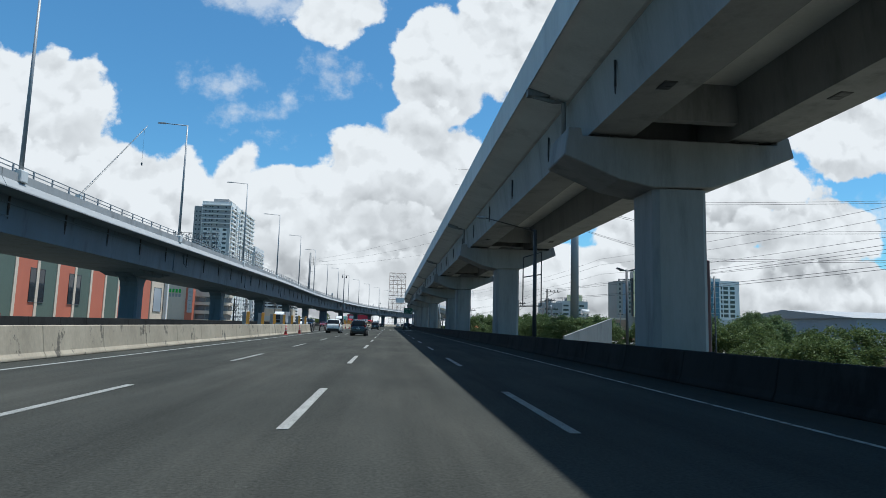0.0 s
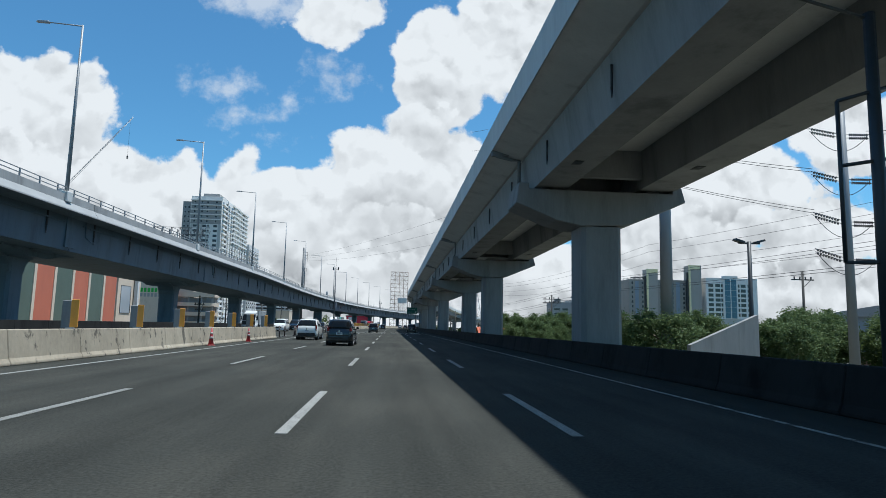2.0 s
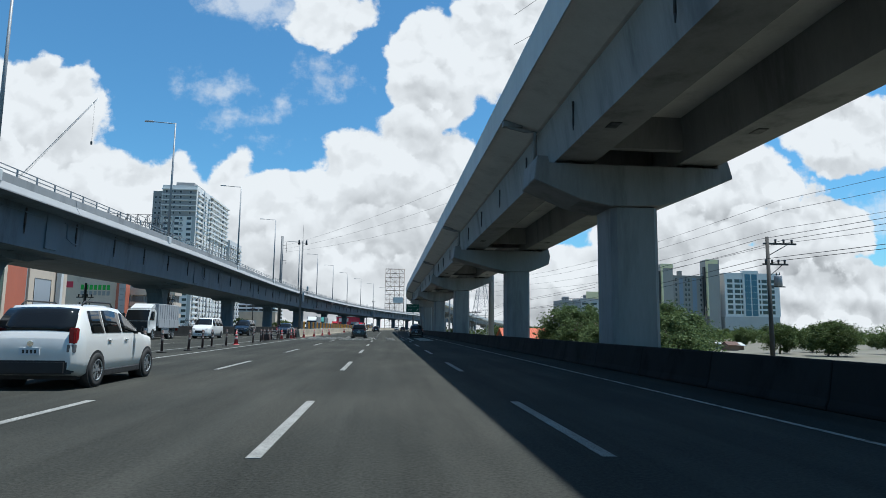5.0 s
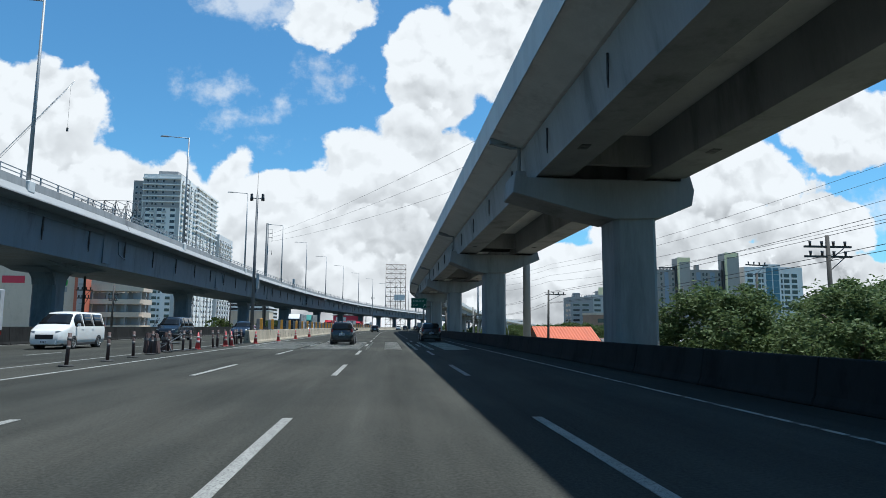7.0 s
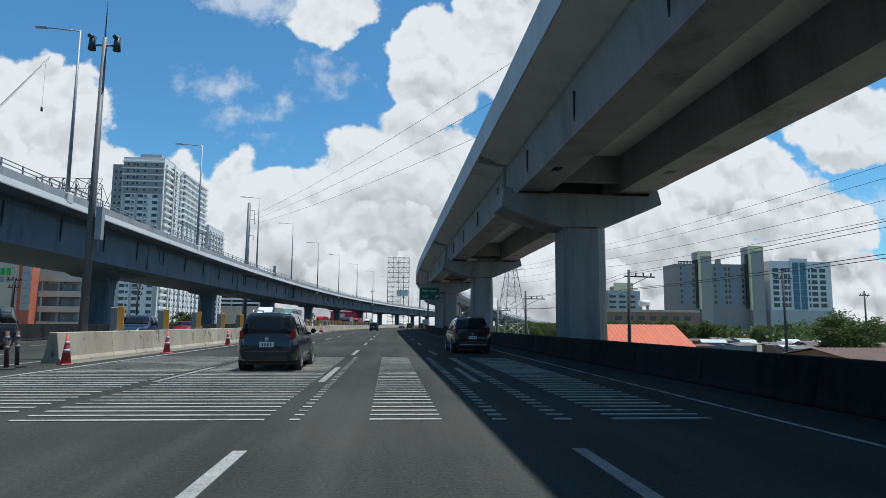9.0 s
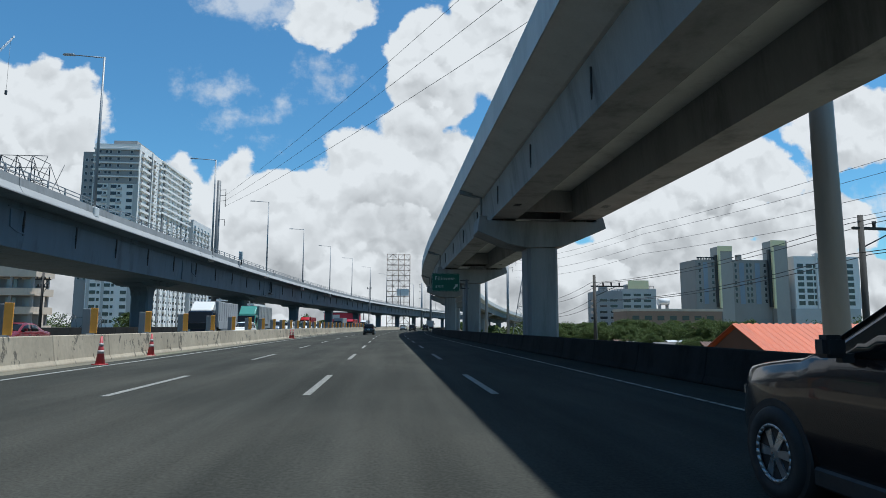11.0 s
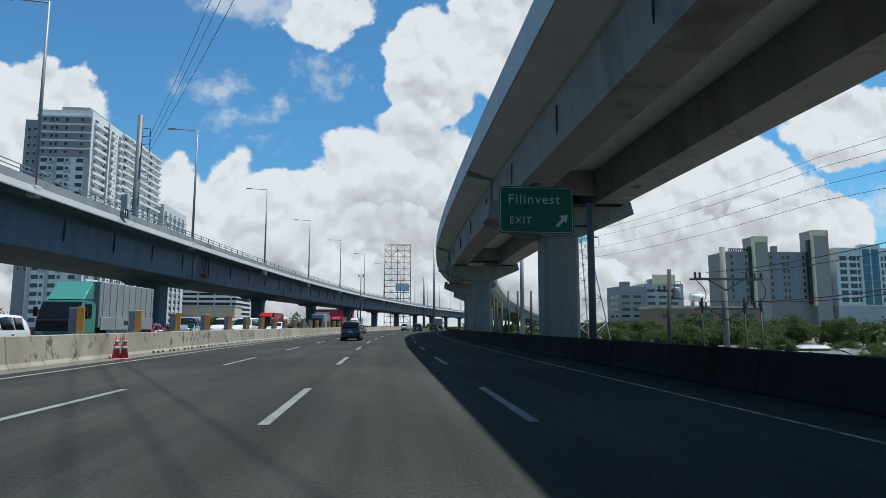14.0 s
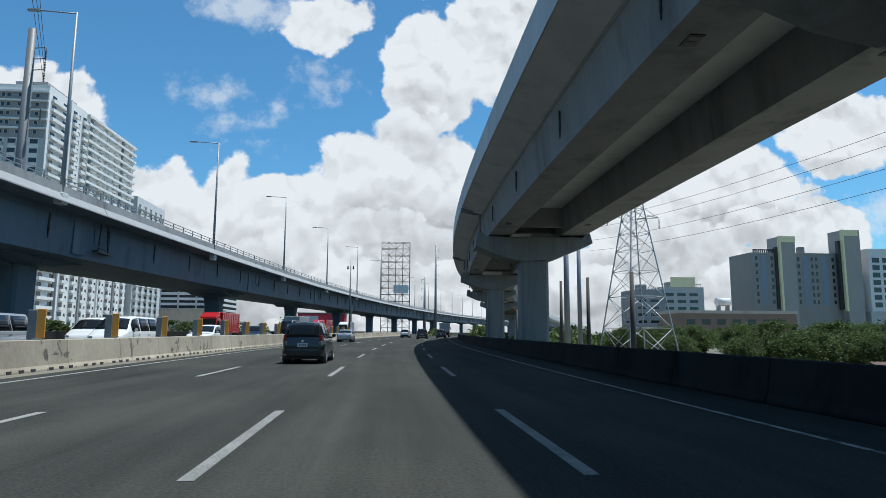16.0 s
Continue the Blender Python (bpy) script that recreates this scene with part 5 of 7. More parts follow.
def striped_hall(x, y):
    """A hall with tall terracotta and green panels between pale strips, facing +x."""
    t = thing("striped_building", "building clad in tall terracotta and dark green panels with pale trim", "building", x, y, -0.2)
    bm = bmesh.new()
    box(bm, -26, 0, -70, 26, 0, 17)
    part("wall", bm, WALL_GREY, t)
    edges = [-70 + 8.0 * k for k in range(10)]
    for k, y0 in enumerate(edges):
        bm = bmesh.new()
        box(bm, 0.004, 0.35, y0 + 0.5, y0 + 7.5, 0.5, 17.5)
        part("panel", bm, TERRACOTTA if k % 2 else FOREST, t)
        bm = bmesh.new()
        box(bm, 0.004, 0.5, y0 - 0.5, y0 + 0.5, 0.3, 17.8)
        part("trim_strip", bm, BEIGE, t, "pale trim strip")
    bm = bmesh.new()
    box(bm, 0.004, 0.4, 10.5, 26, 0, 17.5)
    part("panel", bm, BEIGE, t, "beige end panel")
    for w_y in (15.8,):
        place_window(t, window_mesh(6.5, 7.5, PALE_PANE, DARK_STEEL), 0.405, w_y, 7.2, 90)
    for w_y in (-54.0, -38.0):
        place_window(t, window_mesh(5.5, 7.0, PANE, DARK_STEEL), 0.36, w_y, 7.6, 90)
    bm = bmesh.new()
    box(bm, 0.6, 1.6, 21.0, 22.0, 0, 17.0)
    part("downpipe_pier", bm, WALL_WHITE, t)
    return t


striped_hall(-75.5, 198.0)


def slatted_block(x, y):
    t = thing("parking_building", "white parking block with long dark open decks", "parking building", x, y, -0.2)
    # Solid core in near-black: the open decks' shade is put into its colour.
    bm = bmesh.new()
    box(bm, 0.8, 33.2, 0.8, 40, 0, 23.0)
    part("core", bm, HOLLOW_SHADE, t, "near-black core, toned as the decks' inner shade")
    for k in range(9):
        bm = bmesh.new()
        z = 0.6 + 2.75 * k
        box(bm, 0, 34, 0, 40.3, z, z + 1.3)
        part("parapet_band", bm, WALL_WHITE, t)
    for k in range(4):
        bm = bmesh.new()
        box(bm, 3.0 + 9.2 * k, 3.9 + 9.2 * k, -0.15, -0.004, 0, 23.8)
        part("pillar", bm, WALL_PALE, t)
    return t


slatted_block(-120.0, 566.0)


def low_hall(x, y):
    t = thing("hall", "low beige windowless hall before the parking block", "hall", x, y, -0.2)
    bm = bmesh.new()
    box(bm, 0, 36, 0, 16, 0, 11.6)
    part("wall", bm, BEIGE, t)
    bm = bmesh.new()
    box(bm, -0.3, 36.3, -0.3, 16.3, 11.6, 12.1)
    part("cornice", bm, WALL_PALE, t)
    for k in range(5):
        bm = bmesh.new()
        box(bm, 1.0 + 8.2 * k, 1.6 + 8.2 * k, -0.2, -0.004, 0, 11.4)
        part("pilaster", bm, BEIGE, t)
    bm = bmesh.new()
    box(bm, 12, 22, -0.15, -0.004, 2.2, 5.6)
    part("print_panel", bm, WALL_PALE, t, "pale printed panel")
    return t


low_hall(-118.0, 546.0)

bm = bmesh.new()
t = thing("warehouse", "magenta clad warehouse with a white sign panel", "warehouse", -21.5, 446.0, -0.2)
box(bm, -8, 8, 0, 12, 0, 7.4)
part("wall", soften(bm, 0.15, 1), PINK, t)
bm = bmesh.new()
box(bm, -6.5, -1.0, -0.12, -0.004, 4.6, 6.6)
part("sign_panel", bm, WALL_WHITE, t, "white sign panel")
bm = bmesh.new()
box(bm, -8.4, 8.4, -0.5, 12.4, 7.4, 7.7)
part("roof", bm, ROOF_PALE, t)


def hotel(x, y):
    t = thing("office_complex", "grey and white office blocks with tall yellow-edged fins", "office building", x, y, fall(x, y) - 0.1)
    g = 3.5
    bm = bmesh.new()
    box(bm, 0.0, 16.2, 0, 22, 0, 45.6 + g)
    box(bm, 24.5, 53.6, 2, 24, 0, 46.0 + g)
    part("wall", bm, HOTEL_GREY, t, "grey block")
    bm = bmesh.new()
    box(bm, 16.2, 24.5, -2.5, 10, 0, 54.6 + g)
    part("fin", bm, HOTEL_PALE, t)
    bm = bmesh.new()
    box(bm, 53.6, 63.2, -2.5, 10, 0, 58.9 + g)
    part("fin", bm, HOTEL_PALE, t)
    for lo, top in ((16.2, 54.6 + g), (53.6, 58.9 + g)):
        bm = bmesh.new()
        box(bm, lo - 1.2, lo - 0.004, -2.9, -1.2, 17, top + 0.1)
        part("fin_edge", bm, YELLOW, t, "yellow fin edge")
        bm = bmesh.new()
        box(bm, lo, lo + 8.3, -2.9, -2.504, top - 3.4, top)
        part("fin_crown", bm, YELLOW, t, "yellow fin crown")
        # Dark box beside the fin: the slot's shadow is put into its colour.
        bm = bmesh.new()
        box(bm, lo - 2.6, lo - 1.204, -1.0, 1.2, 18, top - 6)
        part("shadow_slot", bm, DARK_STEEL, t)
    bm = bmesh.new()
    box(bm, 67.0, 113.0, -3, 20, 17, 48.4 + g)
    part("wall", bm, TOWER_WHITE, t, "white block")
    bm = bmesh.new()
    box(bm, 66.0, 112.0, -3.3, 20.3, 0, 17)
    part("podium", bm, WALL_PALE, t)
    bm = bmesh.new()
    box(bm, 82.0, 95.0, -3.8, 0, 17, 50.4 + g)
    part("bay", bm, TOWER_WHITE, t)
    floors = [20.5 + g + 4.15 * k for k in range(6)]
    facade(t, window_mesh(4.4, 2.7, PANE, FRAME, 0), "window", (71.2, 77.4, 99.6 + 0.6, 105.8 + 0.6), [z - 3.4 for z in floors] + [floors[-1] + 0.75], -3.01)
    facade(t, window_mesh(1.5, 2.7, PANE, FRAME, 0), "window", (81.0, 96.2), [z - 3.4 for z in floors] + [floors[-1] + 0.75], -3.01)
    for x0, x1 in ((83.4, 88.0), (89.0, 93.6)):
        for k in range(7):
            bm = bmesh.new()
            box(bm, x0, x1, -3.98, -3.804, 17.6 + 4.8 * k, 22.2 + 4.8 * k)
            part("curtain_pane", bm, BLUE_PANE, t, "blue curtain glass")
    for x0, x1, yy in ((5.5, 8.5, -0.12), (31.5, 34.8, 1.88), (42.5, 46.0, 1.88)):
        bm = bmesh.new()
        box(bm, x0, x1, yy, yy + 0.116, 20, 44 + g)
        part("facade_strip", bm, BLUE_WALL, t, "darker panel strip")
    slim = window_mesh(1.6, 2.3, PANE, WALL_PALE, 0)
    facade(t, slim, "window", (3.0, 12.0, 14.6), [22 + 4.0 * k for k in range(7)], -0.01)
    facade(t, slim, "window", (29.0, 37.0, 39.6, 49.5), [22 + 4.0 * k for k in range(7)], 1.99)
    bm = bmesh.new()
    for k in range(14):
        box(bm, 2 + k * 1.1, 2.5 + k * 1.1, 1, 1.4, 45.6 + g, 47.4 + g)
    box(bm, 2, 17, 1, 1.4, 47.0 + g, 47.6 + g)
    part("roof_frame", bm, DARK_STEEL, t)
    bm = bmesh.new()
    box(bm, 33, 36, 6, 9, 46 + g, 50 + g)
    part("roof_house", bm, HOTEL_GREY, t)
    return t


hotel(201.5, 552.0)


def office(x, y, w, d, h, mat, label):
    t = thing("office_building", label, "office building", x, y, fall(x, y) - 0.1)
    bm = bmesh.new()
    box(bm, 0, w, 0, d, 0, h)
    part("wall", bm, mat, t)
    bm = bmesh.new()
    box(bm, w * 0.2, w * 0.45, 2, 8, h, h + 3)
    part("roof_house", bm, WALL_GREY, t)
    floors = [3.0 + 3.8 * k for k in range(int((h - 2) / 3.8))]
    facade(t, window_mesh(5.0, 1.7, PANE, FRAME, 0), "window", [4 + 7.0 * k for k in range(int((w - 3) / 7))], floors, -0.01)
    side = window_mesh(5.0, 1.7, PANE, FRAME, 0)
    for z in floors:
        for k in range(int((d - 3) / 7)):
            place_window(t, side, -0.01, 4 + 7.0 * k, z, -90)
    bm = bmesh.new()
    for k in range(9):
        tube(bm, (1 + k * (w - 2) / 8, 1, h), (1 + k * (w - 2) / 8, 1, h + 1.6), 0.12, n=4)
    tube(bm, (1, 1, h + 1.6), (w - 1, 1, h + 1.6), 0.12, n=4)
    part("roof_rail", bm, DARK_STEEL, t)
    return t


office(136.0, 556.0, 17, 20, 28.0, WALL_GREY, "grey mid-rise office block with ribbon windows")
pale_office = office(153.5, 560.0, 24, 20, 30.0, WALL_PALE, "pale mid-rise office block with a yellow roof screen")
bm = bmesh.new()
box(bm, 5.0, 19.0, -0.4, 0.2, 30.0, 35.5)
part("roof_screen", bm, YELLOW, pale_office, "yellow roof screen")
bm = bmesh.new()
t = thing("market_hall", "long low brown market hall with a pale parapet", "market hall", 134.0, 500.0, fall(134, 500) - 0.1)
box(bm, 0, 56, 0, 22, 0, 13.6)
part("wall", bm, BROWN, t)
bm = bmesh.new()
box(bm, -0.4, 56.4, -0.4, 22.4, 13.6, 15.0)
part("parapet", bm, BEIGE, t)
for k in range(7):
    bm = bmesh.new()
    box(bm, 3 + 7.3 * k, 7 + 7.3 * k, -0.1, -0.004, 8.5, 11.0)
    part("window", bm, PANE, t)
t = thing("water_tank", "white cylindrical rooftop water tank on legs", "water tank", 158.0, 506.0, 11.4)
bm = bmesh.new()
tube(bm, (-3.2, 0, 4.2), (3.2, 0, 4.2), 1.9, n=20)
part("tank", bm, WALL_WHITE, t)
for dx in (-2.2, 2.2):
    bm = bmesh.new()
    box(bm, dx - 0.3, dx + 0.3, -1.5, 1.5, 0, 2.7)
    part("saddle", bm, WALL_GREY, t)


def gable_shed(x, y, w, d, eaves, ridge, roof, wall, rz, label, category="shed"):
    """A shed with its ridge along x and ribs in the roofing."""
    z = fall(x, y) - 0.05
    t = thing("shed", label, category, x, y, z, rz)
    bm = bmesh.new()
    prism(bm, [(0.3, 0), (d - 0.3, 0), (d - 0.3, eaves), (d / 2, ridge - 0.12), (0.3, eaves)], 0.3, w - 0.3, "x")
    part("wall", bm, wall, t)
    for s in (0, 1):
        bm = bmesh.new()
        y0, y1 = (-0.4, d / 2) if s == 0 else (d + 0.4, d / 2)
        ribs = max(4, min(60, int(w / 0.45)))
        prev = None
        for k in range(2 * ribs + 1):
            u = w * k / (2 * ribs)
            lift = 0.07 * (k % 2)
            a = bm.verts.new((u, y0, eaves - 0.1 + lift))
            b = bm.verts.new((u, y1, ridge + lift))
            if prev:
                bm.faces.new((prev[0], a, b, prev[1]))
            prev = (a, b)
        r = bmesh.ops.extrude_face_region(bm, geom=list(bm.faces))
        bmesh.ops.translate(bm, verts=[v for v in r["geom"] if isinstance(v, bmesh.types.BMVert)], vec=(0, 0, 0.06))
        part("roof_sheet", bm, roof, t)
    return t


# Orange-roofed shed's walls in dark rust sheet: the gable's shade put into their colour.
gable_shed(21.8, 188.2, 9.3, 9.0, 2.8, 4.95, ROOF_ORANGE, ROOF_RUST, 0, "low shed with a bright orange corrugated roof", "shed")
gable_shed(42.0, 180.0, 16.0, 11.0, 1.9, 2.8, ROOF_RUST, BROWN, 4, "wide low shed with a rusty brown roof", "shed")
rng = random.Random(11)
for k in range(46):
    gx, gy = 45 + rng.uniform(0, 50), 226 + rng.uniform(0, 58)
    gable_shed(gx, gy, rng.uniform(2.6, 5.5), rng.uniform(2.2, 4.4), rng.uniform(1.2, 1.8), rng.uniform(1.7, 2.3), (ROOF_BRIGHT, ROOF_DARK, ROOF_RUST, ROOF_DARK, ROOF_PALE)[k % 5],
               BROWN if k % 3 else BLUE_WALL, rng.uniform(-25, 25), "makeshift shed roofed with faded metal sheets", "shed")
for gx, gy in ((34, 92), (44, 78), (55, 96), (62, 74), (40, 112), (56, 120), (74, 108)):
    gable_shed(gx, gy, 7, 5, 2.0, 2.8, ROOF_DARK if gx % 4 else ROOF_PALE, BROWN, gx % 7 * 4, "low yard shed with a metal roof", "shed")

t = thing("warehouse", "blue-grey metal warehouse with pale louvres", "warehouse", 84.0, 112.0, fall(84, 112) - 0.1)
bm = bmesh.new()
box(bm, 0, 95, 0, 40, 0, 8.3)
part("wall", bm, BLUE_WALL, t)
for k in range(26):
    bm = bmesh.new()
    box(bm, 4 + 3.4 * k, 5.6 + 3.4 * k, -0.2, -0.004, 2.2, 5.8)
    part("louvre", bm, WALL_WHITE, t)
bm = bmesh.new()
prism(bm, [(-1, 8.3), (41, 8.3), (20, 10.2)], -1, 96, "x")
part("roof", bm, WALL_GREY, t)

# Pier grey on this wall: a cloud's shade is put into its colour.
t = thing("wedge_wall", "plastered wall with a sloping top, greyed for cloud shade", "wall", 0, 0, 0)
bm = bmesh.new()
p, q = Vector((16.7, 64.9)), Vector((22.4, 67.5))
n2 = Vector((-(q - p).y, (q - p).x)).normalized() * 0.25
lo, hi = [], []
for o in (p, q, q + n2, p + n2):
    lo.append(bm.verts.new((o.x, o.y, fall(o.x, o.y) - 0.1)))
    hi.append(bm.verts.new((o.x, o.y, 0.6 if o in (p, p + n2) else 2.5)))
for k in range(4):
    bm.faces.new((lo[k], lo[(k + 1) % 4], hi[(k + 1) % 4], hi[k]))
bm.faces.new(hi)
bm.faces.new(lo[::-1])
part("wall_slab", bm, PIER, t)


def tall_sign(x, y):
    t = thing("vertical_sign", "tall dark red vertical sign with worn white letter bars", "sign", x, y, fall(x, y) - 0.1)
    red = material("weathered dark red sign face", (0.06, 0.022, 0.022), 0.6, vary=0.2, scale=0.6)
    bm = bmesh.new()
    box(bm, -0.6, 0.6, -0.18, 0.18, 2.0, 9.4)
    part("panel", soften(bm, 0.05, 1), red, t)
    for k in range(7):
        bm = bmesh.new()
        box(bm, -0.3, 0.3, -0.2, -0.184, 8.3 - 0.95 * k, 8.9 - 0.95 * k)
        part("letter_bar", bm, DULL_BAND, t)
    for dx in (0.7, 1.0):
        bm = bmesh.new()
        tube(bm, (dx, 0.1, 0), (dx, 0.1, 8.4), 0.05, n=6)
        part("support_post", bm, DARK_STEEL, t)
    bm = bmesh.new()
    for k in range(8):
        tube(bm, (0.7, 0.1, 0.95 * k + 0.5), (1.0, 0.1, 0.95 * k + 1.1), 0.022, n=4)
    part("support_lacing", bm, DARK_STEEL, t)
    for dx in (-0.4, 0.4):
        bm = bmesh.new()
        tube(bm, (dx, 0, 0), (dx, 0, 2.1), 0.08, n=8)
        part("leg", bm, DARK_STEEL, t)
    return t


tall_sign(18.8, 41.8)


def crane(x, y, base, tip):
    t = thing("tower_crane", "distant tower crane with a raised lattice jib", "crane", x, y, -0.2)
    bm = bmesh.new()
    for sx in (-1, 1):
        for sy in (-1, 1):
            tube(bm, (sx, sy, 0), (sx, sy, base.z), 0.16, n=4)
    for k in range(int(base.z / 2.5)):
        tube(bm, (-1, -1, 2.5 * k), (1, -1, 2.5 * k + 2.5), 0.1, n=4)
        tube(bm, (1, 1, 2.5 * k), (-1, 1, 2.5 * k + 2.5), 0.1, n=4)
    part("mast", bm, STEEL, t)
    bm = bmesh.new()
    start = Vector((0, 0, base.z))
    d = tip - start
    for off in ((0, 0, 1.1), (0, -0.8, -0.4), (0, 0.8, -0.4)):
        tube(bm, start + Vector(off), tip + Vector(off) * 0.3, 0.1, n=4)
    for k in range(28):
        a, b = start + d * (k / 28), start + d * ((k + 1) / 28)
        tube(bm, a + Vector((0, 0, 1.0)), b + Vector((0, -0.6, -0.3)), 0.05, n=4)
        tube(bm, a + Vector((0, -0.6, -0.3)), b + Vector((0, 0, 1.0)), 0.05, n=4)
    part("jib", bm, STEEL, t)
    bm = bmesh.new()
    drop = start + d * 0.96
    tube(bm, drop, drop - Vector((0, 0, 24)), 0.06, n=4)
    box(bm, drop.x - 0.4, drop.x + 0.4, drop.y - 0.4, drop.y + 0.4, drop.z - 26, drop.z - 24)
    part("hoist_rope", bm, DARK_STEEL, t)
    bm = bmesh.new()
    box(bm, -1.6, 1.6, -2, 2, base.z - 3, base.z + 1)
    part("cab", bm, WALL_WHITE, t)
    return t


crane(-213.0, 442.0, Vector((0, 0, 82)), Vector((39, 4, 134)))

t = thing("rooftop_frame", "open steel frame and antennas on a building roof behind the viaduct", "roof structure", -90.0, 303.0, -0.2)
bm = bmesh.new()
box(bm, -50, 5, 4, 15, 0, 24)
part("building_block", bm, BEIGE, t)
for k in range(6):
    bm = bmesh.new()
    u = -14 + 3.6 * k
    for v in (6, 14):
        tube(bm, (u, v, 24), (u, v, 42.8 - k * 0.3), 0.13, n=4)
        tube(bm, (u, v, 24), (u + 3.6, v, 33), 0.08, n=4)
        tube(bm, (u + 3.6, v, 33), (u, v, 42.0), 0.08, n=4)
        tube(bm, (u, v, 33), (u + 3.6, v, 42.0), 0.08, n=4)
    for z in (28, 33, 36, 39, 42):
        tube(bm, (u, 6, z), (u + 3.6, 6, z), 0.09, n=4)
        tube(bm, (u, 6, z), (u, 14, z), 0.1, n=4)
    part("frame_bay", bm, DARK_STEEL, t)
for k in range(9):
    bm = bmesh.new()
    u = -46 + 3.3 * k
    tube(bm, (u, 5, 24), (u, 5, 33 + (k * 5) % 4), 0.12, n=4)
    part("antenna", bm, DARK_STEEL, t)


def steel_tangle(x, y):
    """Bent roof trusses left on the ground behind the far barrier."""
    t = thing("scrap_trusses", "heap of dark bent steel trusses behind the far barrier", "scrap metal", x, y, -0.16)
    r = random.Random(31)
    for k in range(5):
        bm = bmesh.new()
        a = Vector((-4 + 1.9 * k, r.uniform(-1, 1), 0.05))
        b = a + Vector((r.uniform(1.5, 4.0), r.uniform(-0.8, 0.8), r.uniform(2.0, 4.2)))
        lift = Vector((-0.45, 0, 0.25))
        tube(bm, a, b, 0.06, n=5)
        tube(bm, a + lift, b + lift, 0.06, n=5)
        for j in range(7):
            p, q = a.lerp(b, j / 7), a.lerp(b, (j + 1) / 7)
            tube(bm, p, q + lift, 0.035, n=4)
        tube(bm, b, Vector((b.x + 0.6, b.y, 0.0)), 0.05, n=5)
        part("truss", bm, DARK_STEEL, t)
    bm = bmesh.new()
    tube(bm, (-5, 0, 2.9), (5.5, 0.3, 3.3), 0.06, n=5)
    part("loose_bar", bm, DARK_STEEL, t)
    return t


steel_tangle(-66.0, 295.0)


# ---------------------------------------------------------------- trees and bushes
BARK = material("grey-brown bark", (0.13, 0.105, 0.08), 0.95, vary=0.25, stretch=(3, 3, 0.6), bump=0.4)


def leaf_material(name, dark, light):
    m = bpy.data.materials.new(name)
    m.use_nodes = True
    tree = m.node_tree
    n = Nodes(tree)
    s = tree.nodes["Principled BSDF"]
    own = n.add("ShaderNodeNewGeometry").outputs["Random Per Island"]
    place = n.add("ShaderNodeTexCoord").outputs["Object"]
    patch = n.noise(place, 0.6, 3.0).outputs["Fac"]
    fac = n.calc("ADD", n.calc("MULTIPLY", own, 0.6), n.calc("MULTIPLY", patch, 0.5), clamp=True)
    tree.links.new(n.mix(fac, dark, light), s.inputs["Base Color"])
    s.inputs["Roughness"].default_value = 0.62
    s.inputs["Specular IOR Level"].default_value = 0.15
    clear = n.add("ShaderNodeBsdfTranslucent", (*light, 1.0))
    both = n.add("ShaderNodeMixShader", 0.3, s.outputs[0], clear.outputs[0])
    tree.links.new(both.outputs[0], tree.nodes["Material Output"].inputs[0])
    return m


LEAF = leaf_material("green leaves", (0.036, 0.066, 0.024), (0.12, 0.165, 0.066))
LEAF_DULL = leaf_material("dusty green leaves", (0.032, 0.052, 0.017), (0.092, 0.125, 0.04))


def crown_mesh(name, seed, radius, height, low, clumps, leaves, size, mat):
    """A crown of leaf clumps scattered through a lopsided shell, with gaps."""
    g = np.random.default_rng(seed)
    way = g.normal(size=(clumps, 3))
    way /= np.linalg.norm(way, axis=1)[:, None]
    reach = g.uniform(0.45, 1.08, clumps) ** 0.6
    lob = 1 + 0.28 * np.sin(3 * np.arctan2(way[:, 1], way[:, 0]) + seed) * (1 - np.abs(way[:, 2]))
    mid = way * (reach * lob)[:, None] * np.array([radius, radius, height / 2]) + np.array([0, 0, low + height / 2])
    ball = g.uniform(0.45, 0.95, clumps) * radius * 0.25
    where = np.repeat(mid, leaves, axis=0) + g.normal(size=(clumps * leaves, 3)) * np.repeat(ball, leaves)[:, None] * np.array([0.62, 0.62, 0.45])
    count = len(where)
    a = g.normal(size=(count, 3))
    a[:, 2] *= 0.45
    a /= np.linalg.norm(a, axis=1)[:, None]
    b = np.cross(a, g.normal(size=(count, 3)))
    b /= np.linalg.norm(b, axis=1)[:, None]
    s = g.uniform(0.6, 1.3, count)[:, None] * size
    verts = np.stack([where - a * s, where - b * s * 0.42 + a * s * 0.1, where + a * s, where + b * s * 0.42 + a * s * 0.1], axis=1).reshape(-1, 3)
    me = bpy.data.meshes.new(name)
    me.from_pydata(verts.tolist(), [], np.arange(count * 4).reshape(-1, 4).tolist())
    me.materials.append(mat)
    return me


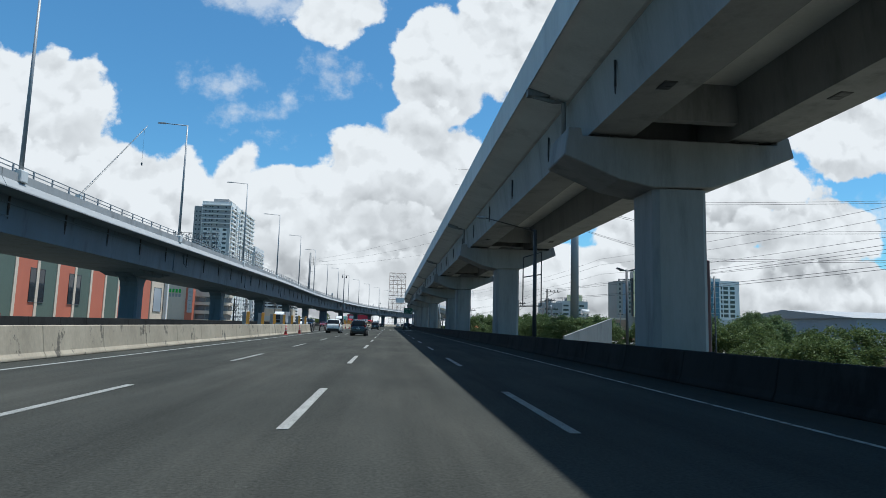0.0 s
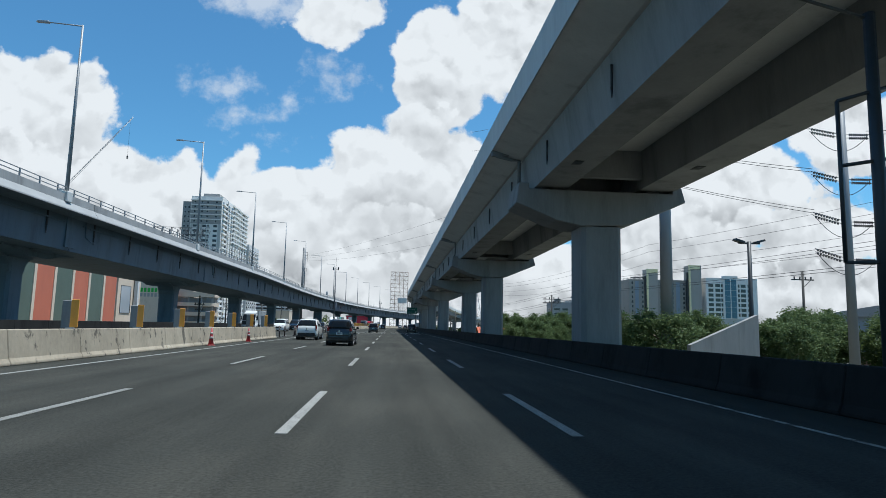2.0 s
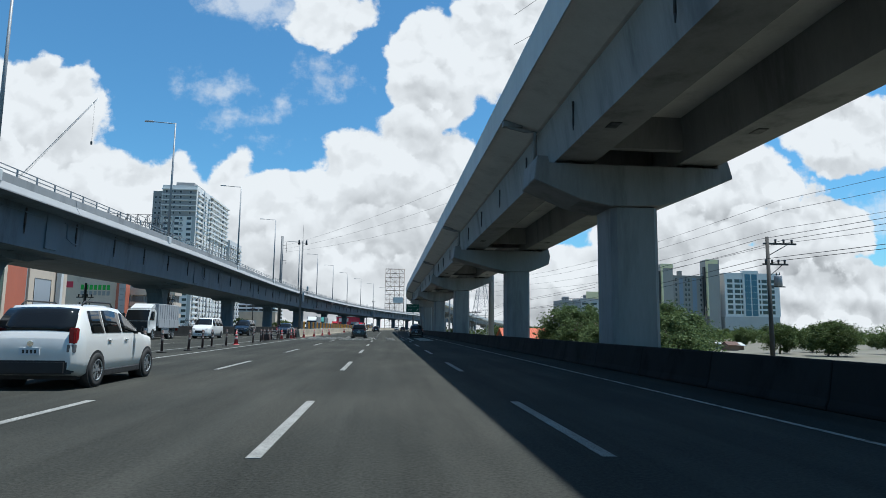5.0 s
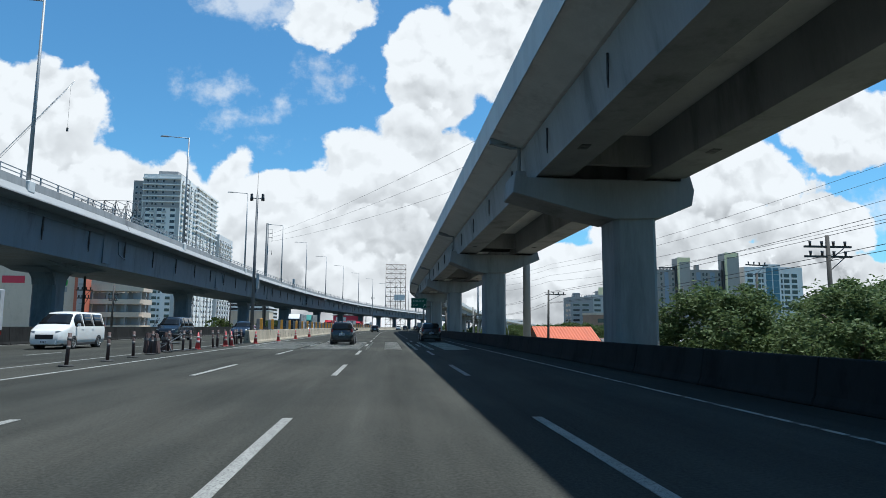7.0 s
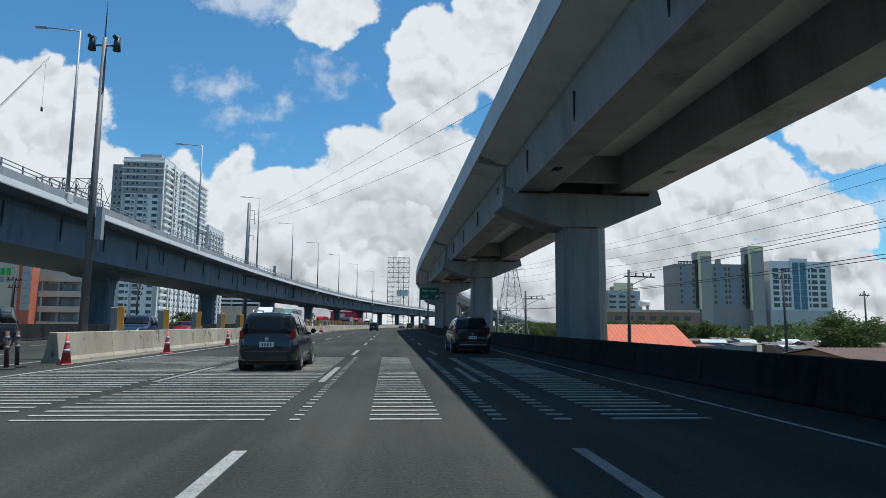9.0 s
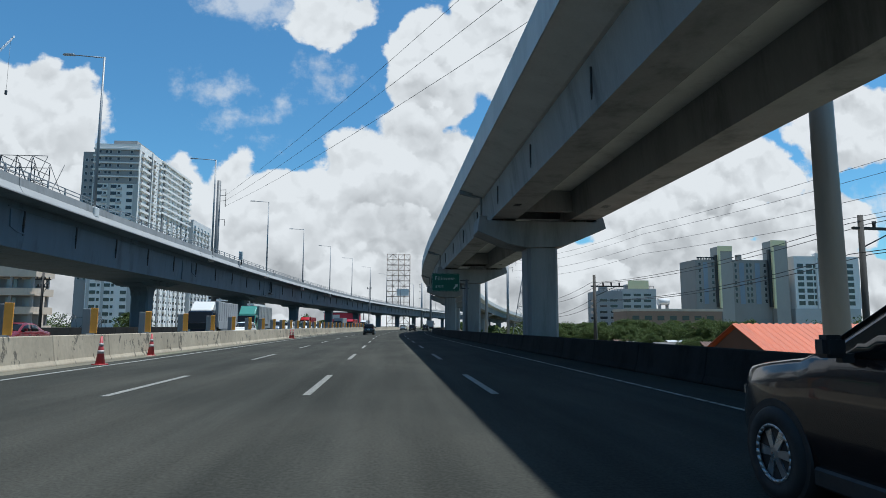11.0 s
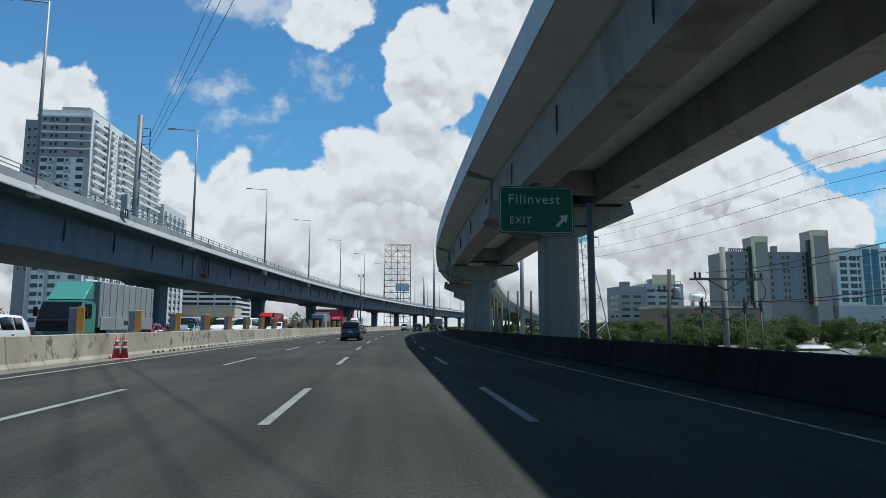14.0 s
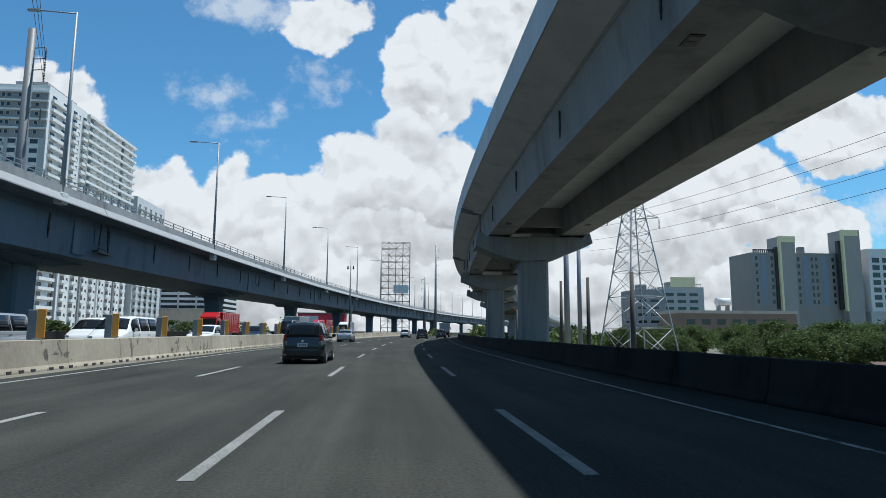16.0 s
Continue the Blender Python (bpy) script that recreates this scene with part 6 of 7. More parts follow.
def tree_thing(name, label, seed, height, radius, clumps, leaves, size, mat, trunk_share=0.35, category="tree", group=""):
    t = thing(name, label, category, group=group)
    r = random.Random(seed)
    bm = bmesh.new()
    top = height * 0.72
    pts = [Vector((0, 0, 0))]
    for k in range(1, 5):
        pts.append(Vector((r.uniform(-0.1, 0.1) * k, r.uniform(-0.1, 0.1) * k, top * k / 4)))
    base_r = 0.035 * height
    for k in range(4):
        tube(bm, pts[k], pts[k + 1], base_r * (1 - k / 5), base_r * (1 - (k + 1) / 5), 8)
    for k in range(7):
        a = pts[1 + k % 3].lerp(pts[2 + k % 3], r.random())
        ang = r.uniform(0, 6.3)
        e = a + Vector((math.cos(ang) * radius * 0.7, math.sin(ang) * radius * 0.7, height * r.uniform(0.1, 0.28)))
        tube(bm, a, e, base_r * 0.42, base_r * 0.12, 6)
    part("trunk", bm, BARK, t)
    low = height * trunk_share
    ob = new("crown", crown_mesh("crown", seed, radius, height - low, low, clumps, leaves, size, mat))
    ob.parent = t
    return t


near = [tree_thing("tree", "leafy green roadside tree reaching over the barrier", s, 8.2, 3.4, 190, 190, 0.145, LEAF, 0.12, group="trees by the road") for s in (1, 2, 3)]
spots = [(18.3, 131.0, 0.96), (22.2, 126.0, 0.94), (18.6, 121.5, 0.82), (26.5, 131.0, 1.0), (29.0, 133.5, 0.9),
         (18.8, 84.0, 0.84), (21.8, 80.0, 0.86), (26.0, 83.0, 0.88), (18.2, 110.0, 0.74), (20.8, 114.0, 0.8), (31.5, 80.0, 0.8),
         (38.5, 88.0, 0.92), (42.5, 91.5, 0.98), (46.5, 95.5, 1.0), (51.0, 90.0, 1.0), (56.0, 94.0, 1.0)]
for k, (x, y, s) in enumerate(spots):
    m = pose(x, y, fall(x, y) - 0.05, 0, 0, 67 * k) @ Matrix.Scale(s * 0.93, 4)
    if k < 3:
        near[k].matrix_basis = m
    else:
        made = copy_thing(near[k % 3], pose(0, 0, 0))
        made.matrix_basis = m
mid = [tree_thing("tree", "broad dusty green tree in the scrub below the road", s, 7.0, 4.2, 110, 90, 0.22, LEAF_DULL, 0.1, group="scrub trees") for s in (5, 6, 7, 8)]
rng = random.Random(21)
k = 0
for x0, x1, y0, y1, count, s0, s1 in ((38, 60, 285, 330, 12, 0.5, 0.7), (60, 120, 300, 380, 26, 0.65, 1.0), (120, 260, 380, 470, 34, 0.6, 0.95), (46, 90, 55, 105, 9, 0.7, 1.0),
                                      (44, 70, 255, 290, 8, 0.36, 0.5), (110, 200, 180, 300, 14, 0.6, 0.95), (60, 140, 150, 220, 12, 0.8, 1.1), (31, 40, 54, 66, 4, 0.55, 0.7), (46, 56, 330, 360, 6, 0.7, 0.9)):
    for _ in range(count):
        x, y = rng.uniform(x0, x1), rng.uniform(y0, y1)
        x += cx(min(y, 430)) * 0.5 if y > 250 else 0
        s = rng.uniform(s0, s1)
        m = pose(x, y, fall(x, y) - 0.05, 0, 0, rng.uniform(0, 360)) @ Matrix.Scale(s, 4)
        if k < 4:
            mid[k].matrix_basis = m
        else:
            made = copy_thing(mid[k % 4], pose(0, 0, 0))
            made.matrix_basis = m
        k += 1
for x, y, size in ((-40.5, 330.0, 0.5), (-37.6, 331.0, 0.46), (-43.5, 334.0, 0.52)):
    made = copy_thing(mid[0], pose(0, 0, 0))
    made.matrix_basis = pose(x, y, -0.2, 0, 0, x * 31) @ Matrix.Scale(size, 4)
shrub = tree_thing("shrub", "dusty shrub on bare ground beneath the viaduct", 9, 3.0, 2.2, 36, 40, 0.25, LEAF_DULL, 0.05, "shrub", "shrubs under the viaduct")
shrub.matrix_basis = pose(-42, 262, -0.2)
for x, y in ((-46, 268), (-40, 300), (-44, 306), (-50, 340), (-47, 352), (-52, 372), (-44, 330), (-40, 380), (-36, 395)):
    made = copy_thing(shrub, pose(0, 0, 0))
    made.matrix_basis = pose(x + lx(y) * 0.6, y, -0.2, 0, 0, x * 9) @ Matrix.Scale(0.8 + (x % 5) * 0.1, 4)

# far wooded skyline
def hedge(name, x0, x1, y, height, seed, label):
    g = np.random.default_rng(seed)
    count = 9000
    u = g.uniform(0, 1, count)
    prof = 0.55 + 0.3 * np.sin(u * 37 + seed) * np.sin(u * 11) + 0.25 * np.sin(u * 91)
    z = g.uniform(0, 1, count) ** 0.7 * height * np.clip(prof, 0.25, 1.1)
    where = np.stack([x0 + (x1 - x0) * u, y + g.normal(size=count) * 9, z - 3.5], axis=1)
    a = g.normal(size=(count, 3))
    a /= np.linalg.norm(a, axis=1)[:, None]
    b = np.cross(a, g.normal(size=(count, 3)))
    b /= np.linalg.norm(b, axis=1)[:, None]
    s = g.uniform(0.4, 1.0, count)[:, None]
    verts = np.stack([where - a * s, where - b * s * 0.6, where + a * s, where + b * s * 0.6], axis=1).reshape(-1, 3)
    me = bpy.data.meshes.new(name)
    me.from_pydata(verts.tolist(), [], np.arange(count * 4).reshape(-1, 4).tolist())
    me.materials.append(LEAF_DULL)
    tagged(new(name, me), label, "woodland", kind="stuff")


hedge("far_trees", 14, 120, 425, 6.5, 8, "distant belt of dusty green trees")
hedge("far_trees", 110, 420, 330, 6.5, 3, "distant belt of dusty green trees")
hedge("far_trees", 250, 560, 500, 12, 4, "distant belt of dusty green trees")
hedge("far_trees", 120, 420, 170, 9, 6, "distant belt of dusty green trees")
hedge("far_trees", -260, -60, 640, 14, 5, "distant belt of dusty green trees")


# ---------------------------------------------------------------- vehicles
def car_paint(name, colour, metal=0.3):
    return material(name, colour, 0.22, metal=metal, vary=0.03, scale=0.5, coat=0.6)


BLACK_PAINT = car_paint("black car paint", (0.012, 0.015, 0.02))
WINE_PAINT = car_paint("dark brown car paint", (0.025, 0.016, 0.015))
WHITE_PAINT = car_paint("white car paint", (0.62, 0.62, 0.6), 0.0)
SILVER_PAINT = car_paint("silver car paint", (0.36, 0.37, 0.38), 0.5)
RED_PAINT = car_paint("red car paint", (0.4, 0.02, 0.025), 0.1)
DEEP_RED_PAINT = car_paint("dark red car paint", (0.16, 0.02, 0.025), 0.1)
TEAL_PAINT = car_paint("teal truck paint", (0.07, 0.24, 0.2), 0.0)
NAVY_PAINT = car_paint("dark blue truck paint", (0.02, 0.03, 0.05), 0.1)
CAR_GLASS = glass("tinted car glass", (0.01, 0.011, 0.012), 0.05, 0.3)
TAIL_RED = material("red lamp lens", (0.2, 0.008, 0.01), 0.2, vary=0.03)
TAIL_CLEAR = material("clear lamp lens", (0.42, 0.43, 0.44), 0.15, vary=0.03)
SMOKED = material("smoked lamp lens", (0.12, 0.12, 0.125), 0.2, vary=0.03)
TRIM = material("black plastic trim", (0.018, 0.018, 0.019), 0.6)
CHROME = material("chrome", (0.6, 0.6, 0.6), 0.15, metal=1.0, vary=0.02)
ALLOY = material("alloy rim", (0.42, 0.43, 0.44), 0.35, metal=0.8, vary=0.05)
PLATE = material("white plate", (0.55, 0.57, 0.6), 0.5, vary=0.04)
CARGO_GREY = material("grey cargo box sheet", (0.3, 0.31, 0.32), 0.6, vary=0.1, scale=0.6)
CARGO_SILVER = material("silver cargo box sheet", (0.27, 0.28, 0.275), 0.55, vary=0.08, scale=0.6)

wheel_cache = {}


def add_wheel(t, x, y, r, w, side):
    """A wheel on the side (-1 or 1): tyre with its rim."""
    key = (r, w, side)
    if key not in wheel_cache:
        bm = bmesh.new()
        n = 28
        ring = [(-w / 2, r * 0.62), (-w / 2, r * 0.93), (-w * 0.36, r), (w * 0.36, r), (w / 2, r * 0.93), (w / 2, r * 0.62), (w * 0.3, r * 0.6), (-w * 0.3, r * 0.6)]
        rows = [[bm.verts.new((u, v * math.cos(a), v * math.sin(a))) for u, v in ring] for a in (2 * math.pi * k / n for k in range(n))]
        for k in range(n):
            p, q = rows[k], rows[(k + 1) % n]
            for j in range(len(ring)):
                f = bm.faces.new((p[j], p[(j + 1) % len(ring)], q[(j + 1) % len(ring)], q[j]))
                f.smooth = True
        tyre = mesh("tyre", bm, RUBBER)
        bm = bmesh.new()
        f0 = side * w * 0.46
        tube(bm, (f0 - side * 0.04, 0, 0), (f0, 0, 0), r * 0.13, n=12)
        for k in range(6):
            a = 2 * math.pi * k / 6
            b = 0.13
            outer = [(f0 - side * 0.02, r * 0.6 * math.cos(a + s * b * 1.5), r * 0.6 * math.sin(a + s * b * 1.5)) for s in (-1, 1)]
            inner = [(f0, r * 0.12 * math.cos(a + s * 0.6), r * 0.12 * math.sin(a + s * 0.6)) for s in (1, -1)]
            front = [bm.verts.new(p) for p in outer + inner]
            back = [bm.verts.new((p[0] - side * 0.03, p[1], p[2])) for p in outer + inner]
            bm.faces.new(front)
            bm.faces.new(back[::-1])
            for j in range(4):
                bm.faces.new((front[j], front[(j + 1) % 4], back[(j + 1) % 4], back[j]))
        for k in range(24):
            a, b = 2 * math.pi * k / 24, 2 * math.pi * (k + 1) / 24
            tube(bm, (f0, r * 0.6 * math.cos(a), r * 0.6 * math.sin(a)), (f0, r * 0.6 * math.cos(b), r * 0.6 * math.sin(b)), 0.018, n=4)
        rim = mesh("rim", bm, ALLOY)
        wheel_cache[key] = (tyre, rim)
    tyre, rim = wheel_cache[key]
    wheel = share("wheel", tyre, t, x, y, r)
    share("rim", rim, wheel)
    return wheel


def quad_panel(corners, lift=0.008, thick=0.012):
    """A thin panel over four corners, lifted off the surface."""
    c = [Vector(p) for p in corners]
    n = (c[1] - c[0]).cross(c[3] - c[0]).normalized()
    bm = bmesh.new()
    top = [bm.verts.new(p + n * lift) for p in c]
    low = [bm.verts.new(p + n * (lift - thick)) for p in c]
    bm.faces.new(top)
    bm.faces.new(low[::-1])
    for k in range(4):
        bm.faces.new((top[k], low[k], low[(k + 1) % 4], top[(k + 1) % 4]))
    return bm


PROFILES = {
    "minivan": [(0.0, 0.66), (0.012, 0.92), (0.05, 1.02), (0.2, 1.5), (0.36, 1.62), (1.5, 1.66), (2.2, 1.6), (3.1, 1.05), (3.25, 1.0), (3.85, 0.87), (4.08, 0.74), (4.15, 0.56)],
    "suv": [(0.0, 0.7), (0.012, 0.98), (0.07, 1.1), (0.36, 1.55), (0.55, 1.68), (1.6, 1.72), (2.3, 1.66), (3.2, 1.14), (3.35, 1.09), (4.1, 1.0), (4.38, 0.84), (4.45, 0.58)],
    "sedan": [(0.0, 0.62), (0.015, 0.86), (0.1, 0.97), (0.7, 1.02), (1.3, 1.37), (1.6, 1.44), (2.1, 1.46), (2.5, 1.41), (3.2, 1.0), (3.4, 0.95), (4.1, 0.82), (4.34, 0.68),
              (4.4, 0.5)],
    "van": [(0.0, 0.7), (0.012, 1.1), (0.03, 1.25), (0.1, 1.9), (0.25, 2.02), (3.0, 2.05), (3.55, 1.98), (4.35, 1.28), (4.5, 1.2), (5.0, 1.02), (5.15, 0.8), (5.2, 0.55)],
    "pickup": [(0.0, 0.7), (0.012, 1.0), (0.05, 1.06), (1.7, 1.08), (1.74, 1.1), (1.92, 1.64), (2.1, 1.74), (2.8, 1.75), (3.0, 1.7), (3.6, 1.17), (3.75, 1.13), (4.75, 1.02),
               (5.02, 0.84), (5.1, 0.55)]}
# belt height, half width, wheel radius, rear glass and windscreen (from, to along the car), side panes, wheels
STYLE = {"minivan": (1.0, 0.83, 0.31, (0.06, 0.27), (2.28, 3.02), ((0.42, 1.28), (1.34, 2.1), (2.16, 2.85)), (0.82, 3.42)),
         "suv": (1.08, 0.9, 0.35, (0.1, 0.45), (2.4, 3.12), ((0.62, 1.2), (1.26, 2.08), (2.14, 2.92)), (0.85, 3.62)),
         "sedan": (0.97, 0.86, 0.31, (0.78, 1.26), (2.58, 3.12), ((1.3, 1.98), (2.04, 2.9)), (0.86, 3.55)),
         "van": (1.2, 0.94, 0.33, (0.034, 0.09), (3.65, 4.28), ((0.35, 1.55), (1.62, 2.75), (2.85, 3.85)), (1.0, 4.0)),
         "pickup": (1.1, 0.92, 0.38, (1.77, 1.9), (3.06, 3.54), ((2.05, 2.5), (2.55, 3.2)), (1.05, 4.2))}


def car(name, label, category, paint, style, rails=False, trim=None, group="", strip=False):
    """A car, tail at y = 0, nose towards +y: a shell lofted through cross-sections, with panes, lamps, bumpers and wheels."""
    t = thing(name, label, category, group=group)
    profile = PROFILES[style]
    belt, half, wheel, back_glass, wind, panes, axles = STYLE[style]
    L = profile[-1][0]
    top_z = max(z for _, z in profile)
    trim = trim or paint

    def top(y):
        for (ya, za), (yb, zb) in zip(profile, profile[1:]):
            if y <= yb:
                return za + (zb - za) * (y - ya) / (yb - ya)
        return profile[-1][1]

    def wide(y):
        w = half
        if y < 0.35:
            w -= 0.13 * (1 - y / 0.35) ** 2
        if y > L - 0.9:
            w -= 0.24 * ((y - L + 0.9) / 0.9) ** 2.4
        return w

    def roof_half(y):
        return wide(y) - 0.035 - 0.3 * max(0.0, top(y) - belt - 0.05)

    def section(y):
        w, zt = wide(y), top(y)
        low = 0.24 + 0.12 * max(0.0, 1 - y / 0.4) + 0.06 * max(0.0, (y - L + 0.4) / 0.4)
        r = roof_half(y)
        cabin = zt > belt + 0.1
        shoulder = min(belt, zt - 0.05)
        pts = [(w - 0.13, low), (w - 0.025, low + 0.07), (w, 0.55 if zt > 0.62 else zt - 0.1), (w - 0.004, shoulder - 0.14 if zt > 0.9 else zt - 0.07), (w - 0.03, shoulder)]
        pts += [(r + 0.015, zt - 0.1), (r - 0.06, zt - 0.022), (r * 0.5, zt), (0.0, zt + 0.012)] if cabin else [(w - 0.06, zt - 0.02), (w - 0.14, zt), (w * 0.5, zt + 0.012), (0.0, zt + 0.018)]
        return pts

    ys = sorted({*(p[0] for p in profile), *(L * k / 40 for k in range(41)), 0.025, 0.1, L - 0.02})
    bm = bmesh.new()
    rows = []
    for y in ys:
        s = section(y)
        rows.append([bm.verts.new((-x, y, z)) for x, z in s[:-1]] + [bm.verts.new((0.0, y, s[-1][1]))] + [bm.verts.new((x, y, z)) for x, z in s[-2::-1]])
    m = len(rows[0])
    for p, q in zip(rows, rows[1:]):
        for k in range(m):
            f = bm.faces.new((p[k], p[(k + 1) % m], q[(k + 1) % m], q[k]))
            f.smooth = True
    bm.faces.new(rows[0])
    bm.faces.new(rows[-1][::-1])
    part("body", bm, paint, t)

    def skin(columns, mat, label_name, note=""):
        """A thin curved pane given as rows of points, from one edge to the other."""
        pane = bmesh.new()
        outer = [[pane.verts.new(p) for p in col] for col in columns]
        for p, q in zip(outer, outer[1:]):
            for k in range(len(p) - 1):
                f = pane.faces.new((p[k], p[k + 1], q[k + 1], q[k]))
                f.smooth = True
        bmesh.ops.recalc_face_normals(pane, faces=pane.faces)
        bmesh.ops.solidify(pane, geom=list(pane.faces), thickness=0.008)
        part(label_name, pane, mat, t, note)

    for (y0, y1), who in ((back_glass, "rear_window"), (wind, "windscreen")):
        cols = []
        for k in range(6):
            y = y0 + (y1 - y0) * k / 5
            r = roof_half(y) - 0.05
            lift = 0.02
            dy = -0.012 if who == "rear_window" else 0.012
            cols.append([(u * r, y + dy, top(y) + lift - 0.03 * abs(u) ** 3) for u in (-1, -0.5, 0, 0.5, 1)])
        skin(cols, CAR_GLASS, who, "tinted glass")
    for s in (-1, 1):
        for y0, y1 in panes:
            cols = []
            for k in range(6):
                y = y0 + (y1 - y0) * k / 5
                zt = top(y)
                lo, hi = belt + 0.035, zt - 0.12
                if hi < lo + 0.02:
                    hi = lo + 0.02
                a = (wide(y) - 0.03, min(belt, zt - 0.05))
                b = (roof_half(y) + 0.015, zt - 0.1)
                f = [(z - a[1]) / max(0.01, b[1] - a[1]) for z in (lo, hi)]
                cols.append([(s * (a[0] + (b[0] - a[0]) * g + 0.012), y, z) for g, z in zip(f, (lo, hi))])
            skin(cols, CAR_GLASS, "side_window")
        w0 = wide(0.06)
        tall = style not in ("pickup", "sedan")
        z_red = (0.9, belt + 0.14) if tall else (0.68, belt - 0.05)
        bm = bmesh.new()
        prism(bm, [(s * (w0 - 0.11), -0.006), (s * (w0 + 0.005), 0.03), (s * (w0 + 0.03), 0.16), (s * (w0 - 0.1), 0.16)], z_red[0], z_red[1], "z")
        part("tail_light", soften(bm, 0.02, 2), TAIL_RED, t, "red tail light")
        bm = bmesh.new()
        prism(bm, [(s * (w0 - 0.13), -0.01), (s * (w0 + 0.004), 0.03), (s * (w0 + 0.025), 0.15), (s * (w0 - 0.1), 0.15)], z_red[0] - 0.17, z_red[0] - 0.006, "z")
        part("reverse_light", soften(bm, 0.015, 1), SMOKED, t, "smoked lamp lens")
        w1, zf = wide(L - 0.25), top(L - 0.2)
        bm = bmesh.new()
        prism(bm, [(s * (w1 - 0.32), L - 0.07), (s * (w1 - 0.08), L - 0.15), (s * (w1 + 0.02), L - 0.38), (s * (w1 - 0.28), L - 0.3)], zf - 0.2, zf - 0.045, "z")
        part("headlight", soften(bm, 0.02, 2), TAIL_CLEAR, t, "clear headlight")
        ym = panes[-1][1] - 0.12
        bm = bmesh.new()
        box(bm, s * (half + 0.03), s * (half + 0.19), ym - 0.07, ym + 0.06, belt + 0.03, belt + 0.18)
        part("door_mirror", soften(bm, 0.03, 2), TRIM if trim is TRIM else paint, t)
        bm = bmesh.new()
        box(bm, s * (half - 0.05), s * (half + 0.05), ym - 0.03, ym + 0.03, belt + 0.0, belt + 0.06)
        part("mirror_stalk", bm, TRIM, t)
        for y0, y1 in panes[-2:]:
            bm = bmesh.new()
            tube(bm, (s * (half + 0.012), y0 + 0.06, belt - 0.12), (s * (half + 0.012), y0 + 0.24, belt - 0.12), 0.015, n=6)
            part("door_handle", bm, paint, t)
        bm = bmesh.new()
        box(bm, s * (half - 0.06), s * (half - 0.004), axles[0] + 0.4, axles[1] - 0.4, 0.2, 0.34)
        part("side_sill", soften(bm, 0.02, 1), TRIM, t)
        for y in axles:
            bm = bmesh.new()
            tube(bm, (s * (half - 0.3), y, wheel + 0.015), (s * (wide(y) + 0.003), y, wheel + 0.015), wheel + 0.045, n=28)
            part("wheel_arch", bm, TRIM, t)
            add_wheel(t, s * (half - 0.075), y, wheel, 0.215, s)
    w0 = wide(0.03)
    bm = bmesh.new()
    prism(bm, [(-w0 - 0.02, 0.16), (-w0 + 0.1, -0.035), (w0 - 0.1, -0.035), (w0 + 0.02, 0.16)], 0.31, 0.58, "z")
    part("rear_bumper", soften(bm, 0.035, 2), trim, t)
    if strip:
        bm = bmesh.new()
        prism(bm, [(-w0 * 0.75, -0.048), (w0 * 0.75, -0.048), (w0 * 0.75, -0.03), (-w0 * 0.75, -0.03)], 0.4, 0.45, "z")
        part("bumper_strip", bm, CHROME, t, "bright bumper strip")
    w1 = wide(L - 0.1)
    bm = bmesh.new()
    prism(bm, [(-w1 - 0.03, L - 0.22), (w1 + 0.03, L - 0.22), (w1 - 0.14, L + 0.03), (-w1 + 0.14, L + 0.03)], 0.26, 0.52, "z")
    part("front_bumper", soften(bm, 0.035, 2), trim, t)
    bm = bmesh.new()
    box(bm, -half * 0.48, half * 0.48, L - 0.08, L + 0.012, 0.535, top(L - 0.06) - 0.03)
    part("grille", soften(bm, 0.015, 1), TRIM, t)
    for y0, y1, z in ((-0.02, 0.03, 0.75), (L + 0.03, L + 0.045, 0.4)):
        bm = bmesh.new()
        box(bm, -0.19, 0.19, y0, y1, z - 0.07, z + 0.07)
        plate = part("number_plate", bm, PLATE, t, "pale number plate")
        for k in range(4):
            bm = bmesh.new()
            x = -0.13 + 0.075 * k
            face = y0 - 0.003 if y0 < 1 else y1
            box(bm, x, x + 0.04, face, face + 0.003, z - 0.035, z + 0.035)
            part("plate_bar", bm, TRIM, plate)
    bm = bmesh.new()
    tube(bm, (0, -0.012, 0.9), (0, 0.03, 0.9), 0.055, n=16)
    part("emblem", bm, CHROME, t, "plain round chrome emblem")
    if rails:
        for s in (-1, 1):
            bm = bmesh.new()
            y0, y1 = panes[0][0] + 0.05, panes[-1][0]
            x = s * (roof_half((y0 + y1) / 2) - 0.1)
            chain(bm, [(x, y0, top(y0) - 0.02), (x, y0 + 0.12, top_z + 0.04), (x, y1 - 0.15, top_z + 0.045), (x, y1, top(y1) - 0.02)], 0.02, 6)
            part("roof_rail", bm, ALLOY if paint is BLACK_PAINT else TRIM, t)
    if style == "pickup":
        bm = bmesh.new()
        box(bm, -half + 0.12, half - 0.12, 0.1, 1.6, 1.07, 1.105)
        part("bed_cover", soften(bm, 0.015, 1), TRIM, t)
    bm = bmesh.new()
    box(bm, -half + 0.14, half - 0.14, 0.3, L - 0.3, 0.19, 0.32)
    part("underbody", bm, TRIM, t)
    return t


def put_car(t, x, y, rz=0.0, bend=cx):
    t.matrix_basis = pose(bend(y) + x, y, 0.0, 0, 0, rz + (turn(y) if bend is cx else 0))
    return t


def van(label, paint, group=""):
    return car("van", label, "van", paint, "van", group=group)


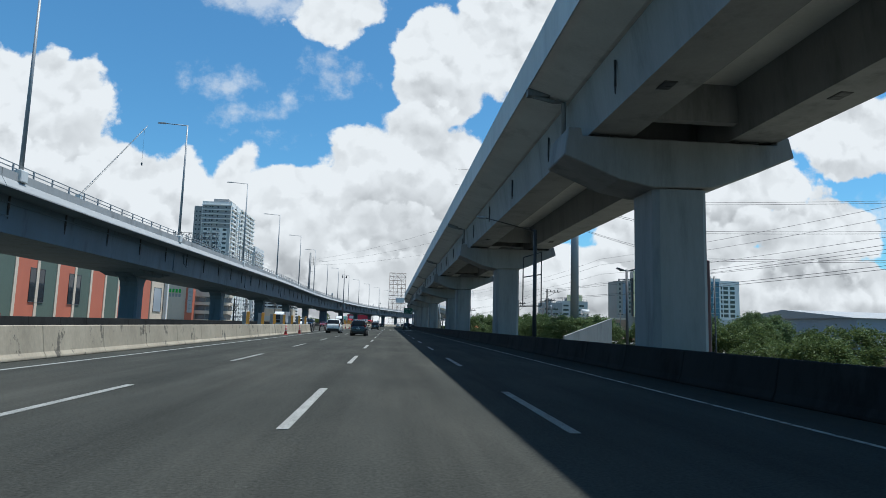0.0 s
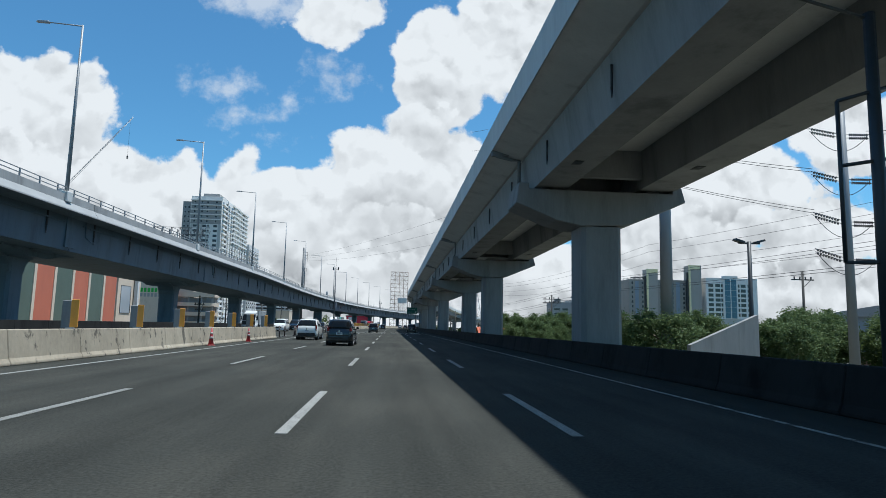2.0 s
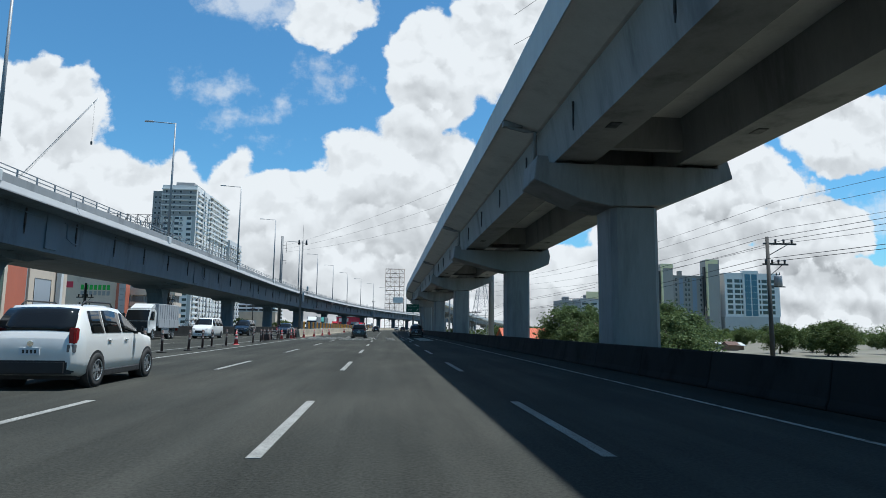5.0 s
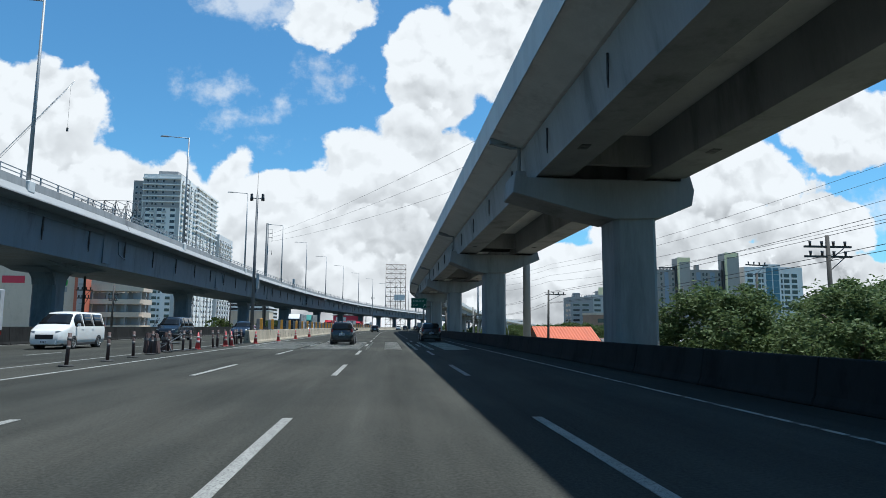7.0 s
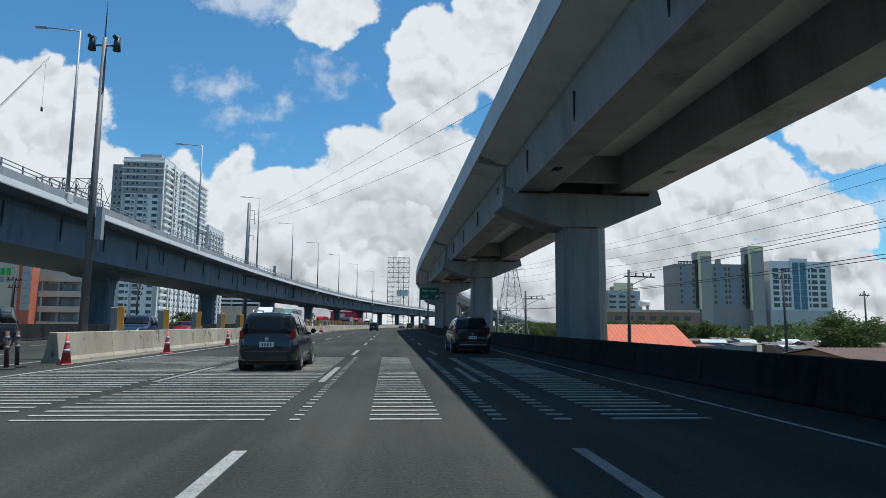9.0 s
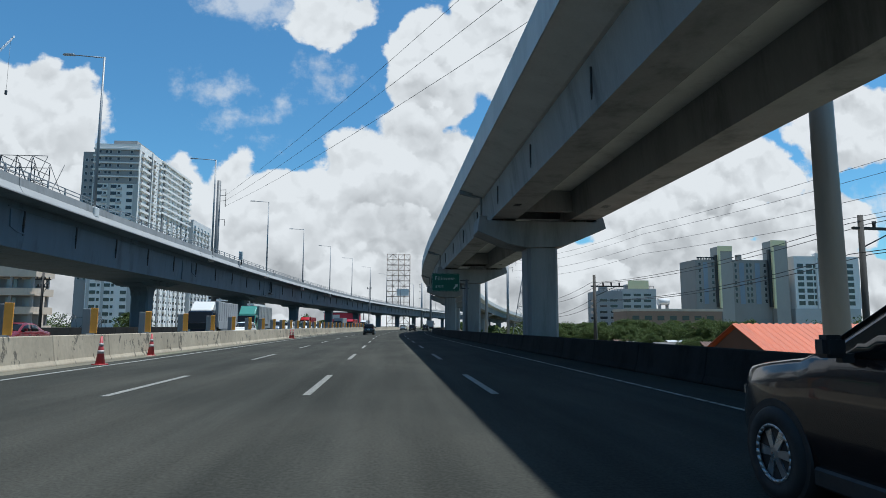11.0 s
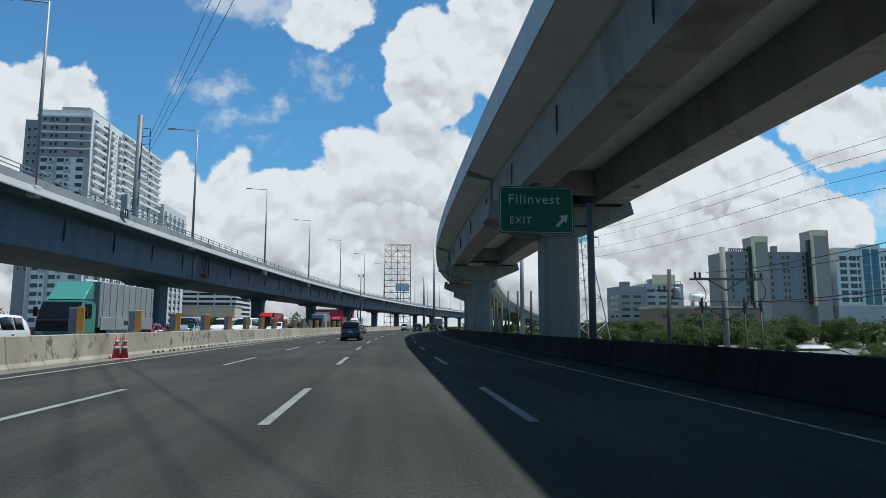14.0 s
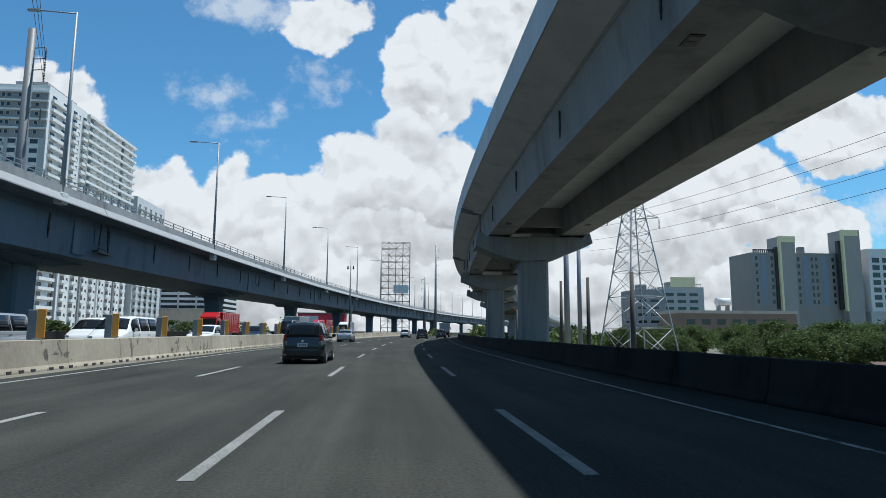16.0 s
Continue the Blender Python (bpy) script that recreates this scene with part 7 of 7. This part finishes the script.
def truck(label, cab_paint, cargo, length=8.5, half=1.15, height=3.5, deflector=True, group="trucks on the far carriageway"):
    """A box truck, tail at y = 0."""
    t = thing("box_truck", label, "truck", group=group)
    cab = length - 2.0
    outline = [(0, 0.75), (0, 2.35), (0.35, 2.6), (1.4, 2.6), (1.85, 1.65), (1.95, 1.0), (1.9, 0.55), (0.5, 0.55)]
    bm = bmesh.new()
    prism(bm, [(cab + y, z) for y, z in outline], -half + 0.08, half - 0.08, "x")
    part("cab", soften(bm, 0.06, 2), cab_paint, t)
    screen_quad = [(half - 0.14, cab + 1.86, 1.6), (-half + 0.14, cab + 1.86, 1.6), (-half + 0.16, cab + 1.43, 2.5), (half - 0.16, cab + 1.43, 2.5)]
    part("windscreen", quad_panel(screen_quad, 0.045, 0.03), CAR_GLASS, t, "dark windscreen")
    for s in (-1, 1):
        x = s * (half - 0.08)
        q = [(x, cab + 0.55, 1.65), (x, cab + 1.6, 1.65), (x, cab + 1.3, 2.4), (x, cab + 0.55, 2.4)]
        part("side_window", quad_panel(q if s > 0 else q[::-1], 0.012), CAR_GLASS, t)
        bm = bmesh.new()
        box(bm, s * (half - 0.5), s * (half - 0.16), cab + 1.88, cab + 1.99, 0.78, 0.98)
        part("headlight", soften(bm, 0.02, 1), TAIL_CLEAR, t, "clear headlight")
        bm = bmesh.new()
        box(bm, s * (half + 0.02), s * (half + 0.2), cab + 1.55, cab + 1.65, 1.75, 2.25)
        tube(bm, (s * (half - 0.1), cab + 1.6, 2.1), (s * (half + 0.1), cab + 1.6, 2.1), 0.02, n=5)
        part("mirror", bm, TRIM, t)
        bm = bmesh.new()
        box(bm, s * (half - 0.25), s * (half - 0.05), -0.03, 0.0, 0.75, 0.95)
        part("tail_light", bm, TAIL_RED, t, "red tail light")
        bm = bmesh.new()
        box(bm, s * (half - 0.06), s * (half - 0.01), 2.6, cab - 1.2, 0.5, 1.0)
        part("side_guard", bm, STEEL, t)
        for y, r in ((1.35, 0.46), (2.3, 0.46), (cab + 0.75, 0.46)):
            add_wheel(t, s * (half - 0.18), y, r, 0.3, s)
    bm = bmesh.new()
    box(bm, -half + 0.1, half - 0.1, cab + 1.85, cab + 2.06, 0.45, 0.74)
    part("bumper", soften(bm, 0.04, 1), TRIM, t)
    bm = bmesh.new()
    box(bm, -half * 0.88, half * 0.88, cab + 1.86, cab + 1.98, 1.0, 1.56)
    part("grille", soften(bm, 0.02, 1), TRIM, t)
    bm = bmesh.new()
    box(bm, -half, half, 0, cab - 0.15, 1.15, height)
    part("cargo_box", soften(bm, 0.03, 1), cargo, t)
    for s in (-1, 1):
        for k in range(9):
            bm = bmesh.new()
            y = 0.35 + (cab - 0.9) * k / 8
            box(bm, s * (half + 0.004), s * (half + 0.03), y, y + 0.05, 1.76, height - 0.06)
            part("box_rib", bm, cargo, t)
        for k in range(4):
            bm = bmesh.new()
            wide = (cab - 0.3) / 4
            box(bm, s * (half + 0.004), s * (half + 0.05), 0.08 + wide * k, wide * (k + 1), 1.02, 1.72)
            part("drop_side", soften(bm, 0.01, 1), cargo, t, "grey drop side board")
        if cargo is CARGO_SILVER:
            for k in range(6):
                bm = bmesh.new()
                box(bm, s * (half + 0.053), s * (half + 0.06), 2.6 + 0.34 * k, 2.84 + 0.34 * k, 1.3, 1.56)
                part("print_bar", bm, TRIM, t)
    bm = bmesh.new()
    box(bm, -half + 0.25, half - 0.25, 0.1, cab + 0.4, 0.7, 1.146)
    part("chassis", bm, TRIM, t)
    if deflector:
        bm = bmesh.new()
        prism(bm, [(cab + 0.05, 2.6), (cab + 1.35, 2.6), (cab + 1.2, 2.75), (cab + 0.3, height - 0.02), (cab + 0.05, height - 0.02)], -half + 0.2, half - 0.2, "x")
        part("wind_deflector", soften(bm, 0.08, 2), cab_paint if cab_paint is not NAVY_PAINT else WHITE_PAINT, t)
    return t


# on this side of the median
mpv = car("minivan", "black people carrier with roof rails and tinted windows", "minivan", BLACK_PAINT, "minivan", rails=True, group="cars ahead")
put_car(mpv, -3.58, 69.6, -1.0)
put_car(copy_thing(mpv, pose(0, 0, 0)), -3.5, 143.5)
put_car(copy_thing(mpv, pose(0, 0, 0)), -3.45, 250.0)
white_suv = car("suv", "white crossover with black lower trim", "SUV", WHITE_PAINT, "suv", rails=True, trim=TRIM)
put_car(white_suv, -7.3, 82.8)
dark_suv = car("suv", "dark brown sport utility car with a bright rear strip", "SUV", WINE_PAINT, "suv", rails=True, trim=TRIM, strip=True)
put_car(dark_suv, 3.75, 155.0)
silver = car("sedan", "silver sedan far ahead in the passing lane", "car", SILVER_PAINT, "sedan")
put_car(silver, -7.4, 300.0)
for x, y in ((1.0, 330.0), (3.9, 345.0), (-3.6, 352.0)):
    put_car(copy_thing(dark_suv if x > 0 else white_suv, pose(0, 0, 0)), x, y)
far_truck = truck("dark box truck far ahead in the outer lane", NAVY_PAINT, CARGO_GREY, 8.0, 1.1, 3.2, False, "trucks ahead")
put_car(far_truck, 3.9, 366.0)

# oncoming, beyond the median
def oncoming(t, x, y):
    """Nose towards -y, with the nose at the station y."""
    t.matrix_basis = pose(cx(y) + x, y, 0.0, 0, 0, 180 + turn(y))
    return t


def nose_at(t, x, y, length):
    return oncoming(t, x, y + length)


white_van = van("white passenger van coming along the far carriageway", WHITE_PAINT, group="vans on the far carriageway")
nose_at(white_van, -18.2, 132.5, 5.2)
for x, y in ((-14.6, 258.0), (-17.6, 27.0), (-18.0, 262.5)):
    nose_at(copy_thing(white_van, pose(0, 0, 0)), x, y, 5.2)
grey_van = van("grey passenger van with dark windows on the far carriageway", SILVER_PAINT, group="vans on the far carriageway")
nose_at(grey_van, -17.8, 251.0, 5.2)
black_van = van("black passenger van on the far carriageway", BLACK_PAINT, group="vans on the far carriageway")
nose_at(black_van, -19.0, 153.0, 5.2)
pickup = car("pickup", "dark pickup truck on the far carriageway", "pickup", NAVY_PAINT, "pickup")
nose_at(pickup, -15.2, 163.0, 5.1)
nose_at(copy_thing(pickup, pose(0, 0, 0)), -14.4, 286.0, 5.1)
red_car = car("sedan", "dark red sedan on the far carriageway", "car", DEEP_RED_PAINT, "sedan")
nose_at(red_car, -19.4, 186.0, 4.4)
nose_at(copy_thing(red_car, pose(0, 0, 0)), -19.6, 247.0, 4.4)
white_suv_far = car("suv", "white sport utility car on the far carriageway", "SUV", WHITE_PAINT, "suv")
nose_at(white_suv_far, -15.0, 218.3, 4.5)
nose_at(copy_thing(white_suv_far, pose(0, 0, 0)), -14.6, 272.0, 4.5)
grey_truck = truck("grey box truck with a pale wind deflector on the far carriageway", NAVY_PAINT, CARGO_GREY, 9.5)
nose_at(grey_truck, -16.8, 211.0, 9.5)
white_truck = truck("white cab truck with a grey cargo box on the far carriageway", WHITE_PAINT, CARGO_GREY, 7.6, 1.05, 3.1)
nose_at(white_truck, -21.2, 124.6, 7.6)
teal_truck = truck("teal cab truck with a silver cargo box on the far carriageway", TEAL_PAINT, CARGO_SILVER, 9.8, height=3.7)
nose_at(teal_truck, -17.0, 230.3, 9.8)
red_truck = truck("red cab truck with a red cargo box on the far carriageway", RED_PAINT, RED_PAINT, 8.0, 1.1, 3.2)
nose_at(red_truck, -20.5, 292.0, 8.0)
blue_truck = truck("dark cab truck with a grey cargo box on the far carriageway", NAVY_PAINT, CARGO_GREY, 8.5, 1.1, 3.3, False)
nose_at(blue_truck, -16.6, 312.0, 8.5)
nose_at(copy_thing(red_truck, pose(0, 0, 0)), -17.0, 334.0, 8.0)
nose_at(copy_thing(white_truck, pose(0, 0, 0)), -16.0, 352.0, 7.6)
